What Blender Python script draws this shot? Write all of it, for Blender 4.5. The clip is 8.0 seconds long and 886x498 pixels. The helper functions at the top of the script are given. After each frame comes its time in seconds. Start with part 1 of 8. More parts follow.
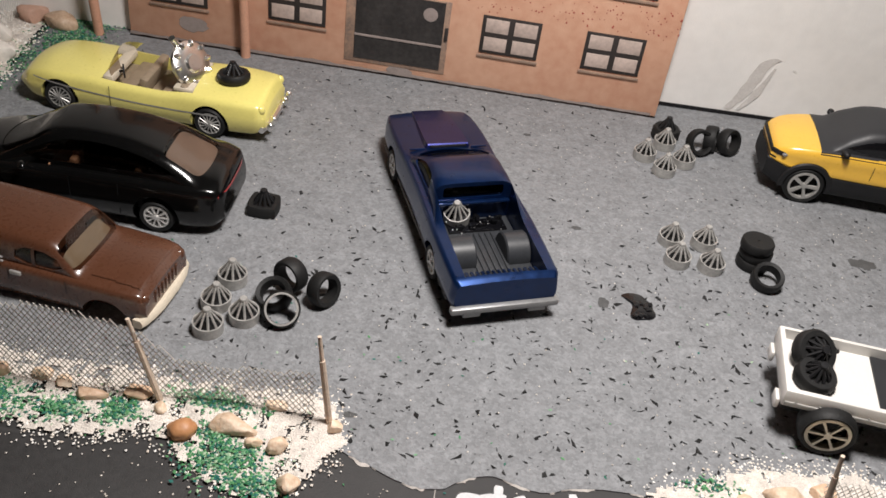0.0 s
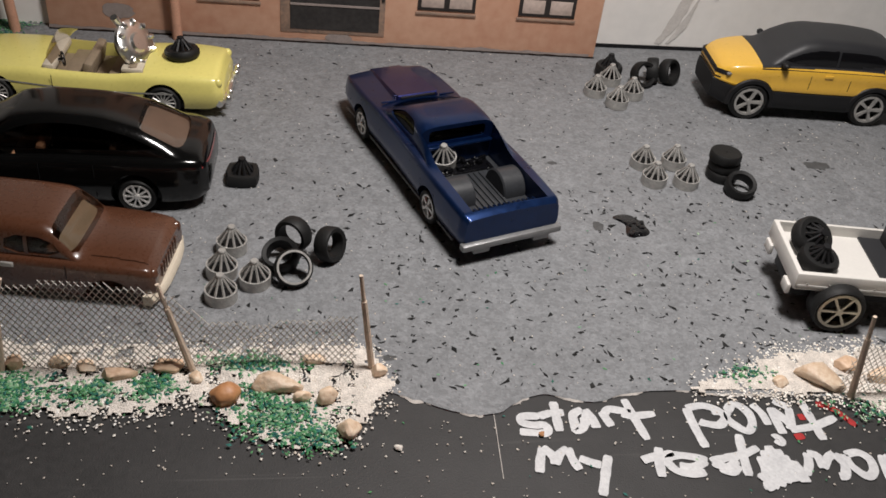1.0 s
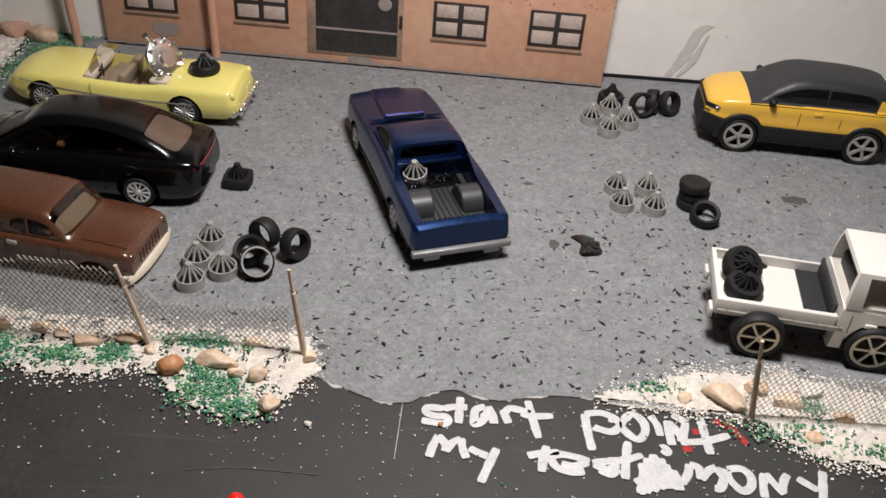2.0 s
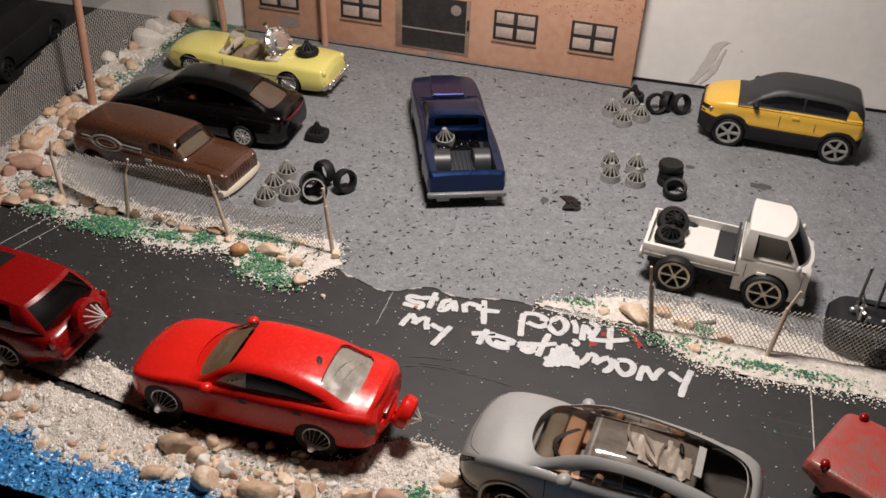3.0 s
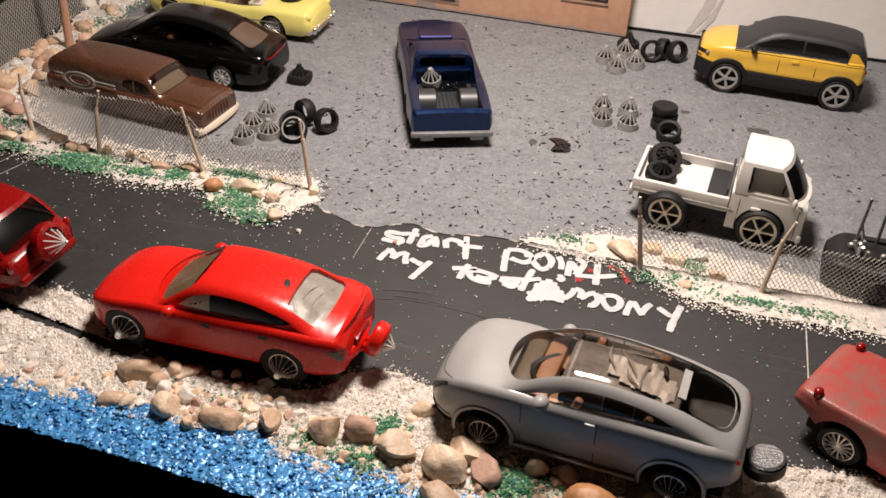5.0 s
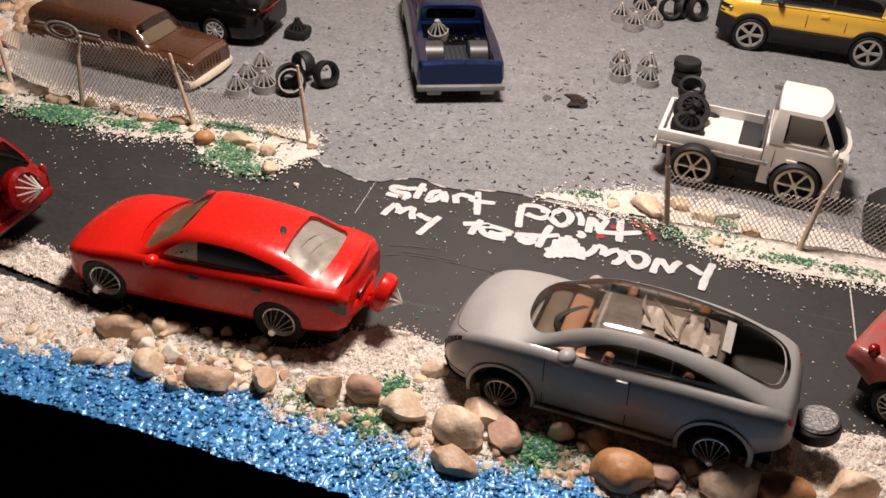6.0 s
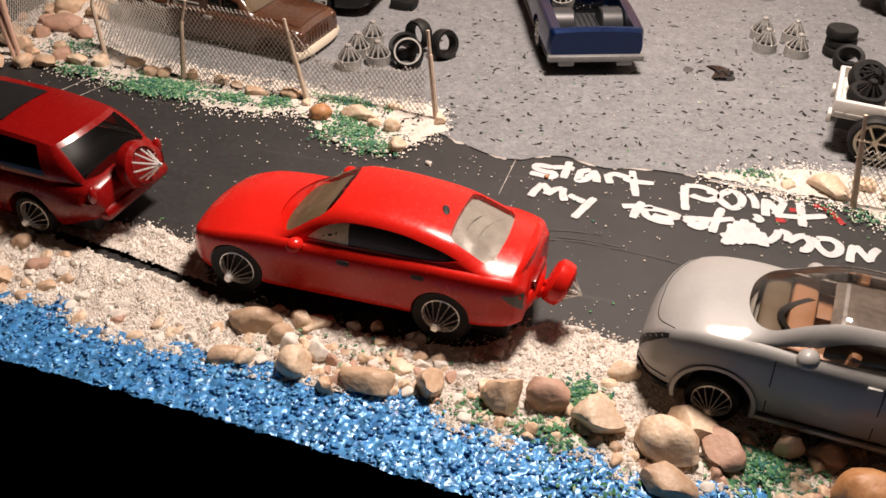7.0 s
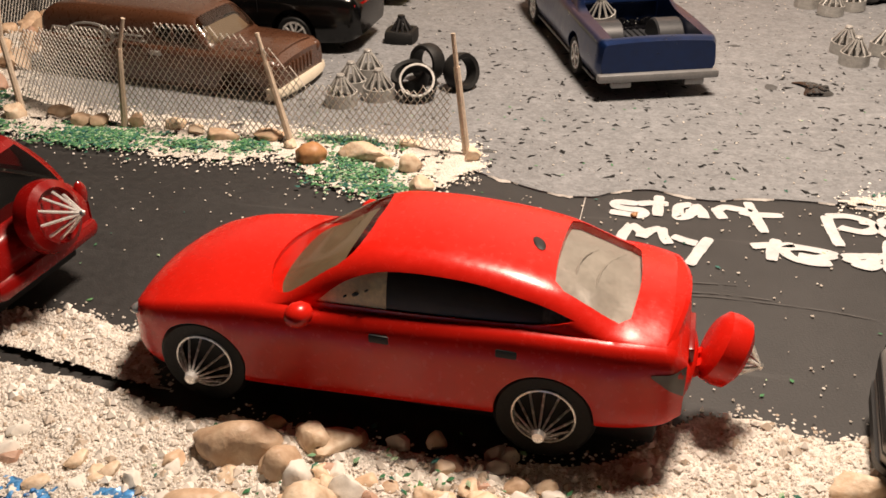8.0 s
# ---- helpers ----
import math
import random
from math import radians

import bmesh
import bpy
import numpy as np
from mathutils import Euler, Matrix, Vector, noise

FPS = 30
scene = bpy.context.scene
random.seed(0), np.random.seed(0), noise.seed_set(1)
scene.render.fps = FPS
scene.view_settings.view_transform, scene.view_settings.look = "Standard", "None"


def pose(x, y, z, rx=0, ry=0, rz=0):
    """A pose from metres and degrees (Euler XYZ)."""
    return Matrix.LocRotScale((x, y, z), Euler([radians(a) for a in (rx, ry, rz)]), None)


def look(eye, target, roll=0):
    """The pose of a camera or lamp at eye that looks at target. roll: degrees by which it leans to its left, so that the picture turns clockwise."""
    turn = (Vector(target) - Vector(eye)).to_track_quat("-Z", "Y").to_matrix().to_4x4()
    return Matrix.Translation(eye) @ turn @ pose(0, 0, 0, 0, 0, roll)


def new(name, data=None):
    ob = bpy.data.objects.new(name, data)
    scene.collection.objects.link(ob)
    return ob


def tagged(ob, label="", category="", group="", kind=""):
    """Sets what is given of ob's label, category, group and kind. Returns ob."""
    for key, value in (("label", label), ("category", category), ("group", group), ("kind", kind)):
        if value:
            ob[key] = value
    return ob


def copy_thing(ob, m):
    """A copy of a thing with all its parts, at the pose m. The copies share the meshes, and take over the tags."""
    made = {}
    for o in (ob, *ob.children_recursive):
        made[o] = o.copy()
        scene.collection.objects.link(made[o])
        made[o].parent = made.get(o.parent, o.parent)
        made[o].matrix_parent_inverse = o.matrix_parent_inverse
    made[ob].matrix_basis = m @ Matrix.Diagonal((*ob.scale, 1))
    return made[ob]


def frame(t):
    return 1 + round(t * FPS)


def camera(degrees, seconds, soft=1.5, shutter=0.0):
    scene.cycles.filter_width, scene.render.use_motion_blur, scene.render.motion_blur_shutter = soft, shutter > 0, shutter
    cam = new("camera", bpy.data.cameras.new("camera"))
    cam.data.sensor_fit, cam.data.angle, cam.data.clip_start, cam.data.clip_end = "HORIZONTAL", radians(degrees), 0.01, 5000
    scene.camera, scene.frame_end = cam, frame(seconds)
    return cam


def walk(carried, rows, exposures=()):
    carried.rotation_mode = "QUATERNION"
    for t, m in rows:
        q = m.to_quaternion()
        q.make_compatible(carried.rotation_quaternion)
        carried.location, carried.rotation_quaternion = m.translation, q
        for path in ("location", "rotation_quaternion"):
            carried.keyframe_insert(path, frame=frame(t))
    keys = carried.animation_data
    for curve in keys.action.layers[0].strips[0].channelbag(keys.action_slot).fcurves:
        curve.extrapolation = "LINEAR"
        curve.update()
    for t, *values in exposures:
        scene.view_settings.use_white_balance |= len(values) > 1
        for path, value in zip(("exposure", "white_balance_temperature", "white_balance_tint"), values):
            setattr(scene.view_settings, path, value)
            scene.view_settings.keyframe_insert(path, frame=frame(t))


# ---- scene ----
cam = camera(51.30, 8.0, soft=1.6)
PATH = [
    (0, (0.01859, -0.13743, 0.16483), (0.02118, 0.09724, -0.02205), 8.39),
    (0.2, (0.01672, -0.13696, 0.17168), (0.03104, 0.09969, -0.01214), 7.96),
    (0.5, (0.00822, -0.13969, 0.17043), (0.03789, 0.09929, -0.00847), 7.01),
    (0.7, (0.00162, -0.14229, 0.15255), (0.03934, 0.09700, -0.02441), 5.96),
    (1, (-0.01414, -0.14676, 0.14671), (0.02958, 0.08886, -0.03377), 6.85),
    (1.2, (-0.02199, -0.14563, 0.15567), (0.02071, 0.09037, -0.02454), 6.80),
    (1.5, (-0.00879, -0.15121, 0.15706), (0.03087, 0.08768, -0.02003), 6.90),
    (1.7, (0.00618, -0.15682, 0.15584), (0.03442, 0.08362, -0.02135), 6.07),
    (2.8, (0.08453, -0.22484, 0.19069), (0.03748, 0.01105, 0.01140), 2.93),
    (3, (0.08987, -0.24336, 0.19227), (0.04051, -0.00623, 0.01526), 2.64),
    (3.5, (0.07168, -0.26510, 0.17102), (0.02119, -0.02851, -0.00639), 2.58),
    (4, (0.08550, -0.27294, 0.16167), (0.03399, -0.03776, -0.01732), 2.50),
    (4.5, (0.09851, -0.25667, 0.17189), (0.04775, -0.02188, -0.00783), 2.78),
    (4.7, (0.09963, -0.25085, 0.17312), (0.04887, -0.01522, -0.00550), 2.76),
    (5.8, (0.09312, -0.23071, 0.14796), (0.04334, 0.00578, -0.02979), 2.98),
    (6, (0.09359, -0.23365, 0.14598), (0.04373, 0.00256, -0.03213), 3.03),
    (6.5, (0.09170, -0.23821, 0.14425), (0.03859, -0.00359, -0.03501), 2.58),
    (7, (0.05942, -0.22030, 0.12591), (0.00025, 0.01263, -0.05365), 1.78),
    (7.5, (0.03843, -0.19037, 0.09694), (-0.02372, 0.04615, -0.07684), 0.70),
    (8, (0.03140, -0.17388, 0.07930), (-0.02174, 0.08097, -0.06978), -0.28),
]
EXPOSURES = [(0.0, 0.25, 6000, 10), (0.5, -0.03, 6150, 10), (1.0, -0.16, 6000, 10), (1.5, 0.1, 6000, 10), (1.7, 0.1, 6000, 10), (3.0, -0.03, 6250, 13), (3.5, 0.25, 6500, 15), (4.0, 0.56, 6500, 12), (4.5, 0.44, 6550, 14), (6.0, 0.3, 6700, 18), (6.5, 0.34, 6750, 18), (7.0, 0.42, 6950, 19), (7.5, 0.46, 7100, 19), (8.0, 0.46, 7500, 16)]
walk(cam, [(t, look(eye, target, roll)) for t, eye, target, roll in PATH], EXPOSURES)

# ---- light: one warm lamp above the lot in a dark room ----
MM = 0.001
world = bpy.data.worlds.new("dark_room")
world.use_nodes = True
world.node_tree.nodes["Background"].inputs["Color"].default_value = (1.0, 0.86, 0.74, 1)
world.node_tree.nodes["Background"].inputs["Strength"].default_value = 0.03
scene.world = world
lamp_data = bpy.data.lights.new("room_lamp", "SPOT")
lamp_data.spot_size, lamp_data.spot_blend = radians(150), 1.0
lamp_data.shadow_soft_size = 0.03
lamp_data.energy, lamp_data.color = 4.6, (1.0, 0.9, 0.8)
lamp = new("room_lamp", lamp_data)
lamp.location = (0.06, 0.011, 0.265)


# ---- materials ----
def mat(name, color, rough=0.5, metal=0.0, coat=0.0, vary=0.12, scale=300.0, bump=0.0, bump_scale=1500.0, second=None, spots=0.0, random_tint=0.0):
    m = bpy.data.materials.new(name)
    m.use_nodes = True
    nt = m.node_tree
    b = nt.nodes["Principled BSDF"]
    b.inputs["Roughness"].default_value, b.inputs["Metallic"].default_value = rough, metal
    b.inputs["Coat Weight"].default_value, b.inputs["Coat Roughness"].default_value = coat, 0.08
    co = nt.nodes.new("ShaderNodeTexCoord")
    n1, n2 = nt.nodes.new("ShaderNodeTexNoise"), nt.nodes.new("ShaderNodeTexNoise")
    for n, s, d in ((n1, scale, 4), (n2, scale * 7, 2)):
        n.inputs["Scale"].default_value, n.inputs["Detail"].default_value = s, d
        nt.links.new(co.outputs["Object"], n.inputs["Vector"])
    add = nt.nodes.new("ShaderNodeMath")
    add.operation = "ADD"
    nt.links.new(n1.outputs["Fac"], add.inputs[0])
    nt.links.new(n2.outputs["Fac"], add.inputs[1])
    ramp = nt.nodes.new("ShaderNodeMapRange")
    ramp.inputs["From Min"].default_value, ramp.inputs["From Max"].default_value = 0.65, 1.35
    nt.links.new(add.outputs[0], ramp.inputs["Value"])
    mix = nt.nodes.new("ShaderNodeMix")
    mix.data_type = "RGBA"
    lo = second or tuple(c * (1 - vary) for c in color)
    hi = color if second else tuple(min(1, c * (1 + vary)) for c in color)
    mix.inputs["A"].default_value, mix.inputs["B"].default_value = (*lo, 1), (*hi, 1)
    nt.links.new(ramp.outputs[0], mix.inputs["Factor"])
    out = mix.outputs["Result"]
    if random_tint:
        info, hsv = nt.nodes.new("ShaderNodeObjectInfo"), nt.nodes.new("ShaderNodeHueSaturation")
        mr = nt.nodes.new("ShaderNodeMapRange")
        mr.inputs["To Min"].default_value, mr.inputs["To Max"].default_value = 1 - random_tint, 1 + random_tint
        nt.links.new(info.outputs["Random"], mr.inputs["Value"])
        nt.links.new(mr.outputs[0], hsv.inputs["Value"])
        nt.links.new(out, hsv.inputs["Color"])
        out = hsv.outputs["Color"]
    nt.links.new(out, b.inputs["Base Color"])
    rr = nt.nodes.new("ShaderNodeMapRange")
    rr.inputs["To Min"].default_value, rr.inputs["To Max"].default_value = max(0.02, rough - 0.08), min(1, rough + 0.1)
    nt.links.new(n2.outputs["Fac"], rr.inputs["Value"])
    nt.links.new(rr.outputs[0], b.inputs["Roughness"])
    if bump:
        nb, bp = nt.nodes.new("ShaderNodeTexNoise"), nt.nodes.new("ShaderNodeBump")
        nb.inputs["Scale"].default_value, nb.inputs["Detail"].default_value = bump_scale, 5
        bp.inputs["Strength"].default_value, bp.inputs["Distance"].default_value = bump, 0.0006
        nt.links.new(co.outputs["Object"], nb.inputs["Vector"])
        nt.links.new(nb.outputs["Fac"], bp.inputs["Height"])
        nt.links.new(bp.outputs[0], b.inputs["Normal"])
    return m


def island_mat(name, colors, rough=0.8, metal=0.0):
    """Many small pieces in one mesh: each takes one of the colours."""
    m = bpy.data.materials.new(name)
    m.use_nodes = True
    nt = m.node_tree
    b = nt.nodes["Principled BSDF"]
    b.inputs["Roughness"].default_value, b.inputs["Metallic"].default_value = rough, metal
    g, ramp = nt.nodes.new("ShaderNodeNewGeometry"), nt.nodes.new("ShaderNodeValToRGB")
    ramp.color_ramp.interpolation = "CONSTANT"
    while len(ramp.color_ramp.elements) < len(colors):
        ramp.color_ramp.elements.new(0.5)
    for n, (e, c) in enumerate(zip(ramp.color_ramp.elements, colors)):
        e.position, e.color = n / len(colors), (*c, 1)
    nt.links.new(g.outputs["Random Per Island"], ramp.inputs["Fac"])
    nt.links.new(ramp.outputs["Color"], b.inputs["Base Color"])
    return m


def glass_mat(name, tint, gloss=0.08, ior=1.5):
    m = bpy.data.materials.new(name)
    m.use_nodes = True
    nt = m.node_tree
    nt.nodes.clear()
    o, mx = nt.nodes.new("ShaderNodeOutputMaterial"), nt.nodes.new("ShaderNodeMixShader")
    tr, gl, fr = nt.nodes.new("ShaderNodeBsdfTransparent"), nt.nodes.new("ShaderNodeBsdfGlossy"), nt.nodes.new("ShaderNodeFresnel")
    tr.inputs["Color"].default_value, gl.inputs["Roughness"].default_value, fr.inputs["IOR"].default_value = (*tint, 1), gloss, ior
    nt.links.new(fr.outputs[0], mx.inputs[0])
    nt.links.new(tr.outputs[0], mx.inputs[1])
    nt.links.new(gl.outputs[0], mx.inputs[2])
    nt.links.new(mx.outputs[0], o.inputs[0])
    return m


def lot_mat():
    """Speckled grey stone paper: overlapping flakes in greys with light and dark grains."""
    m = mat("speckled_lot", (0.19, 0.195, 0.203), 0.8, vary=0.1, scale=60, bump=0.7, bump_scale=900)
    nt = m.node_tree
    b = nt.nodes["Principled BSDF"]
    co = nt.nodes["Texture Coordinate"]
    base = b.inputs["Base Color"].links[0].from_socket
    warp, wmix = nt.nodes.new("ShaderNodeTexNoise"), nt.nodes.new("ShaderNodeVectorMath")
    warp.inputs["Scale"].default_value = 500
    wmix.operation = "MULTIPLY_ADD"
    nt.links.new(co.outputs["Object"], warp.inputs["Vector"])
    nt.links.new(warp.outputs["Color"], wmix.inputs[0])
    wmix.inputs[1].default_value = (0.0008, 0.0008, 0.0008)
    nt.links.new(co.outputs["Object"], wmix.inputs[2])
    for size, lo, hi in ((300, 0.94, 1.06), (620, 0.92, 1.09), (1500, 0.86, 1.16)):
        v, r, mul = nt.nodes.new("ShaderNodeTexVoronoi"), nt.nodes.new("ShaderNodeMapRange"), nt.nodes.new("ShaderNodeMix")
        v.inputs["Scale"].default_value = size
        nt.links.new(wmix.outputs[0], v.inputs["Vector"])
        sep = nt.nodes.new("ShaderNodeSeparateColor")
        nt.links.new(v.outputs["Color"], sep.inputs[0])
        r.inputs["To Min"].default_value, r.inputs["To Max"].default_value = lo, hi
        nt.links.new(sep.outputs[0], r.inputs["Value"])
        mul.data_type, mul.blend_type = "RGBA", "MULTIPLY"
        mul.inputs["Factor"].default_value = 1
        nt.links.new(base, mul.inputs["A"])
        comb = nt.nodes.new("ShaderNodeCombineColor")
        for k in range(3):
            nt.links.new(r.outputs[0], comb.inputs[k])
        nt.links.new(comb.outputs[0], mul.inputs["B"])
        base = mul.outputs["Result"]
    nt.links.new(base, b.inputs["Base Color"])
    v2, bp2 = nt.nodes.new("ShaderNodeTexVoronoi"), nt.nodes.new("ShaderNodeBump")
    v2.inputs["Scale"].default_value = 330
    bp2.inputs["Strength"].default_value, bp2.inputs["Distance"].default_value = 0.45, 0.0006
    bp2.invert = True
    nt.links.new(wmix.outputs[0], v2.inputs["Vector"])
    nt.links.new(v2.outputs["Distance"], bp2.inputs["Height"])
    nt.links.new(b.inputs["Normal"].links[0].from_socket, bp2.inputs["Normal"])
    nt.links.new(bp2.outputs[0], b.inputs["Normal"])
    return m


M_lot = lot_mat()
M_road = mat("black_card_road", (0.022, 0.021, 0.021), 0.62, vary=0.3, scale=90, bump=0.15, bump_scale=2500)


def scuff(m, color, turn):
    """Long faint scratches, gently curved, over a material's colour."""
    nt = m.node_tree
    b = nt.nodes["Principled BSDF"]
    old = b.inputs["Base Color"].links[0].from_socket
    co, mp, n = nt.nodes.new("ShaderNodeTexCoord"), nt.nodes.new("ShaderNodeMapping"), nt.nodes.new("ShaderNodeTexNoise")
    mp.inputs["Rotation"].default_value = (0, 0, radians(turn))
    mp.inputs["Scale"].default_value = (16, 420, 1)
    n.inputs["Scale"].default_value, n.inputs["Detail"].default_value, n.inputs["Distortion"].default_value = 1.0, 2.0, 0.4
    mr, mix = nt.nodes.new("ShaderNodeMapRange"), nt.nodes.new("ShaderNodeMix")
    mr.inputs["From Min"].default_value, mr.inputs["From Max"].default_value = 0.64, 0.78
    mr.inputs["To Max"].default_value = 0.6
    mix.data_type = "RGBA"
    mix.inputs["B"].default_value = (*color, 1)
    nt.links.new(co.outputs["Object"], mp.inputs["Vector"])
    nt.links.new(mp.outputs[0], n.inputs["Vector"])
    nt.links.new(n.outputs["Fac"], mr.inputs["Value"])
    nt.links.new(mr.outputs[0], mix.inputs["Factor"])
    nt.links.new(old, mix.inputs["A"])
    nt.links.new(mix.outputs["Result"], b.inputs["Base Color"])


scuff(M_road, (0.075, 0.072, 0.07), 8)
M_board = mat("black_board", (0.004, 0.004, 0.004), 0.9, vary=0.2, scale=60)
# for the unseen walls and ceiling, pale so that they return fill light
M_room = mat("room_paint", (0.74, 0.7, 0.64), 0.9, vary=0.2, scale=4)
M_floor = mat("dark_floor", (0.004, 0.004, 0.004), 0.9, vary=0.2, scale=4)
M_sand = mat("sand_bed", (0.67, 0.615, 0.555), 0.95, vary=0.3, scale=500, bump=1.0, bump_scale=2200)
M_grain = island_mat("sand_grains", [(0.75, 0.7, 0.64), (0.69, 0.64, 0.58), (0.84, 0.8, 0.75), (0.58, 0.51, 0.44), (0.75, 0.7, 0.64), (0.8, 0.76, 0.71), (0.48, 0.39, 0.31)], 0.9)
M_green = island_mat("green_flock", [(0.025, 0.15, 0.06), (0.055, 0.21, 0.085), (0.015, 0.11, 0.075), (0.08, 0.24, 0.09), (0.02, 0.13, 0.11), (0.33, 0.46, 0.3), (0.15, 0.31, 0.17)], 0.75)
M_grain_white = island_mat("white_sand_grains", [(0.84, 0.8, 0.74), (0.78, 0.73, 0.66), (0.88, 0.86, 0.82), (0.7, 0.62, 0.53), (0.82, 0.78, 0.71)], 0.9)
M_fleck = island_mat("dark_flecks", [(0.004, 0.004, 0.004), (0.008, 0.008, 0.008), (0.016, 0.016, 0.016)], 0.95)
M_white_speck = island_mat("white_specks", [(0.7, 0.66, 0.6), (0.55, 0.5, 0.44)], 0.8)
M_rock = mat("river_pebble", (0.68, 0.51, 0.36), 0.5, vary=0.3, scale=140, bump=0.5, bump_scale=600, second=(0.48, 0.31, 0.2), random_tint=0.25)
M_rock_orange = mat("orange_pebble", (0.5, 0.26, 0.115), 0.5, vary=0.3, scale=110, bump=0.3, bump_scale=600, second=(0.36, 0.16, 0.065))
M_rock_pale = mat("pale_pebble", (0.76, 0.64, 0.5), 0.5, vary=0.2, scale=150, bump=0.5, bump_scale=700, second=(0.58, 0.4, 0.26), random_tint=0.12)
M_rock_pink = mat("pink_pebble", (0.5, 0.3, 0.22), 0.6, vary=0.2, scale=150, bump=0.4, bump_scale=800, second=(0.42, 0.27, 0.2))
M_rock_white = mat("white_stone", (0.7, 0.66, 0.6), 0.7, vary=0.1, scale=120, bump=0.4, bump_scale=500)
M_paint_white = mat("white_paint_strokes", (0.6, 0.6, 0.605), 0.5, scale=220, bump=0.3, bump_scale=900, second=(0.44, 0.44, 0.45))
M_red_mark = mat("red_chalk_mark", (0.32, 0.02, 0.02), 0.8, vary=0.3, scale=500)
M_red = mat("glossy_red_enamel", (0.62, 0.015, 0.009), 0.24, coat=0.0, vary=0.06, scale=150, bump=0.07, bump_scale=420)
M_red.node_tree.nodes["Principled BSDF"].inputs["Specular IOR Level"].default_value = 0.34
M_maroon = mat("glossy_dark_red_enamel", (0.22, 0.005, 0.0045), 0.24, coat=0.1, vary=0.08, scale=150)
M_maroon.node_tree.nodes["Principled BSDF"].inputs["Specular IOR Level"].default_value = 0.36
M_faded_red = mat("faded_chipped_red_paint", (0.44, 0.018, 0.013), 0.4, coat=0.1, scale=38, second=(0.21, 0.12, 0.1), bump=0.2)
M_silver = mat("silver_grey_paint", (0.325, 0.322, 0.314), 0.5, metal=0.08, coat=0.35, vary=0.05, scale=200, bump=0.04, bump_scale=600)
M_silver.node_tree.nodes["Principled BSDF"].inputs["Specular IOR Level"].default_value = 0.28
M_blue = mat("metallic_dark_blue_paint", (0.004, 0.024, 0.1), 0.3, metal=0.7, coat=0.35, second=(0.006, 0.019, 0.072), vary=0.25, scale=60)
M_purple = mat("faded_purple_patch", (0.018, 0.021, 0.1), 0.3, metal=0.75, coat=0.25, vary=0.2, scale=200)
M_brown = mat("glossy_brown_plastic", (0.078, 0.031, 0.016), 0.28, coat=0.5, vary=0.08, scale=150)
M_black = mat("glossy_black_paint", (0.003, 0.003, 0.003), 0.16, coat=0.3, vary=0.2, scale=200)
M_black.node_tree.nodes["Principled BSDF"].inputs["Specular IOR Level"].default_value = 0.28
M_yellow = mat("pale_yellow_enamel", (0.76, 0.68, 0.2), 0.3, coat=0.6, vary=0.04, scale=150)
M_amber = mat("golden_yellow_paint", (0.76, 0.45, 0.05), 0.3, coat=0.6, vary=0.04, scale=150)
M_white = mat("white_plastic", (0.64, 0.62, 0.585), 0.42, coat=0.1, vary=0.04, scale=150)
M_cladding = mat("matte_black_plastic", (0.011, 0.011, 0.012), 0.5, vary=0.2, scale=250)
M_cladding.node_tree.nodes["Principled BSDF"].inputs["Specular IOR Level"].default_value = 0.3
M_greyroof = mat("matte_dark_grey_roof", (0.02, 0.0205, 0.023), 0.48, vary=0.1, scale=300)
M_tyre = mat("black_rubber", (0.008, 0.008, 0.008), 0.6, vary=0.25, scale=400, bump=0.15)
M_tyre.node_tree.nodes["Principled BSDF"].inputs["Specular IOR Level"].default_value = 0.35
M_spokes = mat("bright_plated_spokes", (0.8, 0.78, 0.75), 0.25, metal=0.35, vary=0.05, scale=200)
M_chrome = mat("chrome", (0.85, 0.84, 0.82), 0.3, metal=1.0, vary=0.04, scale=200)
M_alloy = mat("grey_cast_alloy", (0.4, 0.39, 0.37), 0.38, metal=0.4, vary=0.3, scale=500)
M_bumper = mat("dull_grey_bumper", (0.26, 0.26, 0.26), 0.4, metal=0.5, vary=0.15, scale=400)
M_worn = mat("worn_dark_metal", (0.3, 0.3, 0.29), 0.4, metal=0.5, vary=0.4, scale=900, second=(0.08, 0.08, 0.08), bump=0.8, bump_scale=1500)
M_gold = mat("brassy_rim", (0.4, 0.37, 0.3), 0.35, metal=0.7, vary=0.1, scale=400)
M_cream = mat("cream_plastic", (0.6, 0.53, 0.42), 0.5, vary=0.08, scale=150)
M_tan = mat("tan_seat_plastic", (0.42, 0.22, 0.12), 0.55, vary=0.12, scale=200)
M_beige = mat("beige_interior", (0.45, 0.38, 0.28), 0.55, vary=0.12, scale=200)
M_trayint = mat("pale_grey_moulding", (0.27, 0.25, 0.225), 0.4, vary=0.2, scale=260, bump=0.2, bump_scale=500)
M_headliner = mat("crumpled_pale_lining", (0.5, 0.46, 0.42), 0.4, vary=0.2, scale=260, bump=0.3, bump_scale=500)
M_lining = mat("smoky_brown_lining", (0.17, 0.15, 0.135), 0.45, vary=0.35, scale=110, bump=0.3, bump_scale=300)
M_shelf = mat("dark_brown_shelf", (0.14, 0.1, 0.08), 0.5, vary=0.2, scale=150)
M_umber = mat("umber_interior", (0.27, 0.21, 0.145), 0.5, vary=0.15, scale=120)
M_dash = mat("dull_brown_dash", (0.15, 0.115, 0.075), 0.5, vary=0.2, scale=120)
M_dark_void = mat("dull_black_plastic", (0.004, 0.004, 0.0045), 0.8, vary=0.2, scale=100)
M_surround = mat("smudged_door_surround", (0.42, 0.27, 0.19), 0.8, vary=0.3, scale=150, second=(0.2, 0.15, 0.12))
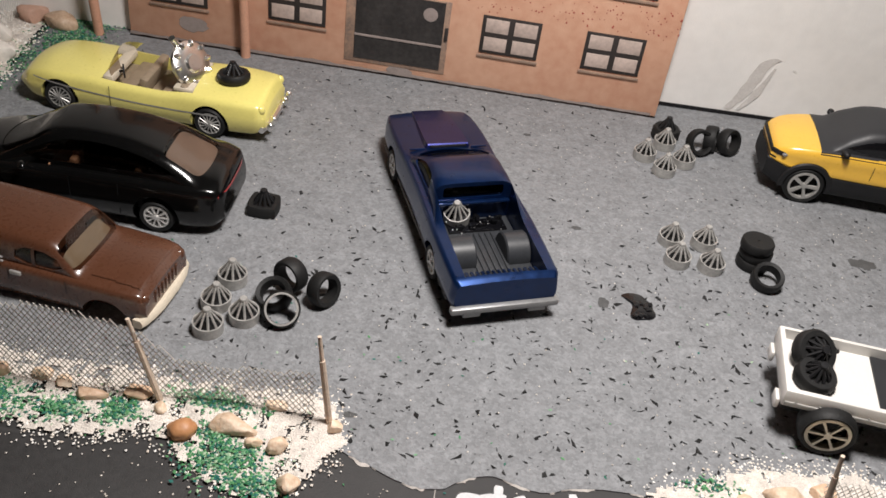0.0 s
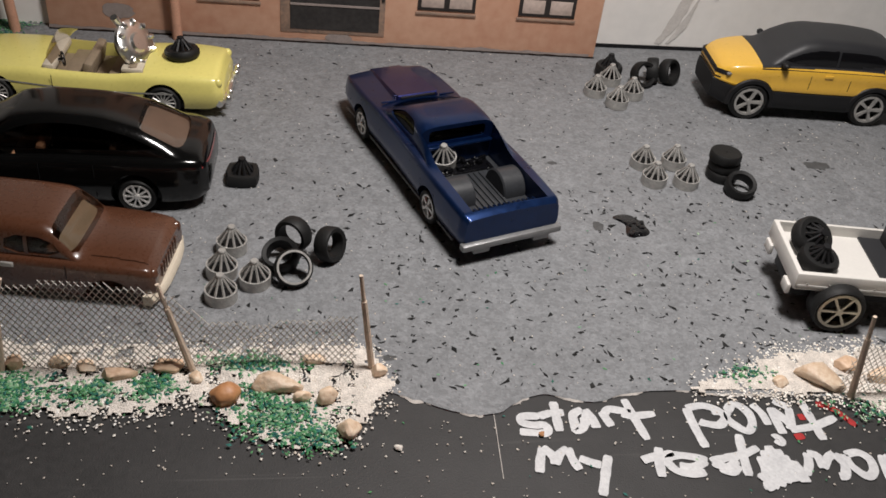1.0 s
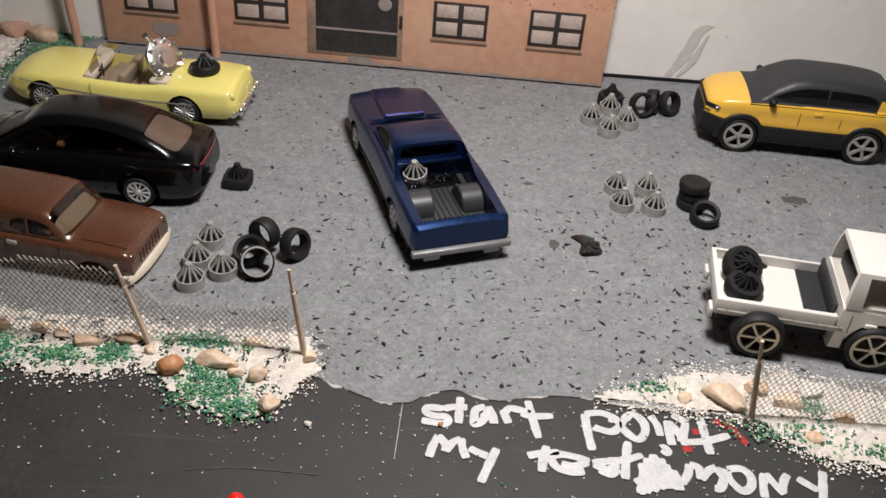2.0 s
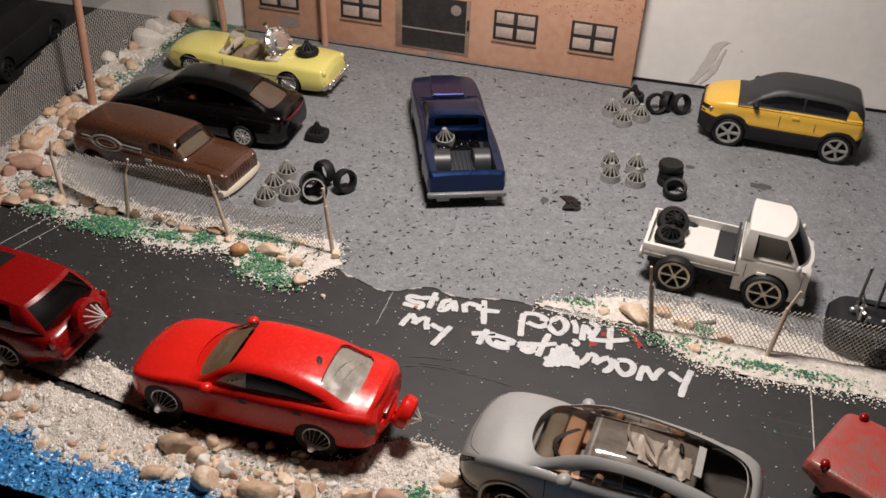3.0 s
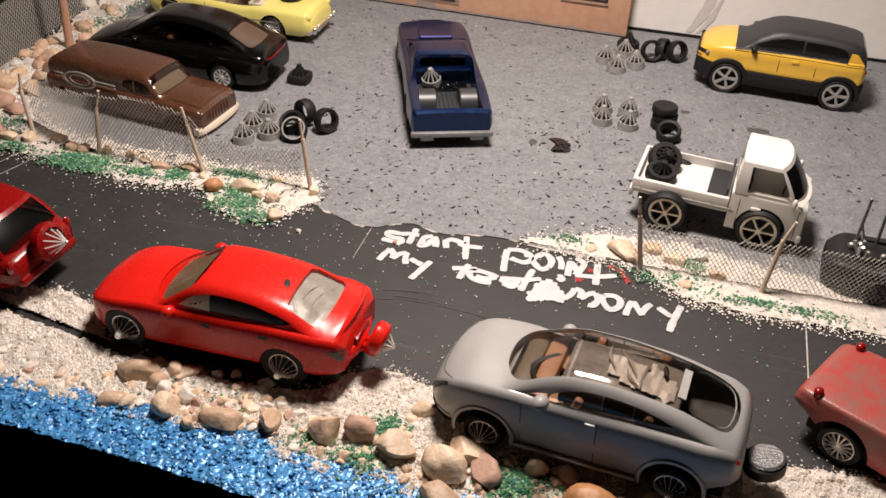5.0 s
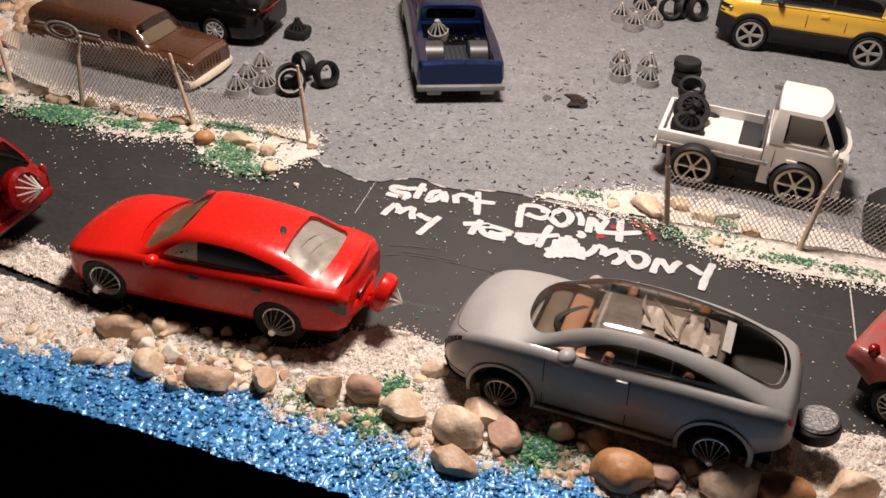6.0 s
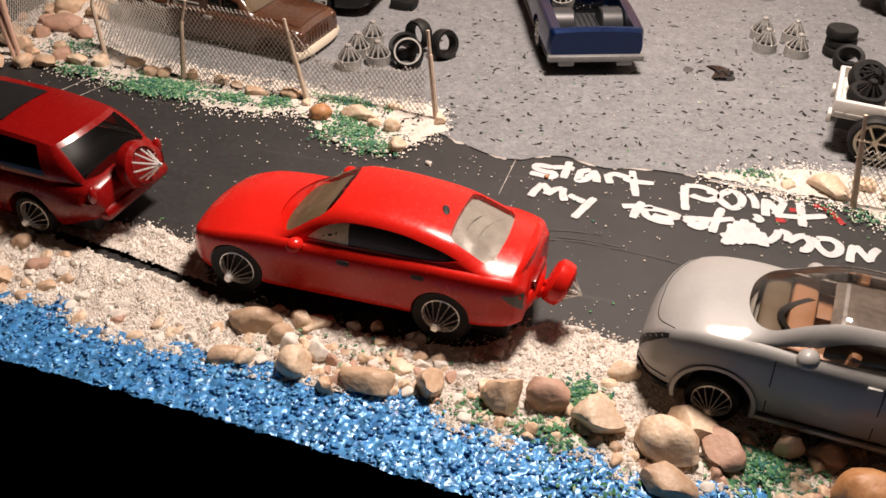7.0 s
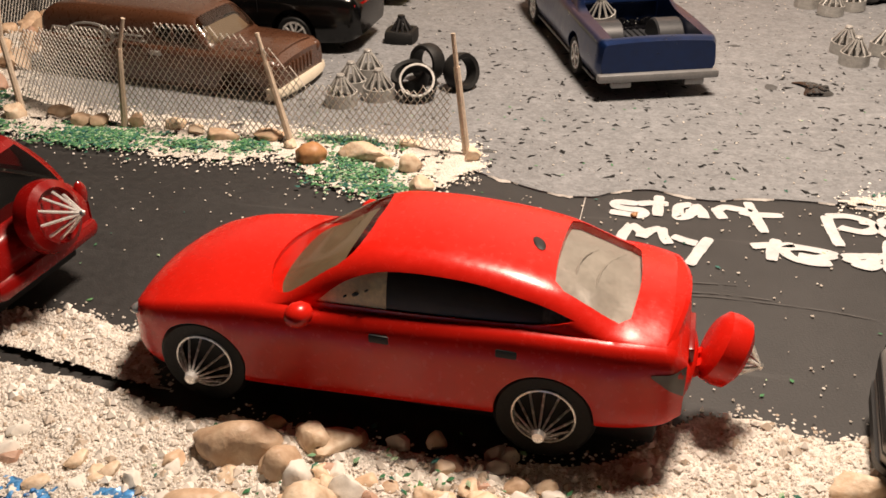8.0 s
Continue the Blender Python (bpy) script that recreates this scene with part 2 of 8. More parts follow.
M_greyint = mat("grey_interior", (0.34, 0.33, 0.31), 0.5, vary=0.12, scale=200)
M_glass_dark = glass_mat("smoked_window", (0.16, 0.145, 0.13))
M_glass_dull = glass_mat("dull_smoked_window", (0.16, 0.145, 0.13), 0.3, 1.15)
M_glass_tint = glass_mat("tinted_window", (0.72, 0.67, 0.6))
M_glass_dusk = glass_mat("dusky_windshield", (0.55, 0.5, 0.45))
M_glass_roof = glass_mat("smoky_roof_glass", (0.55, 0.5, 0.45))
M_glass_screen = glass_mat("brown_windscreen", (0.42, 0.36, 0.3), 0.2, 1.15)
M_glass_brown = glass_mat("brown_side_window", (0.4, 0.36, 0.31))
M_glass_black = glass_mat("black_window", (0.03, 0.028, 0.026), 0.12, 1.22)
M_glass_umber = mat("umber_black_glazing", (0.028, 0.02, 0.017), 0.4, vary=0.3, scale=120)
M_glass_smoke = mat("smoky_glazing", (0.1, 0.09, 0.08), 0.16, vary=0.5, scale=260)
M_glass_cream = mat("cream_glazing", (0.78, 0.64, 0.4), 0.4, vary=0.25, scale=220, bump=0.3, bump_scale=400)
M_glass_coal = mat("coal_black_glazing", (0.006, 0.006, 0.007), 0.12, vary=0.2, scale=200)
M_glass_clear = glass_mat("clear_window", (0.85, 0.83, 0.79), 0.1, 1.22)
M_lens_red = mat("red_lens", (0.25, 0.006, 0.005), 0.15, coat=0.8, vary=0.1)
M_lens_smoke = mat("smoked_lens", (0.05, 0.035, 0.03), 0.4, coat=0.1, vary=0.2)
M_lens_clear = mat("grey_headlight_lens", (0.3, 0.3, 0.3), 0.12, metal=0.4, coat=0.8, vary=0.1)
M_wood = mat("pale_wood_stick", (0.58, 0.47, 0.37), 0.75, vary=0.2, scale=350, bump=0.3)
M_dowel = mat("reddish_wood_dowel", (0.55, 0.3, 0.2), 0.7, vary=0.15, scale=250, bump=0.2)
M_net = mat("grey_wire_net", (0.66, 0.63, 0.58), 0.5, metal=0.2, vary=0.1, scale=200)
M_facade = mat("printed_terracotta_wall", (0.72, 0.44, 0.3), 0.75, vary=0.12, scale=38, second=(0.6, 0.31, 0.2), bump=0.1)
M_facade_grey = mat("grey_wear_patch", (0.3, 0.25, 0.23), 0.8, vary=0.15, scale=200)
M_frame_dark = mat("dark_window_print", (0.03, 0.024, 0.022), 0.6, vary=0.2, scale=300)
M_pane = mat("pale_pane_print", (0.5, 0.4, 0.35), 0.5, vary=0.2, scale=120)
M_door_dark = mat("dark_doorway_print", (0.03, 0.027, 0.026), 0.6, vary=0.5, scale=120)
M_wall = mat("white_backdrop_board", (0.8, 0.78, 0.75), 0.8, vary=0.05, scale=30, bump=0.1)
M_smear = mat("grey_brush_smear", (0.45, 0.42, 0.39), 0.85, vary=0.2, scale=500)
M_pink_doll = mat("bare_pink_plastic", (0.7, 0.46, 0.36), 0.5, vary=0.08, scale=200)
M_burn = mat("black_tar", (0.004, 0.004, 0.005), 0.14, vary=0.3, scale=300, bump=0.25, bump_scale=700)
M_wash = mat("thin_grey_wash", (0.52, 0.49, 0.46), 0.85, scale=160, second=(0.68, 0.65, 0.62))
M_scratch = mat("rubbed_card", (0.06, 0.057, 0.056), 0.75, vary=0.4, scale=600)
M_stain = mat("dark_grey_stain", (0.07, 0.07, 0.07), 0.85, vary=0.3, scale=300)
M_bed = mat("dark_bed_floor", (0.03, 0.032, 0.036), 0.38, vary=0.2, scale=300)


def water_mat():
    """Crumpled blue foil: flakes of lighter and darker blue with a gloss."""
    m = mat("blue_foil_water", (0.1, 0.38, 0.72), 0.34, metal=0.15, vary=0.3, scale=420, second=(0.02, 0.16, 0.46))
    nt = m.node_tree
    b = nt.nodes["Principled BSDF"]
    co = nt.nodes["Texture Coordinate"]
    base = b.inputs["Base Color"].links[0].from_socket
    v, sep, r, mul, comb = (nt.nodes.new("ShaderNode" + k) for k in ("TexVoronoi", "SeparateColor", "MapRange", "Mix", "CombineColor"))
    v.inputs["Scale"].default_value = 900
    nt.links.new(co.outputs["Object"], v.inputs["Vector"])
    nt.links.new(v.outputs["Color"], sep.inputs[0])
    r.inputs["To Min"].default_value, r.inputs["To Max"].default_value = 0.35, 1.35
    nt.links.new(sep.outputs[0], r.inputs["Value"])
    for k in range(3):
        nt.links.new(r.outputs[0], comb.inputs[k])
    mul.data_type, mul.blend_type = "RGBA", "MULTIPLY"
    mul.inputs["Factor"].default_value = 0.8
    nt.links.new(base, mul.inputs["A"])
    nt.links.new(comb.outputs[0], mul.inputs["B"])
    nt.links.new(mul.outputs["Result"], b.inputs["Base Color"])
    bp = nt.nodes.new("ShaderNodeBump")
    bp.inputs["Strength"].default_value, bp.inputs["Distance"].default_value = 0.5, 0.0004
    nt.links.new(sep.outputs[1], bp.inputs["Height"])
    nt.links.new(bp.outputs[0], b.inputs["Normal"])
    b.inputs["Coat Weight"].default_value = 0.12
    return m


M_water = water_mat()
M_flakes = island_mat("blue_flakes", [(0.055, 0.27, 0.6), (0.09, 0.35, 0.68), (0.04, 0.21, 0.52), (0.14, 0.43, 0.74), (0.07, 0.3, 0.63), (0.04, 0.19, 0.48), (0.11, 0.38, 0.7), (0.05, 0.24, 0.55)], 0.36, 0.0)


# ---- building helpers (all shapes in millimetres) ----
def thing(name, m, label, category, group="", kind=""):
    ob = new(name)
    ob.empty_display_size = 0.005
    ob.matrix_world = m
    return tagged(ob, label, category, group, kind)


def at_mm(x, y, z=0.0, turn=0.0, rx=0.0, ry=0.0):
    return pose(x * MM, y * MM, z * MM, rx, ry, turn)


def soften(me, angle=40):
    bm = bmesh.new()
    bm.from_mesh(me)
    for f in bm.faces:
        f.smooth = True
    for e in bm.edges:
        e.smooth = len(e.link_faces) == 2 and e.calc_face_angle(0) < radians(angle)
    bm.to_mesh(me)
    bm.free()


def part(name, bm, material, parent=None, label="", smooth=40):
    """Links a bmesh, in millimetres, as one mesh object under a thing or a part."""
    bmesh.ops.recalc_face_normals(bm, faces=bm.faces)
    me = bpy.data.meshes.new(name)
    bmesh.ops.scale(bm, vec=(MM, MM, MM), verts=bm.verts)
    bm.to_mesh(me)
    bm.free()
    soften(me, smooth)
    me.materials.append(material)
    ob = new(name, me)
    ob.parent = parent
    if label:
        tagged(ob, label)
    return ob


def alone(name, bm, material, m, label, category, group="", kind="", smooth=40):
    ob = part(name, bm, material, None, "", smooth)
    ob.matrix_world = m
    return tagged(ob, label, category, group, kind)


def again(ob, parent, m):
    """A part once more, on the same mesh."""
    o = new(ob.name.split(".")[0], ob.data)
    o.parent, o.matrix_basis = parent, m
    for k in ob.children:
        c = new(k.name.split(".")[0], k.data)
        c.parent, c.matrix_basis = o, k.matrix_basis
    return o


def box(bm, x0, x1, y0, y1, z0, z1, bevel=0.0, m=None):
    r = bmesh.ops.create_cube(bm, size=1)
    vs = r["verts"]
    bmesh.ops.scale(bm, vec=(x1 - x0, y1 - y0, z1 - z0), verts=vs)
    bmesh.ops.translate(bm, vec=((x0 + x1) / 2, (y0 + y1) / 2, (z0 + z1) / 2), verts=vs)
    if bevel:
        es = list({e for v in vs for e in v.link_edges})
        r = bmesh.ops.bevel(bm, geom=es, offset=bevel, segments=2, affect="EDGES", profile=0.5)
        vs = list({v for f in r["faces"] for v in f.verts} | {v for v in vs if v.is_valid})
    if m is not None:
        bmesh.ops.transform(bm, matrix=m, verts=vs)
    return bm


def rod(bm, a, b, r0, r1=None, n=8, caps=True):
    """A round bar from a to b."""
    a, b = Vector(a), Vector(b)
    d = b - a
    q = d.to_track_quat("Z", "Y").to_matrix().to_4x4()
    bmesh.ops.create_cone(bm, cap_ends=caps, segments=n, radius1=r0, radius2=r0 if r1 is None else r1, depth=d.length, matrix=Matrix.Translation((a + b) / 2) @ q)
    return bm


def lathe(bm, profile, n=28, axis="y", m=None, close=False):
    """Turns (radius, along) pairs round an axis."""
    rings = []
    for r, h in profile:
        ring = []
        for k in range(n):
            c, s = math.cos(2 * math.pi * k / n), math.sin(2 * math.pi * k / n)
            p = Vector((r * c, h, r * s)) if axis == "y" else Vector((r * c, r * s, h))
            ring.append(bm.verts.new(m @ p if m is not None else p))
        rings.append(ring)
    pairs = list(zip(rings, rings[1:])) + ([(rings[-1], rings[0])] if close else [])
    for a, b in pairs:
        for k in range(n):
            bm.faces.new((a[k], a[(k + 1) % n], b[(k + 1) % n], b[k]))
    if not close:
        for ring in (rings[0], rings[-1]):
            if (ring[0].co - ring[n // 2].co).length > 1e-4:
                bm.faces.new(ring)
    return bm


def curve_of(pairs):
    """A smooth curve through (x, value) pairs, without overshoot."""
    xs, vs = np.array([p[0] for p in pairs], float), np.array([p[1] for p in pairs], float)
    d = np.diff(vs) / np.diff(xs)
    s = np.zeros(len(xs))
    s[0], s[-1] = d[0], d[-1]
    for k in range(1, len(xs) - 1):
        s[k] = 0 if d[k - 1] * d[k] <= 0 else 2 * d[k - 1] * d[k] / (d[k - 1] + d[k])

    def f(x):
        x = min(max(x, xs[0]), xs[-1])
        k = min(int(np.searchsorted(xs, x, side="right")) - 1, len(xs) - 2)
        h = xs[k + 1] - xs[k]
        t = (x - xs[k]) / h
        return float((2 * t**3 - 3 * t**2 + 1) * vs[k] + (t**3 - 2 * t**2 + t) * h * s[k] + (-2 * t**3 + 3 * t**2) * vs[k + 1] + (t**3 - t**2) * h * s[k + 1])

    return f


def noise2(x, y, scale, seed=0.0):
    return noise.noise(Vector((x / scale, y / scale, seed)))


def sheet(bm, inside, x0, x1, y0, y1, step, height):
    """A fine grid over the plan where inside(x, y) holds, lifted by height(x, y)."""
    nx, ny = int((x1 - x0) / step), int((y1 - y0) / step)
    made = {}

    def v(i, j):
        if (i, j) not in made:
            x, y = x0 + i * step, y0 + j * step
            made[i, j] = bm.verts.new((x, y, height(x, y)))
        return made[i, j]

    for i in range(nx):
        for j in range(ny):
            if inside(x0 + (i + 0.5) * step, y0 + (j + 0.5) * step):
                bm.faces.new((v(i, j), v(i + 1, j), v(i + 1, j + 1), v(i, j + 1)))
    return bm


def scatter(name, places, sizes, material, label, category, flat=1.0, stretch=1.0, seed=1, tilt=0.0, jag=0.0, smooth=False):
    """One mesh of many small grains at the given places."""
    rng = np.random.default_rng(seed)
    p, n = np.asarray(places, float), len(places)
    shape = np.array([(1, 0, 0), (-1, 0, 0), (0, 1, 0), (0, -1, 0), (0, 0, 1), (0, 0, -1)], float)
    tri = np.array([(0, 2, 4), (2, 1, 4), (1, 3, 4), (3, 0, 4), (2, 0, 5), (1, 2, 5), (3, 1, 5), (0, 3, 5)])
    v = shape[None] * np.asarray(sizes)[:, None, None] * rng.uniform(0.7, 1.3, (n, 6, 1))
    if jag:
        v = v + rng.normal(0, jag, v.shape) * np.asarray(sizes)[:, None, None]
    v[:, :, 0] *= stretch
    a = rng.uniform(0, 6.283, n)
    c, s = np.cos(a)[:, None], np.sin(a)[:, None]
    x, y, z = v[:, :, 0] * c - v[:, :, 1] * s, v[:, :, 0] * s + v[:, :, 1] * c, v[:, :, 2] * flat
    if tilt:
        z = z + x * rng.uniform(-tilt, tilt, (n, 1)) + y * rng.uniform(-tilt, tilt, (n, 1))
    v = (np.stack([x, y, z], -1) + p[:, None]) * MM
    f = (tri[None] + 6 * np.arange(n)[:, None, None]).reshape(-1, 3)
    me = bpy.data.meshes.new(name)
    me.from_pydata(v.reshape(-1, 3).tolist(), [], f.tolist())
    me.materials.append(material)
    if smooth:
        me.shade_smooth()
    return tagged(new(name, me), label, category, "", "stuff")


# ---- the board, lot, road, water and backdrop ----
LOT_EDGE = curve_of([(-140, -4), (0, -6), (10, -9.5), (20, -13.6), (27, -13.8), (31, -10.8), (38, -8.2), (43, -9.6), (49, -10.8), (57, -8.4), (68, -7.6), (80, -8.9), (92, -9.1), (112, -10.8), (118, -8), (290, -8)])


def lot_edge(x):
    """Front edge of the grey lot sheet, torn and wavy up to the straight card edge."""
    torn = 1.0 if x < 55 else 0.25
    return LOT_EDGE(x) + torn * (0.8 * noise2(x, 0, 5, 3) + 0.4 * noise2(x, 0, 1.6, 5))


def build_setting():
    bm = prism([(-330, -102.5), (-200, -109.6), (-68, -116.3), (28, -121.8), (57, -124.6), (128, -129.2), (330, -142), (330, 190), (-330, 190)], "z", -40, -0.9)
    tagged(part("ground", bm, M_board), "black base board of the diorama", "ground", kind="structure")
    bm = bmesh.new()
    sheet(bm, lambda x, y: True, -330, 330, -107, 190, 11, lambda x, y: 0.12 * noise2(x, y, 60, 1) - 0.05)
    tagged(part("road", bm, M_road), "black card road with scratches and crumbs", "road", kind="structure")
    # the lot: a sheet with thickness and a torn front edge
    bm = bmesh.new()
    cols = []
    for k in range(420):
        x = -133 + k * 1.0
        y = lot_edge(x) if x > -2 else 4.0
        cols.append([bm.verts.new((x, y, -0.2)), bm.verts.new((x, y, 0.3)), bm.verts.new((x, y + 0.4, 0.45)), bm.verts.new((x, 60, 0.45)), bm.verts.new((x, 185, 0.45))])
    for a, b in zip(cols, cols[1:]):
        for k in range(4):
            bm.faces.new((a[k], b[k], b[k + 1], a[k + 1]))
    tagged(part("pavement", bm, M_lot), "speckled grey stone-paper car lot", "lot", kind="structure")
    # pale torn rim where the lot sheet meets the road
    bm = bmesh.new()
    prev = None
    for k in range(0, 240):
        x = 0 + k * 0.5
        y = lot_edge(x) - 0.15
        wd = max(0.0, 1.3 * noise2(x, 3, 6, 9) + 0.5 * noise2(x, 3, 1.5, 4) - 0.1)
        row = [bm.verts.new((x, y - wd, 0.1)), bm.verts.new((x, y + 0.1, 0.36))]
        if prev and wd > 0.02:
            bm.faces.new((prev[0], row[0], row[1], prev[1]))
        prev = row
    tagged(part("trim", bm, M_smear), "pale torn paper edge of the lot", "edge", kind="structure")
    # backdrop board, and an added unseen room that bounces light into the shadows
    bm = bmesh.new()
    box(bm, -230, 300, 0, 6, -1, 200)
    bmesh.ops.translate(bm, vec=(0, 173.4, 0), verts=bm.verts)
    tagged(part("wall_back", bm, M_wall), "white backdrop board with a grey brush smear", "wall", kind="structure")
    x0, x1, y0, y1, z0, z1 = -1000, 1000, -1000, 900, -220, 1300
    bm = bmesh.new()
    box(bm, x0, x1, y0, y1, z0 - 10, z0)
    tagged(part("floor", bm, M_floor), "black floor below the board", "floor", kind="structure")
    for name, a in (("wall_north", (x0, x1, y1, y1 + 10)), ("wall_south", (x0, x1, y0 - 10, y0)), ("wall_west", (x0 - 10, x0, y0, y1)), ("wall_east", (x1, x1 + 10, y0, y1))):
        bm = bmesh.new()
        box(bm, *a, z0, z1)
        tagged(part(name, bm, M_room), "plain unseen wall added to bounce fill light", "wall", kind="structure")
    bm = bmesh.new()
    box(bm, x0 - 10, x1 + 10, y0 - 10, y1 + 10, z1, z1 + 10)
    tagged(part("ceiling", bm, M_room), "pale unseen ceiling added to bounce fill light", "ceiling", kind="structure")
    for x, y in ((-300, -80), (300, -80), (-300, 170), (300, 170)):
        bm = bmesh.new()
        box(bm, x - 14, x + 14, y - 14, y + 14, z0, -40.2, 1.5)
        tagged(part("support", bm, M_board), "black block carrying the board", "support", kind="structure")


SHORE = curve_of([(-200, -103), (-77, -104.0), (-63, -102), (-51, -100.6), (-44, -106.4), (-27, -105.8), (-9, -105.5), (10, -105.8), (28, -105.2), (33, -109), (45, -110.8), (56, -108.4), (67, -112.6), (83, -110.6), (99, -110.2), (121, -113.6), (139, -116.2), (154, -114.4), (220, -117)])
FRONT = curve_of([(-200, -110), (-68, -116.7), (-34, -118.2), (-2, -120.0), (28, -122.2), (57, -125.0), (90, -127.4), (128, -129.6), (170, -132.2)])


def shore(x):
    return SHORE(x) + 0.9 * noise2(x, 0, 4, 8)


def front_edge(x):
    return FRONT(x) + 0.5 * noise2(x, 0, 5, 4)


def build_water():
    bm = bmesh.new()
    rng = random.Random(5)

    def h(x, y):
        return 0.95 + 0.35 * noise2(x, y, 3.4, 3) + 0.55 * noise2(x, y, 1.3, 7) + 0.38 * noise2(x, y, 0.7, 2)

    sheet(bm, lambda x, y: y < shore(x) + 2.5 and y > front_edge(x), -170, 170, -133, -94, 0.42, h)
    tagged(part("water", bm, M_water, smooth=70), "glossy lumpy blue foil water along the shore", "water", kind="structure")
    p, s = [], []
    while len(p) < 3200:
        x = rng.uniform(-150, 150)
        y = rng.uniform(-132, -98)
        if front_edge(x) + 0.3 < y < shore(x) + 1.0:
            p.append((x, y, h(x, y) - 0.05 + 0.2 * rng.random()))
            s.append(rng.uniform(0.3, 0.8))
    scatter("water_flakes", p, s, M_flakes, "chipped blue flakes that make the water surface", "water", 0.3, 1.2, 9, 0.45, 0.22, True)


def text_strokes(name, rows, y0, material, width, m, label, parent=None):
    bm = bmesh.new()
    n = y0
    for pts in rows:
        pts = [Vector((x, y, 0)) for x, y in pts]
        # smooth the stroke
        fine = []
        for k in range(len(pts) - 1):
            p0, p1, p2, p3 = pts[max(k - 1, 0)], pts[k], pts[k + 1], pts[min(k + 2, len(pts) - 1)]
            for j in range(5):
                t = j / 5
                fine.append(0.5 * ((2 * p1) + (p2 - p0) * t + (2 * p0 - 5 * p1 + 4 * p2 - p3) * t * t + (3 * p1 - p0 - 3 * p2 + p3) * t**3))
        fine.append(pts[-1])
        prev = None
        n += 1
        for k, p in enumerate(fine):
            d = (fine[min(k + 1, len(fine) - 1)] - fine[max(k - 1, 0)])
            d = d.normalized() if d.length > 1e-6 else Vector((1, 0, 0))
            s = Vector((-d.y, d.x, 0))
            w = width * (1 + 0.22 * noise2(p.x, p.y, 2.5, n))
            z = 0.16 + 0.006 * n
            ends = k in (0, len(fine) - 1)
            w *= 0.72 if ends else 1
            row = [bm.verts.new(p + s * w + Vector((0, 0, z - 0.03))), bm.verts.new(p + s * w * 0.7 + Vector((0, 0, z + 0.03))), bm.verts.new(p - s * w * 0.7 + Vector((0, 0, z + 0.03))), bm.verts.new(p - s * w + Vector((0, 0, z - 0.03)))]
            if prev:
                for j in range(3):
                    bm.faces.new((prev[j], row[j], row[j + 1], prev[j + 1]))
            prev = row
    if parent:
        return part(name, bm, material, parent, label)
    return alone(name, bm, material, m, label, "lettering")


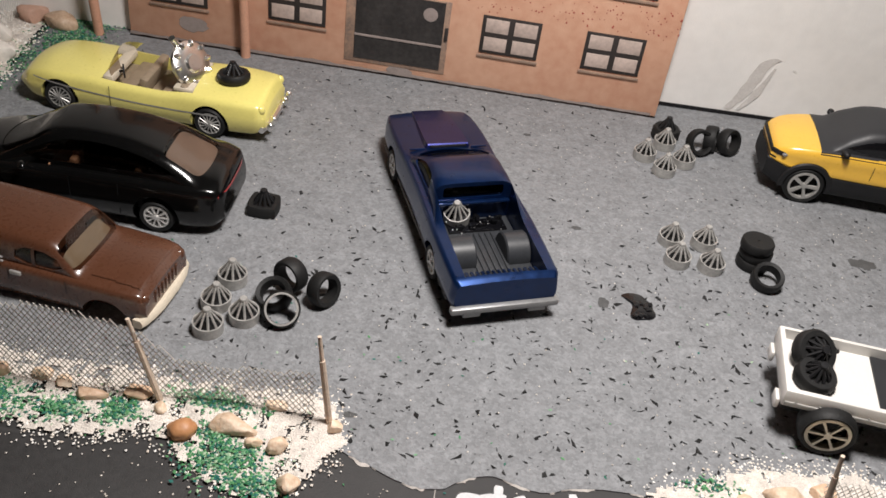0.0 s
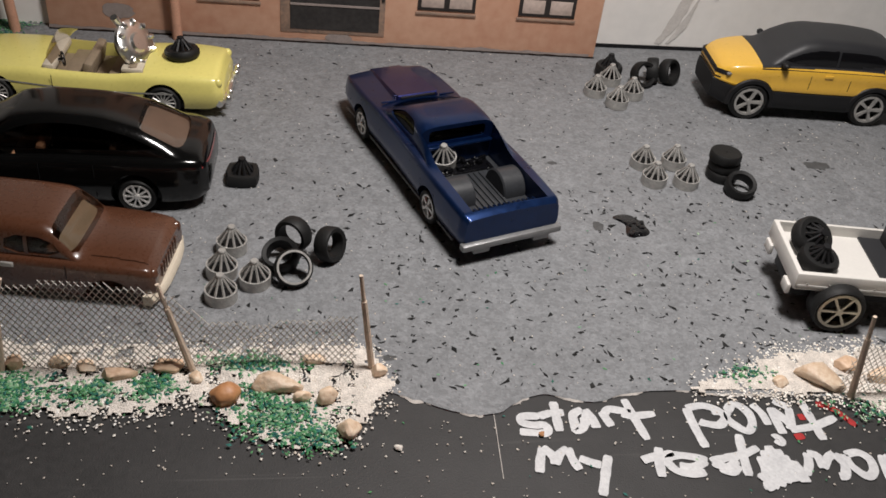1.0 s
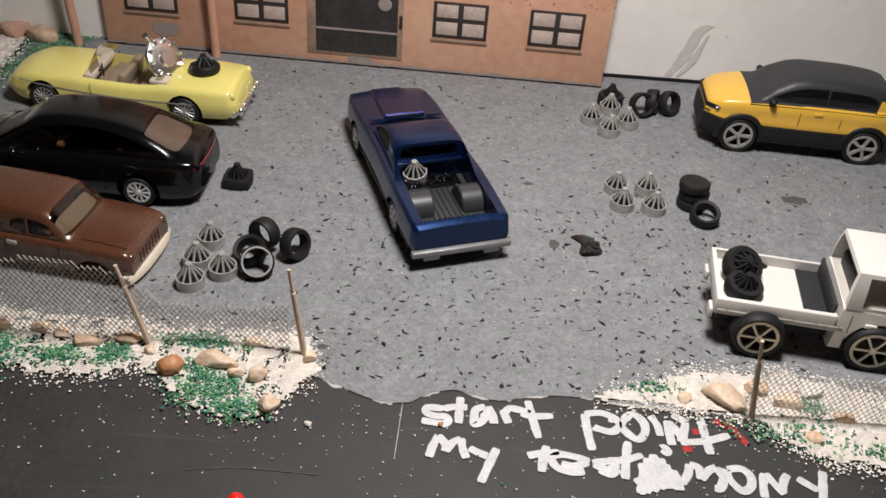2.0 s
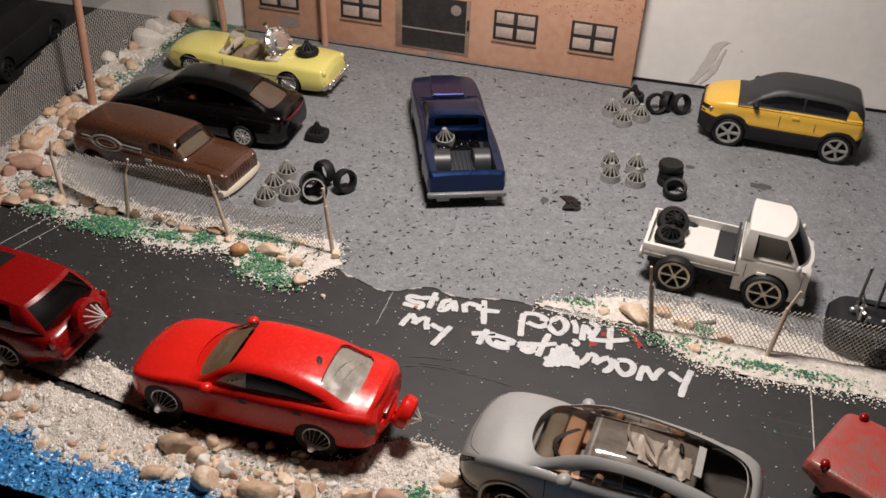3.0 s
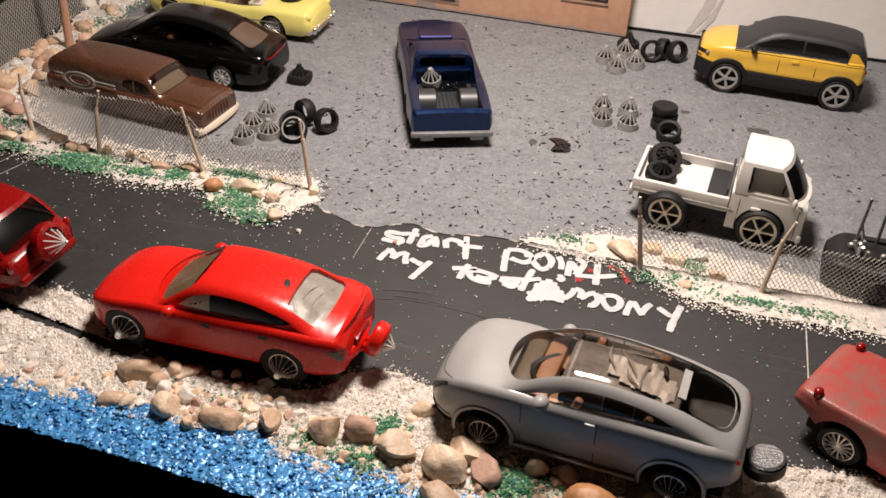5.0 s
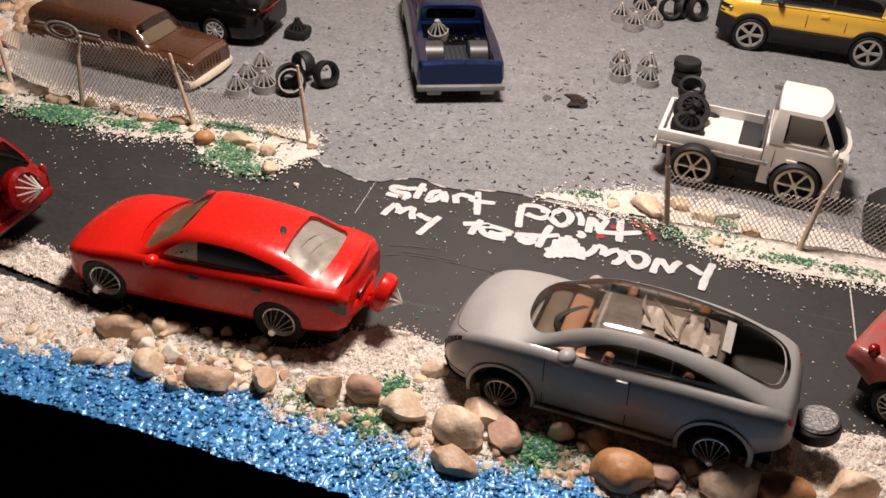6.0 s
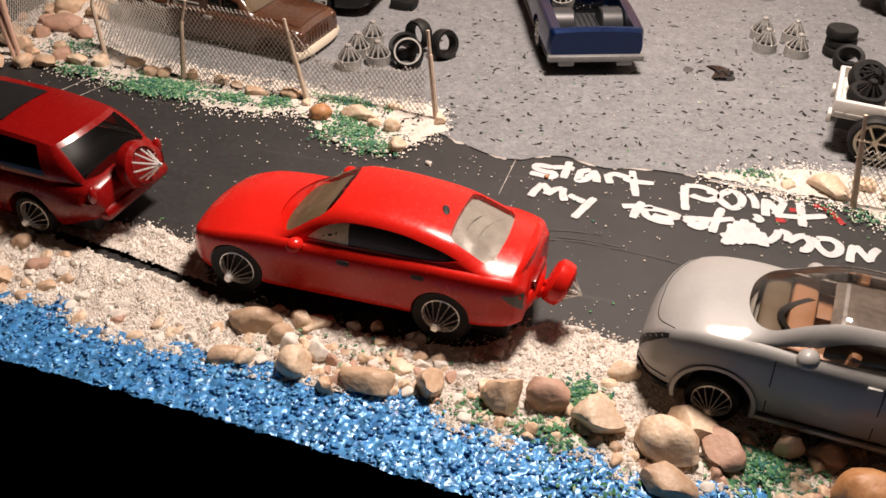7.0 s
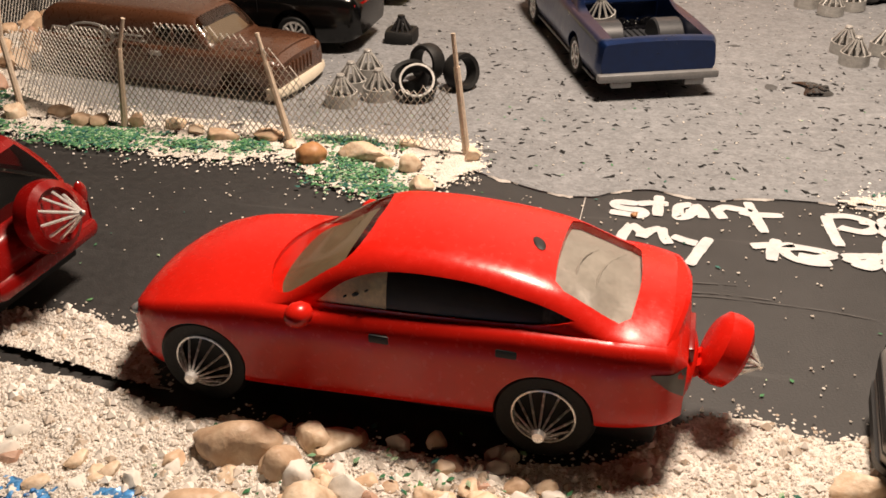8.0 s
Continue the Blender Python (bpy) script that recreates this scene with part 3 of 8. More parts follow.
def build_text():
    """Hand-painted words: start point / My testimony."""
    s = [[(5.8, 2.5), (1.9, 2.5), (1.7, 0.8), (4.1, 0.0), (6.3, 0.0), (7.0, -1.3), (5.9, -2.3), (2.9, -2.0), (0.7, -1.7)]]
    t1 = [[(9.7, 6.6), (9.5, 1.8), (9.4, -1.9)], [(5.7, 2.4), (8.3, 3.3), (11.4, 3.4)]]
    a = [[(15.7, 4.2), (13.4, 2.8), (13.1, 0.0), (13.1, -1.8), (14.9, -0.7), (16.0, 1.9), (16.2, 4.1)], [(16.2, 4.1), (17.5, 1.2), (17.7, -1.2)], [(14.5, 1.0), (16.8, 0.7)]]
    r = [[(19.9, 3.4), (21.2, -0.8)], [(20.3, 2.6), (21.6, 4.1), (23.9, 3.8), (26.6, 3.2)]]
    t2 = [[(26.0, 7.0), (27.0, 1.1), (28.1, -4.8)], [(24.2, 2.7), (27.1, 2.1), (31.9, 2.6)]]
    p = [[(39.6, 4.0), (39.8, -1.5), (40.4, -7.3)], [(39.6, 4.0), (43.6, 4.7), (46.8, 3.2), (47.6, 1.0), (45.6, -1.1), (42.3, -0.4), (41.4, 0.1)]]
    o = [[(48.8, 2.8), (51.2, 5.1), (53.5, 2.8), (53.5, -0.6), (51.5, -3.0), (49.1, -1.0), (48.2, 1.2), (48.8, 2.8)], [(45.1, 2.9), (47.7, 2.7)]]
    i = [[(55.5, 4.9), (56.8, 1.9), (57.0, -1.4)]]
    n = [[(59.5, 3.7), (59.3, -0.2), (59.4, -4.0)], [(59.6, 3.4), (61.1, 0.8), (62.1, -1.3)], [(60.9, 5.8), (64.0, 3.6)], [(63.9, 3.8), (62.5, -0.9), (61.5, -2.9)]]
    t3 = [[(67.6, 5.7), (67.8, -0.5), (68.0, -6.0)], [(61.5, -2.9), (67.4, -2.0), (73.7, 0.4)]]
    dot = [[(56.5, -4.9), (57.5, -4.6), (58.4, -5.9), (57.7, -6.8), (56.6, -5.8)]]
    M = [[(2.9, -12.7), (3.7, -9.2), (4.8, -6.4)], [(4.7, -6.1), (6.7, -8.8), (6.6, -10.8)], [(6.6, -10.8), (8.0, -8.1), (10.1, -6.6)], [(10.1, -6.5), (10.5, -9.6), (11.4, -12.3)]]
    y1 = [[(12.0, -9.2), (14.1, -10.4), (16.2, -11.2)], [(18.3, -8.8), (16.5, -13.5), (14.6, -18.9)]]
    t4 = [[(29.8, -7.0), (28.8, -11.1), (28.3, -14.7)], [(25.3, -10.3), (27.9, -9.5), (32.6, -8.7)]]
    e = [[(39.4, -10.8), (36.5, -9.7), (32.6, -9.2), (30.7, -10.5), (31.8, -13.0), (34.7, -14.1), (38.0, -13.7)], [(32.9, -11.9), (35.9, -12.4), (39.0, -10.8)]]
    s2 = [[(40.1, -11.2), (43.4, -10.3), (46.5, -9.9)], [(41.5, -12.8), (44.0, -14.0), (45.8, -12.3)], [(40.3, -11.3), (43.3, -12.7), (45.9, -11.0)]]
    t5 = [[(49.0, -3.9), (47.9, -9.0), (47.0, -15.1)], [(43.4, -10.2), (47.5, -9.5), (51.9, -7.7)]]
    blot = [[(49.9, -18.9), (51.3, -14.3), (51.7, -10.1)], [(51.1, -18.5), (52.7, -13.8), (53.0, -8.5)], [(52.8, -18.0), (54.2, -13.4), (54.4, -7.3)], [(54.5, -17.2), (55.7, -12.9), (55.9, -8.3)], [(56.4, -16.7), (56.6, -12.6), (56.8, -9.9)], [(58.8, -17.2), (58.8, -14.6), (58.1, -11.7)], [(49.2, -16.2), (53.7, -13.5), (58.7, -12.4)], [(49.4, -18.4), (54.1, -16.2), (58.8, -15.5)], [(50.9, -11.9), (56.9, -10.9)]]
    m2 = [[(59.7, -15.2), (61.5, -12.5), (62.4, -9.5)], [(62.4, -9.5), (64.4, -10.4), (64.3, -13.7)], [(64.3, -13.7), (66.6, -10.9), (68.5, -9.9)], [(68.5, -9.9), (69.5, -12.7), (68.3, -15.7), (66.9, -15.8)]]
    o2 = [[(70.9, -10.2), (74.1, -9.7), (75.9, -11.6), (75.4, -14.6), (73.3, -16.1), (71.5, -14.2), (70.7, -11.9), (70.9, -10.2)]]
    n2 = [[(77.8, -17.6), (78.3, -13.9), (79.4, -10.7)], [(79.4, -10.7), (81.0, -13.5), (82.6, -16.2)], [(82.1, -15.7), (83.4, -12.3), (84.7, -10.4)]]
    y2 = [[(86.7, -11.3), (88.6, -12.9), (90.6, -14.4)], [(93.2, -8.8), (91.3, -15.8), (90.3, -21.2)]]
    words = thing("painted_words", at_mm(30.0, -17.0, 0.0), "hand-painted white words start point My testimony on the road", "lettering")
    for k, rows in enumerate((s, t1, a, r, t2, p, o, i, n, t3, dot, M, y1, t4, e, s2, t5, blot, m2, o2, n2, y2)):
        text_strokes("letter", rows, k, M_paint_white, 1.2 if rows is blot else 0.7 if rows is dot else 1.02, None, "", words)
    text_strokes("red_stroke", [[(71.0, 4.8), (74.2, 3.4), (77.7, -2.1)], [(65.0, 0.8), (66.6, 0.9)], [(61.7, -4.9), (64.0, -4.6)]], 0, M_red_mark, 0.9, at_mm(30.0, -17.0, -0.05), "faint red chalk stroke on the black road")
    for line in ([(34, -49), (37.2, -47.8), (42.8, -45.8), (48.8, -45.1), (56.5, -45.3), (64.6, -45.8), (72, -47)], [(41.7, -44.6), (49.8, -44.0), (58.5, -44.4)], [(38.8, -42.7), (45.7, -41.3), (52, -40.8)], [(-20, -38), (-6, -36.4), (9, -36.8)]):
        bm = bmesh.new()
        prev = None
        fx = curve_of([(float(k), q[0]) for k, q in enumerate(line)])
        fy = curve_of([(float(k), q[1]) for k, q in enumerate(line)])
        for k in range(40):
            t = (len(line) - 1) * k / 39
            w = max(0.0, 0.1 + 0.16 * noise2(k, line[0][0], 3.1, 4))
            row = [bm.verts.new((fx(t), fy(t) - w, 0.17)), bm.verts.new((fx(t), fy(t) + w, 0.17))]
            if prev and w > 0.02:
                bm.faces.new((prev[0], row[0], row[1], prev[1]))
            prev = row
        alone("road_scratch", bm, M_scratch, at_mm(0, 0), "faint curved scratch in the black card road", "scratch", "road scratches")
    # thin pale scratches and seams across the road
    for x0, y0, x1, y1, wd in ((158.6, -14, 157, -52, 0.28), (26, -11.5, 25.2, -31, 0.12), (-103, -2, -112, -27, 0.3), (-96, -4, -106, -30, 0.25)):
        bm = bmesh.new()
        prev = None
        for k in range(14):
            t = k / 13
            w = wd * (0.5 + 0.7 * abs(noise2(k, x0, 2.1, 4)))
            x, y = x0 + (x1 - x0) * t, y0 + (y1 - y0) * t
            row = [bm.verts.new((x - w, y, 0.16)), bm.verts.new((x + w, y, 0.16))]
            if prev:
                bm.faces.new((prev[0], row[0], row[1], prev[1]))
            prev = row
        alone("road_line", bm, M_smear, at_mm(0, 0), "thin pale scratched line across the black road", "road line", "road lines")


def build_facade():
    turn = -2.0
    ob = thing("building_facade", at_mm(91.7, 163.3, 0.45, turn), "printed terracotta building front, worn at the base", "building")
    bm = bmesh.new()
    box(bm, -196, 0, 0, 4, 0, 96, 0.5)
    part("wall", bm, M_facade, ob)
    bm = bmesh.new()
    prev = None
    for k in range(100):
        x = -196 + k * 1.96
        hh = 1.0 + 1.6 * abs(noise2(x, 0, 17, 3)) + 0.7 * abs(noise2(x, 0, 3, 6))
        row = [bm.verts.new((x, -0.12, 0.05)), bm.verts.new((x, -0.08, hh))]
        if prev:
            bm.faces.new((prev[0], row[0], row[1], prev[1]))
        prev = row
    part("base_wear", bm, M_facade_grey, ob, "dark worn strip along the base")
    # black foot line: grime, plus the shade of the lifted edge as colour
    bm = bmesh.new()
    prev = None
    for k in range(160):
        x = -196 + k * 196 / 159
        row = [bm.verts.new((x, -0.9 - 0.5 * abs(noise2(x, 4, 5, 3)), 0.03)), bm.verts.new((x, -0.2, 0.35 + 0.25 * noise2(x, 1, 4, 2)))]
        if prev:
            bm.faces.new((prev[0], row[0], row[1], prev[1]))
        prev = row
    part("base_grime", bm, M_burn, ob, "black line of grime and painted gap shade at the foot")

    def window(x, z, w=20.8, h=14.2):
        bm = bmesh.new()
        box(bm, x, x + w, -0.35, 0.1, z, z + h, 0.1)
        win = part("window", bm, M_frame_dark, ob)
        for i in range(2):
            for j in range(2):
                bm = bmesh.new()
                x0, z0 = x + 1.3 + i * (w / 2 - 0.3), z + 1.2 + j * (h / 2 - 0.2)
                box(bm, x0, x0 + w / 2 - 2.3, -0.5, -0.3, z0, z0 + h / 2 - 2.0, 0.06)
                part("pane", bm, M_pane, win)
        bm = bmesh.new()
        box(bm, x - 0.5, x + w + 0.5, -0.7, -0.2, z - 1.5, z - 0.5, 0.1)
        part("window_sill", bm, M_surround, win)

    for z in (14.8, 43.5, 71.5):
        for x in (-187, -144, -67.6, -31.0):
            window(x, z)
    bm = bmesh.new()
    box(bm, -116, -79, -0.3, 0.1, 3.6, 31.5, 0.1)
    dr = part("door", bm, M_surround, ob, "printed smudged brown doorway surround")
    bm = bmesh.new()
    box(bm, -112.5, -81, -0.55, -0.25, 5.2, 31)
    part("door_panel", bm, M_door_dark, dr, "dark open doorway")
    bm = bmesh.new()
    box(bm, -112.5, -81, -0.9, -0.5, 14.2, 14.9)
    part("handrail", bm, M_facade_grey, dr)
    bm = bmesh.new()
    box(bm, -80.4, -79.2, -0.8, -0.3, 17, 22, 0.2)
    part("wall_lamp", bm, M_frame_dark, dr)
    bm = bmesh.new()
    lathe(bm, [(0.01, -0.62), (2.0, -0.62), (2.6, -0.58)], 16, m=Matrix.Translation((-86, 0, 26)))
    part("round_sign", bm, M_facade_grey, dr)
    for x, z, r in ((-172, 8, 5.5), (-95, 1.8, 4.6)):
        bm = bmesh.new()
        ring = [bm.verts.new((x + r * (1 + 0.4 * noise2(k, x, 1.7)) * math.cos(k * 0.3142), -0.2, z + 0.55 * r * (1 + 0.3 * noise2(k, z, 1.7, 2)) * math.sin(k * 0.3142))) for k in range(20)]
        bm.faces.new(ring)
        part("wear_patch", bm, M_facade_grey, ob, "grey worn patch")
    rng = random.Random(8)
    bm = bmesh.new()
    for k in range(260):
        x, z = rng.uniform(-75, 0), 30 + abs(rng.gauss(0, 14))
        s = rng.uniform(0.12, 0.35)
        vs = [bm.verts.new((x + s * math.cos(a), -0.1, z + s * math.sin(a))) for a in (0, 1.3, 2.5, 3.8, 5.1)]
        bm.faces.new(vs)
    part("paint_spatter", bm, M_red_mark, ob, "dark red paint spatter")
    # brush smear on the white board
    bm = bmesh.new()
    for j, (line, wd) in enumerate((([(119.0, 3.0), (122.6, 9.0), (125.4, 16.3), (127.5, 22.5), (131.4, 25.1), (134.7, 24.3)], 2.0), ([(123.1, 3.2), (126.5, 8.2), (129.4, 15.1), (131.4, 21.4)], 1.1), ([(138.2, 21.8), (139.1, 21.3)], 0.7))):
        fx, fz = curve_of([(float(k), q[0]) for k, q in enumerate(line)]), curve_of([(float(k), q[1]) for k, q in enumerate(line)])
        prev = None
        for k in range(25):
            t = k / 24
            x, z = fx(t * (len(line) - 1)), fz(t * (len(line) - 1))
            w = wd * (0.35 + 0.75 * math.sin(math.pi * min(1, t + 0.08))) * (1 + 0.35 * noise2(k, j, 1.9))
            row = [bm.verts.new((x - w, -0.12 * j, z)), bm.verts.new((x + w, -0.12 * j, z - 0.5 * w))]
            if prev:
                bm.faces.new((prev[0], row[0], row[1], prev[1]))
            prev = row
    bmesh.ops.translate(bm, vec=(0, 173.15, 0), verts=bm.verts)
    tagged(part("paint_smear", bm, M_wash), "grey brush smear on the white board", "paint smear", kind="structure")
    # black strip added for the shade in the gap between board and lot
    bm = bmesh.new()
    box(bm, 0, 200, -0.7, 0, 0.4, 1.9, 0.2)
    bmesh.ops.translate(bm, vec=(90, 173.4, 0), verts=bm.verts)
    tagged(part("baseboard", bm, M_burn), "black strip painting the shaded gap along the foot of the white board", "baseboard", kind="structure")
    for x, y, lean, top in ((-60, 165.2, 1.0, 75), (-114.5, 166.5, 3.0, 75), (-134.6, 74.5, -3, 72)):
        bm = bmesh.new()
        rod(bm, (0, 0, -0.3), (0, 0, top), 1.75, 1.7, 14)
        alone("wooden_dowel", bm, M_dowel, at_mm(x, y, 0.4, 0, 0, -lean), "round reddish wooden dowel standing upright as a pole", "pole", "wooden poles")


# ---- cars ----
def link_raw(bm, name):
    me = bpy.data.meshes.new(name)
    bm.to_mesh(me)
    bm.free()
    return new(name, me)


def carve(bm, cutter):
    """bm minus cutter, as a new bmesh."""
    bmesh.ops.recalc_face_normals(bm, faces=bm.faces)
    bmesh.ops.recalc_face_normals(cutter, faces=cutter.faces)
    a, b = link_raw(bm, "carved"), link_raw(cutter, "cutter")
    md = a.modifiers.new("cut", "BOOLEAN")
    md.object, md.operation, md.solver = b, "DIFFERENCE", "EXACT"
    bpy.context.view_layer.update()
    dg = bpy.context.evaluated_depsgraph_get()
    me = bpy.data.meshes.new_from_object(a.evaluated_get(dg))
    out = bmesh.new()
    out.from_mesh(me)
    for o in (a, b):
        d = o.data
        bpy.data.objects.remove(o)
        bpy.data.meshes.remove(d)
    bpy.data.meshes.remove(me)
    return out


def shell(L, w, zb, zt, shoulder=2.6, crown=0.7, n=46, tuck=0.05, mid=0.0):
    """A car's lower body: sections along x of half width w(x), from zb(x) up to zt(x)."""
    bm = bmesh.new()
    rings = []
    for i in range(n):
        x = mid + L / 2 * math.sin(math.pi / 2 * (2 * i / (n - 1) - 1))
        W, b, t = w(x), zb(x), zt(x)
        h = t - b
        rr = min(shoulder, 0.45 * h, 0.4 * W)
        half = [(0, b), (0.8 * W, b), (W * (0.95 - tuck), b + 0.03 * h), (W * (0.985 - tuck / 2), b + 0.16 * h), (W, b + 0.38 * h), (W * 0.995, b + 0.55 * h), (W * 0.965, t - crown - rr)]
        for a in (22, 45, 68, 90):
            half.append((W * 0.965 - rr * 0.9 + rr * 0.9 * math.cos(radians(a)), t - crown - rr + rr * math.sin(radians(a))))
        ye = half[-1][0]
        for q in (0.72, 0.4):
            half.append((ye * q, t - crown * q * q))
        half.append((0, t))
        ring = [bm.verts.new((x, y, z)) for y, z in half]
        ring += [bm.verts.new((x, -y, z)) for y, z in reversed(half[1:-1])]
        rings.append(ring)
    m = len(rings[0])
    for a, b in zip(rings, rings[1:]):
        for k in range(m):
            bm.faces.new((a[k], b[k], b[(k + 1) % m], a[(k + 1) % m]))
    bm.faces.new(rings[0])
    bm.faces.new(list(reversed(rings[-1])))
    return bm


def arches(bm, wheels, half_width, radius):
    cutter = bmesh.new()
    for x, z in wheels:
        for s in (-1, 1):
            lathe(cutter, [(radius, s * half_width * 0.5), (radius, s * half_width * 1.4)], 30, m=Matrix.Translation((x, 0, z)))
    return carve(bm, cutter)


def glasshouse(parent, paint, belt, roof, wb, wr, front, rear, sides, bulge=0.5, crown=0.9, glass=None, rear_glass=None, side_glass=None, roof_glass=None, roof_paint=None, sweep=(2.5, 2.0), names=("windshield", "rear_window"), side_paint=None, front_glass=None, full=False):
    """The cabin: a belt line and a roof line joined by pillars and panes. front and rear: x at the belt and at the roof; sides: (x at the belt,
    x at the roof, kind of the stretch behind it)."""
    cols = []
    nf = 7
    ab, ar, _ = sides[0]
    pil = 0.1
    for k in range(nf + 1):
        u = k / nf * (1 - pil)
        cols.append((front[0] - (front[0] - ab) * u**2.2, u**0.9 * wb(ab), front[1] - (front[1] - ar) * u**2.2, u**0.9 * wr(ar), "w" if k < nf else "p"))
    for (xb, xr, kind), nxt in zip(sides, sides[1:] + [None]):
        if nxt is None:
            cols.append((xb, wb(xb), xr, wr(xr), kind))
            break
        for k in range(3):
            t = k / 3
            a, b = xb + (nxt[0] - xb) * t, xr + (nxt[1] - xr) * t
            cols.append((a, wb(a), b, wr(b), kind))
    db, dr, _ = sides[-1]
    for k in range(nf + 1):
        u = (1 - k / nf) * (1 - pil)
        cols.append((rear[0] + (db - rear[0]) * u**2.2, u**0.9 * wb(db), rear[1] + (dr - rear[1]) * u**2.2, u**0.9 * wr(dr), "r" if k < nf else "end"))
    vs = (0, 0.1, 0.3, 0.5, 0.7, 0.9, 1.0)
    solid, panes, lid = bmesh.new(), {}, bmesh.new()

    def place(k, s, v):
        xb, yb, xr, yr, _ = cols[k]
        k0, k1 = max(k - 1, 0), min(k + 1, len(cols) - 1)
        tx, ty = cols[k1][0] - cols[k0][0], cols[k1][1] - cols[k0][1]
        ln = math.hypot(tx, ty) or 1
        nx, ny = -ty / ln, tx / ln
        if nx * 0 + ny * yb < 0 or (yb == 0 and nx * (xb - (front[0] + rear[0]) / 2) < 0):
            nx, ny = -nx, -ny
        b = bulge * 4 * v * (1 - v)
        z = belt(xb) * (1 - v) + (roof(xr)) * v
        zc = crown * (1 - (yr / max(wr(xr), 0.1)) ** 2) * v * v
        x, y = xb + (xr - xb) * v + nx * b, yb + (yr - yb) * v + abs(ny) * b
        return (x, s * y, z + zc)

    def vert(bm, store, k, s, v, dip=0.0):
        key = (id(bm), k, s if cols[k][1] > 1e-6 else 0, v, dip)
        if key not in store:
            p = place(k, s, v)
            store[key] = bm.verts.new((p[0] * (1 - dip), p[1] * (1 - dip), p[2]))
        return store[key]

    store = {}
    run = 0
    for k in range(len(cols) - 1):
        kind = cols[k][4]
        if k and kind != cols[k - 1][4]:
            run += 1
        for s in (1, -1):
            for v0, v1 in zip(vs, vs[1:]):
                pane = kind in "wrs" and 0.05 < v0 and (v1 < 0.95 or full and kind != "s")
                if pane:
                    key = (kind, run, s if kind == "s" else 0)
                    bm = panes.setdefault(key, bmesh.new())
                else:
                    bm = solid
                f = [vert(bm, store, k, s, v0), vert(bm, store, k + 1, s, v0), vert(bm, store, k + 1, s, v1), vert(bm, store, k, s, v1)]
                f = list(dict.fromkeys(f))
                if len(f) > 2:
                    bm.faces.new(f)
    # the roof, across from side to side
    qs = (1, 0.8, 0.5, 0.2, -0.2, -0.5, -0.8, -1)
    rows = []
    for k in range(len(cols)):
        xr, yr = cols[k][2], cols[k][3]
        rows.append([lid.verts.new((xr, yr * q, roof(xr) + crown * (1 - (q * yr / max(wr(xr), 0.1)) ** 2))) for q in qs])
    for a, b in zip(rows, rows[1:]):
        for k in range(len(qs) - 1):
            lid.faces.new((a[k], b[k], b[k + 1], a[k + 1]))
    bmesh.ops.remove_doubles(lid, verts=lid.verts, dist=0.02)
    part("cabin_frame", solid, side_paint or paint, parent, smooth=60)
    if roof_glass:
        fs = [f for f in lid.faces if all(abs(v.co.y) < 0.86 * wr(v.co.x) for v in f.verts) and (full or min(v.co.x for v in f.verts) > rear[1] + 1.5 and max(v.co.x for v in f.verts) < front[1] - 0.2)]
        pan = bmesh.new()
        for f in fs:
            pan.faces.new([pan.verts.new(v.co) for v in f.verts])
        bmesh.ops.remove_doubles(pan, verts=pan.verts, dist=0.01)
        bmesh.ops.delete(lid, geom=fs, context="FACES")
        part("glass_roof", pan, roof_glass, parent, "panoramic glass roof", smooth=60)
    part("roof", lid, roof_paint or paint, parent, smooth=60)
    first = min([q[1] for q in panes if q[0] == "s"], default=0)
    for (kind, turn, s), bm in panes.items():
        if kind == "s" and front_glass and turn == first:
            part("side_window", bm, front_glass, parent, smooth=60)
            continue
        g = {"w": glass, "r": rear_glass or glass, "s": side_glass or glass}[kind]
        pn = part({"w": names[0], "r": names[1], "s": "side_window"}[kind], bm, g, parent, smooth=60)
        pn.visible_shadow = False


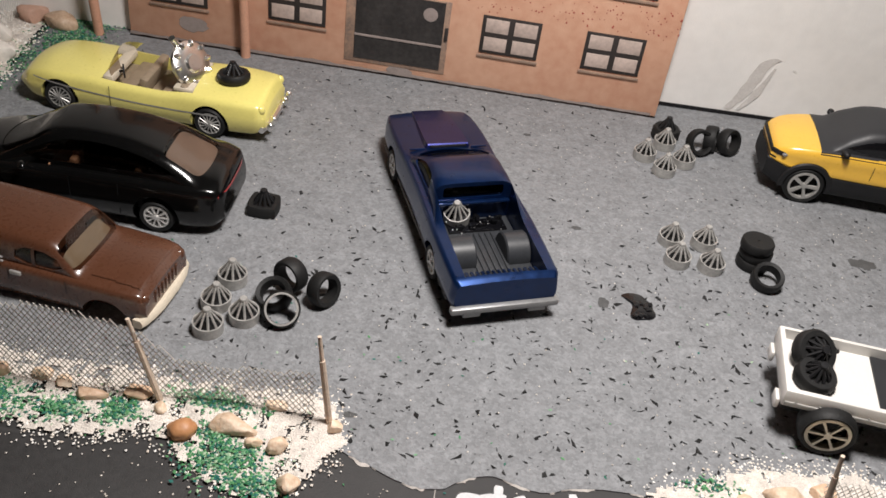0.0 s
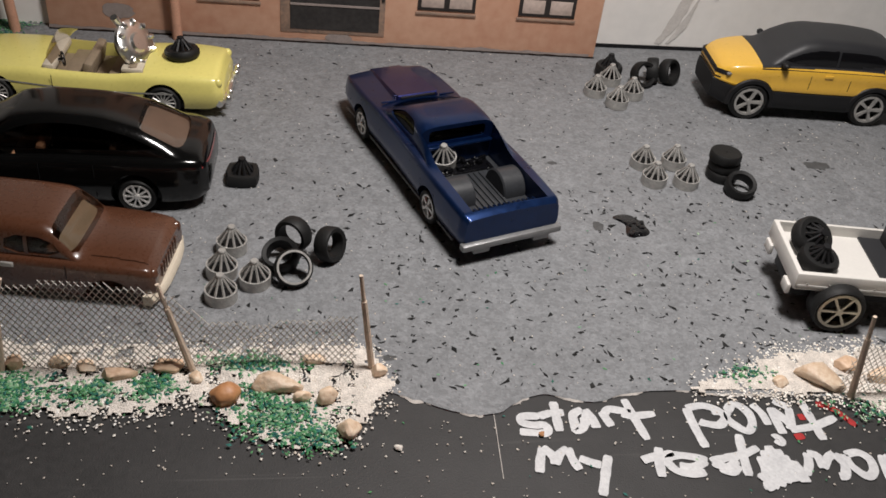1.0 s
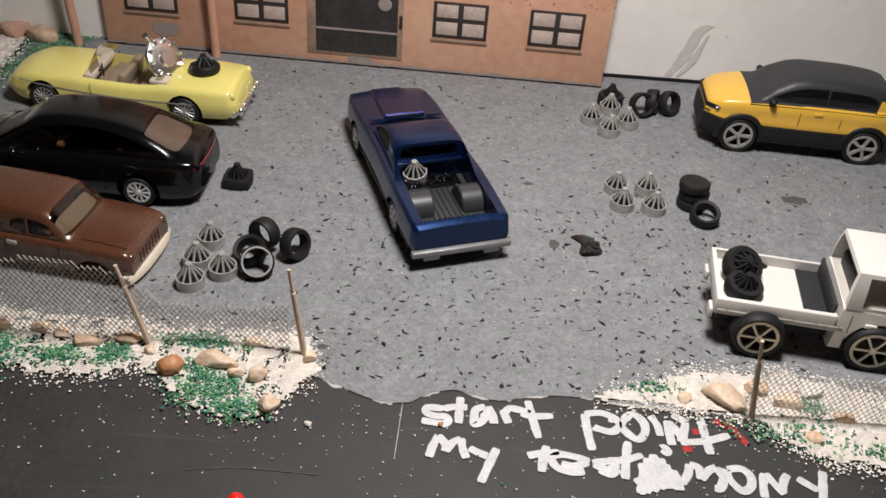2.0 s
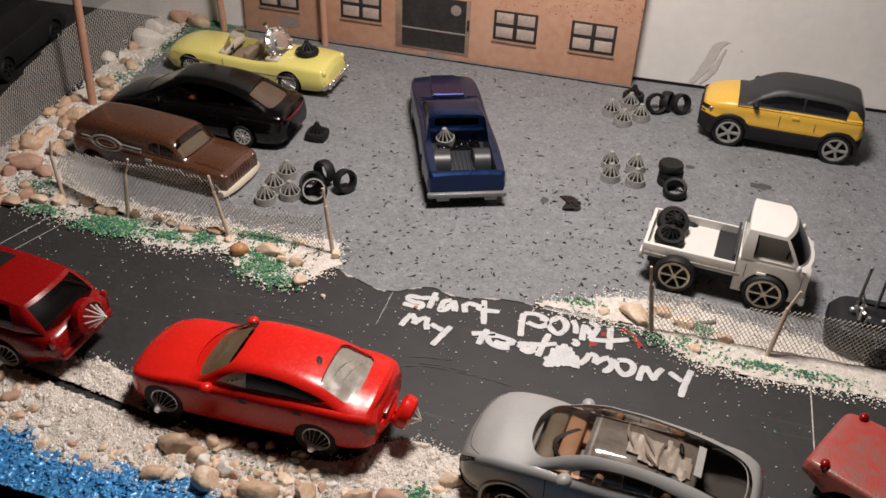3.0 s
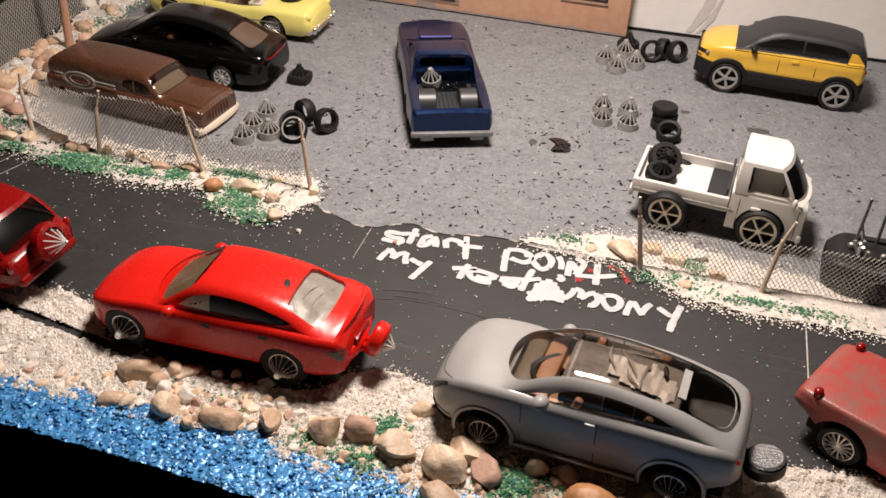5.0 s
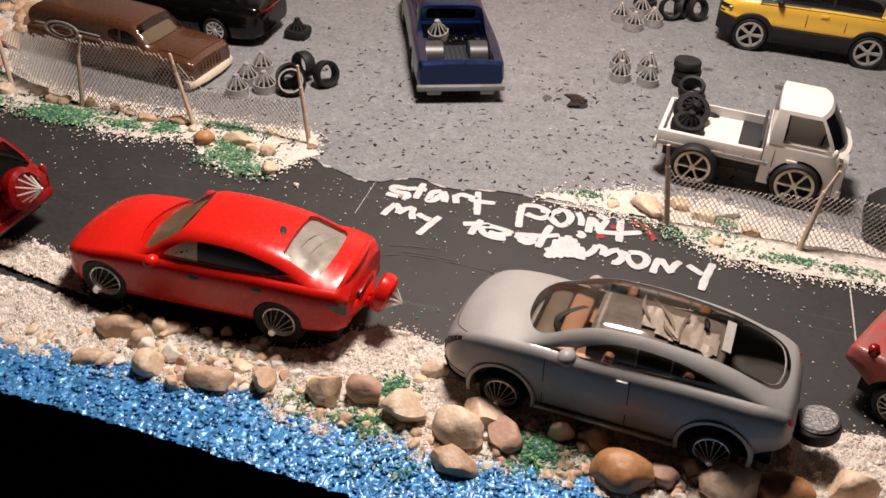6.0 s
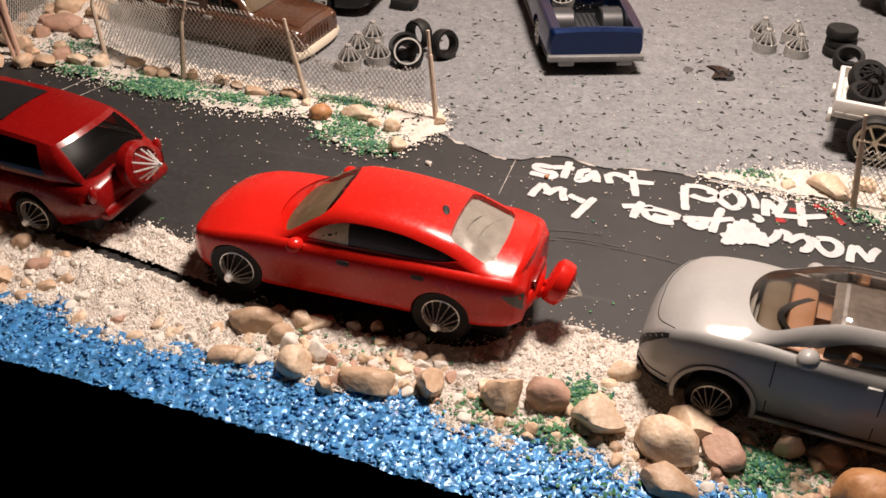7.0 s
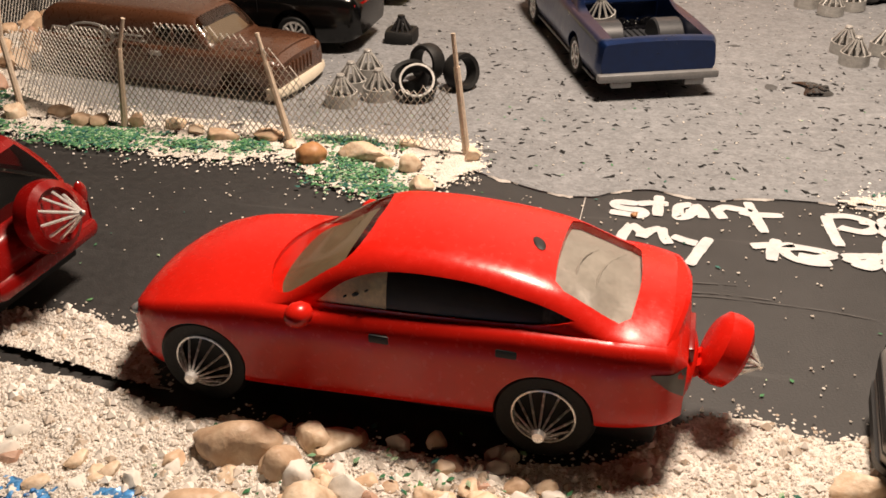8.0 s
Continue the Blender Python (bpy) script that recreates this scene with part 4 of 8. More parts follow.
def wheel_part(parent, r, width, style, rim_mat, m, tyre_mat=None, share=0.71):
    """hub > tyre, rim, spokes; the wheel's outer face looks to -y."""
    bm = bmesh.new()
    lathe(bm, [(0.01, width * 0.1), (r * 0.7, width * 0.1), (r * 0.7, width * 0.3), (0.01, width * 0.3)], 20)
    hub = part("wheel", bm, M_cladding, parent)
    hub.matrix_basis = m
    bm = bmesh.new()
    h = width / 2
    lathe(bm, [(r * (share - 0.01), -h * 0.8), (r * 0.9, -h), (r * 0.97, -h * 0.8), (r, -h * 0.45), (r, h * 0.45), (r * 0.97, h * 0.8), (r * 0.9, h), (r * (share - 0.01), h * 0.8)], 36, close=True)
    part("tyre", bm, tyre_mat or M_tyre, hub)
    bm = bmesh.new()
    ri = r * share
    thin = 0.94 if style in ("spike", "wire") else 0.85
    lathe(bm, [(ri, -h * 0.4), (ri, -h * 0.9), (ri * thin, -h * 0.92), (ri * thin * 0.98, -h * 0.4)], 32, close=True)
    tip = -h * 0.95
    if style == "spike":
        tip = -h - r * 0.5
        for k in range(12):
            a = k * math.pi / 6
            rod(bm, (ri * 0.93 * math.cos(a), -h * 0.75, ri * 0.93 * math.sin(a)), (r * 0.07 * math.cos(a), tip, r * 0.07 * math.sin(a)), r * 0.025, n=5)
        lathe(bm, [(0.01, tip - r * 0.1), (r * 0.11, tip - r * 0.09), (r * 0.15, tip), (r * 0.07, tip + r * 0.12)], 12)
    elif style == "wire":
        for k in range(14):
            a = k * 2 * math.pi / 14
            rod(bm, (ri * 0.95 * math.cos(a), -h * 0.8, ri * 0.95 * math.sin(a)), (r * 0.08 * math.cos(a + 0.4), -h * 0.95, r * 0.08 * math.sin(a + 0.4)), r * 0.045, n=5)
        lathe(bm, [(0.01, -h * 1.08), (r * 0.13, -h * 1.0), (r * 0.14, -h * 0.6)], 12)
    else:
        k5 = int(style)
        for k in range(k5):
            rot = Matrix.Rotation(k * 2 * math.pi / k5, 4, "Y")
            sp = bmesh.new()
            wd = r * (0.12 if k5 > 6 else 0.2) * (0.26 if rim_mat is M_gold else 0.48)
            pts = [(r * 0.05, wd * 0.6), (ri * 0.95, wd), (ri * 0.95, -wd), (r * 0.05, -wd * 0.6)]
            lo = [sp.verts.new((x, -h * 0.95, z)) for x, z in pts]
            hi = [sp.verts.new((x, -h * 0.6, z)) for x, z in pts]
            sp.faces.new(lo)
            sp.faces.new(list(reversed(hi)))
            for j in range(4):
                sp.faces.new((lo[j], hi[j], hi[(j + 1) % 4], lo[(j + 1) % 4]))
            sp.transform(rot)
            me = bpy.data.meshes.new("spoke")
            sp.to_mesh(me)
            sp.free()
            bm.from_mesh(me)
            bpy.data.meshes.remove(me)
        lathe(bm, [(0.01, -h * 1.05), (r * 0.14, -h * 1.02), (r * 0.17, -h * 0.6)], 14)
    part("rim", bm, rim_mat, hub)
    return hub


def put_wheels(parent, wheels, y, r, width, style, rim_mat, share=0.71):
    first = None
    for x, z in wheels:
        for s in (1, -1):
            m = Matrix.Translation((x * MM, -s * y * MM, z * MM)) @ (Matrix.Rotation(math.pi, 4, "Z") if s < 0 else Matrix())
            first = again(first, parent, m) if first else wheel_part(parent, r, width, style, rim_mat, m, None, share)


def under(parent, x0, x1, w, z0, z1):
    bm = bmesh.new()
    box(bm, x0, x1, -w, w, z0, z1, 0.5)
    part("chassis", bm, M_cladding, parent, "black plastic underbody")


def seats(parent, material, rows, y, z, h=6.5, wide=4.4):
    for x in rows:
        for s in (1, -1):
            bm = bmesh.new()
            box(bm, -1.2, 1.0, -wide, wide, 0, h, 0.9, Matrix.Translation((x, s * y, z)) @ Matrix.Rotation(radians(-14), 4, "Y"))
            box(bm, -0.9, 0.9, -wide * 0.45, wide * 0.45, h - 0.5, h + 1.8, 0.6, Matrix.Translation((x, s * y, z)) @ Matrix.Rotation(radians(-14), 4, "Y"))
            box(bm, 0, 6.5, -wide, wide, -0.5, 1.6, 0.7, Matrix.Translation((x, s * y, z)))
            part("seat", bm, material, parent)


def blob(bm, m, sub=2):
    return bmesh.ops.create_icosphere(bm, subdivisions=sub, radius=1, matrix=m)


def ell(x, y, z, a, b, c, rz=0.0, ry=0.0, rx=0.0):
    return Matrix.Translation((x, y, z)) @ Euler((radians(rx), radians(ry), radians(rz))).to_matrix().to_4x4() @ Matrix.Diagonal((a, b, c, 1))


def mirrors(parent, paint, x, y, z):
    for s in (1, -1):
        bm = bmesh.new()
        blob(bm, ell(x, s * y, z, 1.2, 1.8, 1.0, s * 20))
        box(bm, x - 0.5, x + 0.7, min(s * (y - 2.6), s * y), max(s * (y - 2.6), s * y), z - 1.0, z - 0.3, 0.2)
        part("mirror", bm, paint, parent)


def handles(parent, material, spots, a=1.5, c=0.6):
    for x, y, z in spots:
        for s in (1, -1):
            bm = bmesh.new()
            box(bm, x - a, x + a, s * y - 0.35, s * y + 0.35, z - c, z + c, 0.25)
            part("door_handle", bm, material, parent)


def lights(parent, material, name, x, y, z, a, b, c, rz=0.0):
    for s in (1, -1):
        bm = bmesh.new()
        blob(bm, ell(x, s * y, z, a, b, c, s * rz))
        part(name, bm, material, parent)


def seams(parent, w, xs, z0, z1, bulge=0.985):
    """Door shut lines as thin dark strips that follow the side."""
    for x in xs:
        for s in (1, -1):
            bm = bmesh.new()
            prev = None
            for k in range(5):
                z = z0 + (z1 - z0) * k / 4
                y = s * (w * (0.97 + 0.03 * math.sin(math.pi * (0.25 + 0.5 * k / 4))) + 0.03)
                row = [bm.verts.new((x - 0.11, y, z)), bm.verts.new((x + 0.11, y, z))]
                if prev:
                    bm.faces.new((prev[0], row[0], row[1], prev[1]))
                prev = row
            part("door_seam", bm, M_cladding, parent)


def spare_kit(parent, paint, disc_mat, x, z, tilt, r, arm=True, spikes=True, tip=-6.2):
    """A spare wheel hung behind the tail."""
    m = Matrix.Translation((x, 0, z)) @ Matrix.Rotation(radians(tilt), 4, "Y")
    bm = bmesh.new()
    lathe(bm, [(0.01, 2.0), (r * 0.75, 2.0), (r * 0.96, 1.3), (r, 0), (r * 0.96, -1.3), (r * 0.75, -2.0), (r * 0.7, -1.2), (0.01, -1.1)], 30, m=m @ Matrix.Rotation(radians(-90), 4, "Z"))
    kit = part("spare_wheel", bm, paint, parent, "spare wheel in a cover hung behind the tail")
    if spikes:
        for k in range(10):
            a = k * math.pi / 5
            bm = bmesh.new()
            rod(bm, m @ Vector((-1.6, r * 0.62 * math.cos(a), r * 0.62 * math.sin(a))), m @ Vector((tip, 0.3 * math.cos(a), 0.3 * math.sin(a))), 0.24, n=5)
            part("spoke", bm, M_spokes, kit)
        bm = bmesh.new()
        blob(bm, Matrix.Translation(m @ Vector((tip - 0.2, 0, 0))) @ Matrix.Scale(0.55, 4), 1)
        part("spinner", bm, M_chrome, kit, "chrome spiked spinner")
    if arm:
        bm = bmesh.new()
        a = m @ Vector((1.4, 0, -r * 0.55))
        rod(bm, (x + 9, 2.2, 5.0), (a.x, a.y + 1.2, a.z), 1.1, 1.0, 8)
        rod(bm, (x + 9, -2.2, 5.0), (a.x, a.y - 1.2, a.z), 1.1, 1.0, 8)
        part("bracket", bm, paint, parent)


# ---- cars lofted as one skin, hollowed, with the windows cut through ----
class Loft:
    """A car's outer skin: sill line zb, half width w, shoulder height sh, centre height top, all along x."""

    def __init__(self, x0, x1, w, zb, sh, top, round_=2.6, square=(6.0, 2.3), full=5.0, tuck=0.06, inset=0.4, flat=False):
        self.flat = flat
        self.x0, self.x1, self.w, self.zb, self.sh, self.top = x0, x1, w, zb, sh, top
        self.round, self.square, self.full, self.tuck, self.inset = round_, square, full, tuck, inset

    def half(self, x, off=0.0, floor=None):
        W, b, s, t = self.w(x) - off, self.zb(x) if floor is None else floor, self.sh(x), self.top(x) - off
        s = min(s - 0.4 * off, t - 0.05)
        h = s - b
        rr = min(self.round, 0.45 * h, 0.4 * W)
        pts = [(0, b), (0.8 * W, b), (W * (0.95 - self.tuck), b + 0.03 * h), (W * (0.985 - self.tuck / 2), b + 0.16 * h), (W * 0.998, b + 0.36 * h), (W, b + 0.52 * h), (W * 0.975, s - rr)]
        if self.flat:
            pts = [(0, b), (0.8 * W, b), (W * 0.975, b + 0.03 * h), (W * 0.995, b + 0.12 * h), (W * 0.972, b + 0.26 * h), (W * 0.985, b + 0.56 * h), (W * 0.99, s - rr)]
        ys = W * 0.975 - rr * 0.75
        for a in (25, 50, 72):
            pts.append((ys + rr * 0.75 * math.cos(radians(a)), s - rr + rr * math.sin(radians(a))))
        k = min(1.0, max(0.0, (self.top(x) - self.sh(x) - 0.8) / self.full))
        k = k * k * (3 - 2 * k)
        n, m = 2 + (self.square[0] - 2) * k, 1 + (self.square[1] - 1) * k
        ys -= self.inset * k
        for j in range(13):
            q = math.pi / 2 * j / 12
            c, sn = max(0.0, math.cos(q)), max(0.0, math.sin(q))
            pts.append((ys * c ** (2 / n) if j < 12 else 0.0, s + (t - s) * sn ** (2 / m)))
        return pts

    def solid(self, off=0.0, x0=None, x1=None, floor=None, n=70):
        bm = bmesh.new()
        x0, x1 = self.x0 if x0 is None else x0, self.x1 if x1 is None else x1
        rings = []
        for i in range(n):
            x = (x0 + x1) / 2 + (x1 - x0) / 2 * math.sin(math.pi / 2 * (2 * i / (n - 1) - 1)) * 0.6 + 0.4 * (x1 - x0) * (i / (n - 1) - 0.5)
            half = self.half(x, off, floor)
            ring = [bm.verts.new((x, y, z)) for y, z in half]
            ring += [bm.verts.new((x, -y, z)) for y, z in reversed(half[1:-1])]
            rings.append(ring)
        m = len(rings[0])
        for a, b in zip(rings, rings[1:]):
            for k in range(m):
                bm.faces.new((a[k], b[k], b[(k + 1) % m], a[(k + 1) % m]))
        bm.faces.new(rings[0])
        bm.faces.new(list(reversed(rings[-1])))
        return bm

    def patch(self, off, inside, x0, x1, n=90):
        """The part of the skin, set in by off, whose points lie inside(x, y, z)."""
        bm = bmesh.new()
        rows = []
        for i in range(n):
            x = x0 + (x1 - x0) * i / (n - 1)
            half = self.half(x, off)[6:]
            fine = []
            for (ya, za), (yb, zb) in zip(half, half[1:]):
                fine += [(ya + (yb - ya) * q / 3, za + (zb - za) * q / 3) for q in range(3)]
            fine.append(half[-1])
            line = [(y, z) for y, z in fine] + [(-y, z) for y, z in reversed(fine[:-1])]
            rows.append([(x, y, z) for y, z in line])
        made = {}

        def v(i, j):
            if (i, j) not in made:
                made[i, j] = bm.verts.new(rows[i][j])
            return made[i, j]

        for i in range(n - 1):
            for j in range(len(rows[0]) - 1):
                c = [(rows[i][j][q] + rows[i + 1][j + 1][q]) / 2 for q in range(3)]
                if inside(*c):
                    bm.faces.new((v(i, j), v(i + 1, j), v(i + 1, j + 1), v(i, j + 1)))
        return bm


def rounded(pts, rounds=3, hold=()):
    """A closed outline with its corners cut round; the corners in hold stay."""
    keep = [(p, k in hold) for k, p in enumerate(pts)]
    for _ in range(rounds):
        out = []
        for k, (p, h) in enumerate(keep):
            a, b = keep[k - 1][0], keep[(k + 1) % len(keep)][0]
            if h:
                out.append((p, True))
            else:
                out += [((p[0] + (a[0] - p[0]) * 0.25, p[1] + (a[1] - p[1]) * 0.25), False), ((p[0] + (b[0] - p[0]) * 0.25, p[1] + (b[1] - p[1]) * 0.25), False)]
        keep = out
    return [p for p, h in keep]


def mirrored(pts):
    """A plan outline given for y >= 0, front to back, closed across the middle."""
    return list(pts) + [(x, -y) for x, y in reversed(pts) if y > 1e-6]


def prism(outline, axis, a, b):
    bm = bmesh.new()
    at = (lambda p, h: (p[0], h, p[1])) if axis == "y" else (lambda p, h: (p[0], p[1], h))
    lo, hi = [bm.verts.new(at(p, a)) for p in outline], [bm.verts.new(at(p, b)) for p in outline]
    for k in range(len(outline)):
        j = (k + 1) % len(outline)
        bm.faces.new((lo[k], lo[j], hi[j], hi[k]))
    bm.faces.new(lo)
    bm.faces.new(list(reversed(hi)))
    return bm


def within(outline, x, y, grow=0.0):
    n, hit = len(outline), False
    cx, cy = sum(p[0] for p in outline) / n, sum(p[1] for p in outline) / n
    if grow:
        d = math.hypot(x - cx, y - cy) or 1
        x, y = x - (x - cx) / d * grow, y - (y - cy) / d * grow
    for k in range(n):
        (xa, ya), (xb, yb) = outline[k], outline[(k + 1) % n]
        if (ya > y) != (yb > y) and x < (xb - xa) * (y - ya) / (yb - ya) + xa:
            hit = not hit
    return hit


def near(outline, x, y, rim=0.5):
    """Inside the outline, or under its rim."""
    return any(within(outline, x + a, y + b) for a, b in ((0, 0), (rim, 0), (-rim, 0), (0, rim), (0, -rim)))


def loft_car(ob, loft, paint, wheels, arch, side_outline, tops, cabin, belt, arch_wide=14.0, rise=0.0, wall=0.8):
    """Body shell with hollow cabin; side_outline in x, z; tops: plan outlines cut down to belt."""
    bm = loft.solid()
    bm = carve(bm, loft.solid(wall, cabin[0], cabin[1], cabin[2], 50))
    cutter = bmesh.new()
    for x, z in wheels:
        for s in (-1, 1):
            lathe(cutter, [(arch, s * arch_wide * 0.55), (arch, s * arch_wide * 1.4)], 36, m=Matrix.Translation((x, 0, z + rise)))
    bm = carve(bm, cutter)
    for s in (1, -1):
        bm = carve(bm, prism(side_outline, "y", s * 4.0, s * 25.0))
    for outline in tops:
        bm = carve(bm, prism(outline, "z", belt, 60.0))
    return part("body", bm, paint, ob, smooth=32)


def pane_of(ob, loft, name, material, outline, axis, x0, x1, limit=None, off=0.4, label=""):
    """Window panes let into the shell from within."""
    made = []
    for s in ((1, -1) if axis == "y" else (0,)):
        def inside(x, y, z):
            if limit and not limit[0] <= x <= limit[1]:
                return False
            if axis == "y":
                return y * s > 4 and near(outline, x, z)
            return near(outline, x, y)
        bm = loft.patch(off, inside, x0, x1)
        if len(bm.faces):
            o = part(name, bm, material, ob, label, smooth=60)
            o.visible_shadow = False
            made.append(o)
    return made


def red_sedan():
    ob = thing("toy_sedan", at_mm(5.5, -73.1, 0.2, 177), "glossy bright red die-cast sedan with spiked chrome wheels", "toy car", "toy cars")
    wh = [(24.0, 6.5), (-20.7, 6.5)]
    w = curve_of([(-36.5, 11.0), (-34.5, 12.6), (-27, 13.8), (-10, 13.7), (10, 13.6), (25, 13.7), (30, 13.0), (33.4, 11.6), (35.8, 9.2), (37.0, 7.0)])
    zb = curve_of([(-36.5, 8.0), (-33, 7.0), (-28, 6.5), (-14, 5.9), (0, 5.2), (15, 4.5), (25, 4.4), (32, 5.0), (37.0, 6.6)])
    sh = curve_of([(-36.5, 15.2), (-34.5, 17.4), (-28, 18.0), (-18, 17.9), (-8, 17.2), (6, 16.6), (16, 16.3), (24, 15.5), (31, 13.8), (35.4, 11.6), (37.0, 9.6)])
    top = curve_of([(-36.5, 16.0), (-34.8, 19.0), (-31, 19.5), (-28.6, 19.9), (-25, 21.2), (-20, 22.8), (-13, 24.0), (-5, 24.6), (1, 24.4), (4.5, 23.4), (11, 19.9), (16.6, 17.3), (24, 16.6), (31, 14.9), (35.4, 12.6), (37.0, 10.2)])
    loft = Loft(-36.5, 37.0, w, zb, sh, top, 1.9, (6.2, 2.3), 5.0, flat=True, inset=0.3)
    side = rounded([(8.2, 17.4), (5.0, 20.4), (1.0, 22.2), (-4, 22.7), (-11, 22.5), (-16.5, 21.6), (-20.5, 20.7), (-23.4, 19.6), (-19.5, 18.5), (-6, 17.7)], 2, hold=(0, 7))
    front = rounded(mirrored([(17.6, 0), (17.0, 5.0), (14.0, 10.9), (9.0, 10.2), (4.0, 9.2), (3.4, 4.0), (3.6, 0)]), 2)
    back = rounded(mirrored([(-20.0, 0), (-20.2, 5.0), (-20.6, 8.6), (-25.0, 9.2), (-29.4, 9.6), (-30.0, 4.0), (-30.2, 0)]), 1)
    loft_car(ob, loft, M_red, wh, 6.1, side, (front, back), (-31.2, 17.0, 12.0), 16.4, 13.8, 0.2)
    pane_of(ob, loft, "windshield", M_glass_tint, front, "z", 3, 20, off=0.15)
    pane_of(ob, loft, "rear_window", M_glass_clear, back, "z", -31.5, -18, off=0.15)
    pane_of(ob, loft, "side_window", M_glass_cream, side, "y", -26, 9, (-1.0, 9), 0.2, "cream moulding filling the front side window")
    pane_of(ob, loft, "side_window", M_glass_umber, side, "y", -26, 9, (-19.6, -1.0), 0.25, "dark brown opaque side glass")
    pane_of(ob, loft, "side_window", M_glass_smoke, side, "y", -26, 9, (-27.0, -19.6), 0.25, "smoky grey rear quarter glass")
    # pale moulded tray close under the rear glass; its ridges imitate reflected curves
    bm = loft.patch(1.0, lambda x, y, z: within(back, x, y, 0.9), -31.5, -18)
    for v in bm.verts:
        v.co.z += 0.3 * noise2(v.co.x, v.co.y, 3.5, 2) - 0.2
    part("parcel_shelf", bm, M_trayint, ob, "pale grey moulded panel under the rear glass", smooth=80)
    # thin pale rods modelled in place of curves reflected by the glass
    for k, (xa, ya, xb, yb) in enumerate(((-27.6, -7.4, -25.2, 7.6), (-26.0, -7.4, -22.4, 3.0))):
        bm = bmesh.new()
        prev = None
        for j in range(9):
            t = j / 8
            x, y = xa + (xb - xa) * t + 1.2 * math.sin(math.pi * t), ya + (yb - ya) * t
            z = loft.half(x, 0.8)[-1][1] - 0.012 * y * y - 0.25
            if prev:
                rod(bm, prev, (x, y, z - 0.16), 0.17, n=6)
            prev = (x, y, z)
        part("ridge", bm, M_trayint, ob)
    bm = loft.patch(1.3, lambda x, y, z: x > 5.6 and within(front, x, y, -0.8), 3, 20)
    part("dashboard_top", bm, M_dash, ob, "plain brown dashboard close under the windscreen")
    for s in (1, -1):
        bm = bmesh.new()
        for x, z, q in ((3.0, 19.2, 0.7), (1.6, 19.9, 0.4), (4.4, 18.7, 0.35)):
            blob(bm, ell(x, s * (loft.half(x, 0.1)[11][0] - 0.1), z, q * 0.8, 0.3, q * 0.4, 0, 30), 1)
        part("moulding_holes", bm, M_cladding, ob)
    under(ob, -34, 34, 10, 2.4, 9)
    put_wheels(ob, wh, 11.2, 6.4, 4.0, "spike", M_spokes, 0.62)
    seats(ob, M_beige, (-2.5, -16), 5.2, 13.4, 5.4)
    bm = bmesh.new()
    box(bm, 4.0, 14.6, -10.2, 10.2, 12.5, 15.8, 1.2)
    part("dashboard", bm, M_beige, ob, "beige dashboard")
    bm = bmesh.new()
    box(bm, -30, 8, -11.4, 11.4, 11.8, 13.6, 0.5)
    part("interior_tub", bm, M_beige, ob, "beige moulded interior")
    for s in (1, -1):
        bm = bmesh.new()
        blob(bm, ell(9.4, s * 14.1, 17.0, 1.75, 2.0, 1.6, s * -18))
        box(bm, 8.6, 10.2, min(s * 11.8, s * 13.6), max(s * 11.8, s * 13.6), 16.0, 16.8, 0.3)
        part("mirror", bm, M_red, ob)
    handles(ob, M_cladding, [(-0.4, 13.3, 14.6), (-16.0, 13.4, 15.3)], 1.3, 0.6)
    for s in (1, -1):
        bm = bmesh.new()
        prev = None
        for k in range(9):
            x = -32.6 - 3.85 * k / 8
            half = loft.half(x, -0.12)[1:9]
            row = []
            for z in (14.6 - 3.4 * k / 8, 14.7 - 1.4 * k / 8, 14.9 + 0.2 * k / 8):
                y = half[-1][0]
                for (ya, za), (yb, zb_) in zip(half, half[1:]):
                    if za <= z <= zb_:
                        y = ya + (yb - ya) * (z - za) / max(1e-6, zb_ - za)
                row.append(bm.verts.new((x, s * y, z)))
            if prev:
                for j in range(2):
                    bm.faces.new((prev[j], row[j], row[j + 1], prev[j + 1]))
            prev = row
        part("tail_light", bm, M_lens_smoke, ob, "dark smoked tail light")
    lights(ob, M_lens_clear, "headlight", 34.4, 9.0, 10.9, 1.3, 1.8, 0.8, -42)
    bm = bmesh.new()
    blob(bm, ell(-17.4, 0.6, loft.half(-17.4)[-1][1] - 0.02, 0.8, 1.9, 0.14, 20, -12))
    part("roof_hole", bm, M_cladding, ob, "small dark slot in the roof")
    # trunk lip and rear bumper
    bm = bmesh.new()
    prev = None
    for k in range(15):
        y = -10.6 + 21.2 * k / 14
        x = -35.9 + 0.016 * y * y
        row = [bm.verts.new((x + dx, y, z - 0.0185 * y * y)) for dx, z in ((1.8, 19.0), (0.2, 19.8), (-0.3, 19.4), (0.6, 17.4))]
        if prev:
            for j in range(3):
                bm.faces.new((prev[j], row[j], row[j + 1], prev[j + 1]))
        prev = row
    part("trunk_lip", bm, M_red, ob)
    bm = bmesh.new()
    prev = None
    for k in range(21):
        y = -12.2 + 24.4 * k / 20
        x = -38.0 + 0.022 * y * y
        row = [bm.verts.new((x + dx, y, z)) for dx, z in ((2.6, 11.6), (0.6, 11.4), (-0.1, 10.4), (0.0, 8.6), (0.9, 7.4), (3.0, 7.0))]
        if prev:
            for j in range(5):
                bm.faces.new((prev[j], row[j], row[j + 1], prev[j + 1]))
        prev = row
    part("rear_bumper", bm, M_red, ob)
    bm = bmesh.new()
    box(bm, -37.4, -36.4, -4.2, 4.2, 11.2, 13.2, 0.2)
    part("plate_recess", bm, M_maroon, ob)
    spare_kit(ob, M_red, M_red, -41.2, 11.0, -22, 4.8, tip=-4.6)


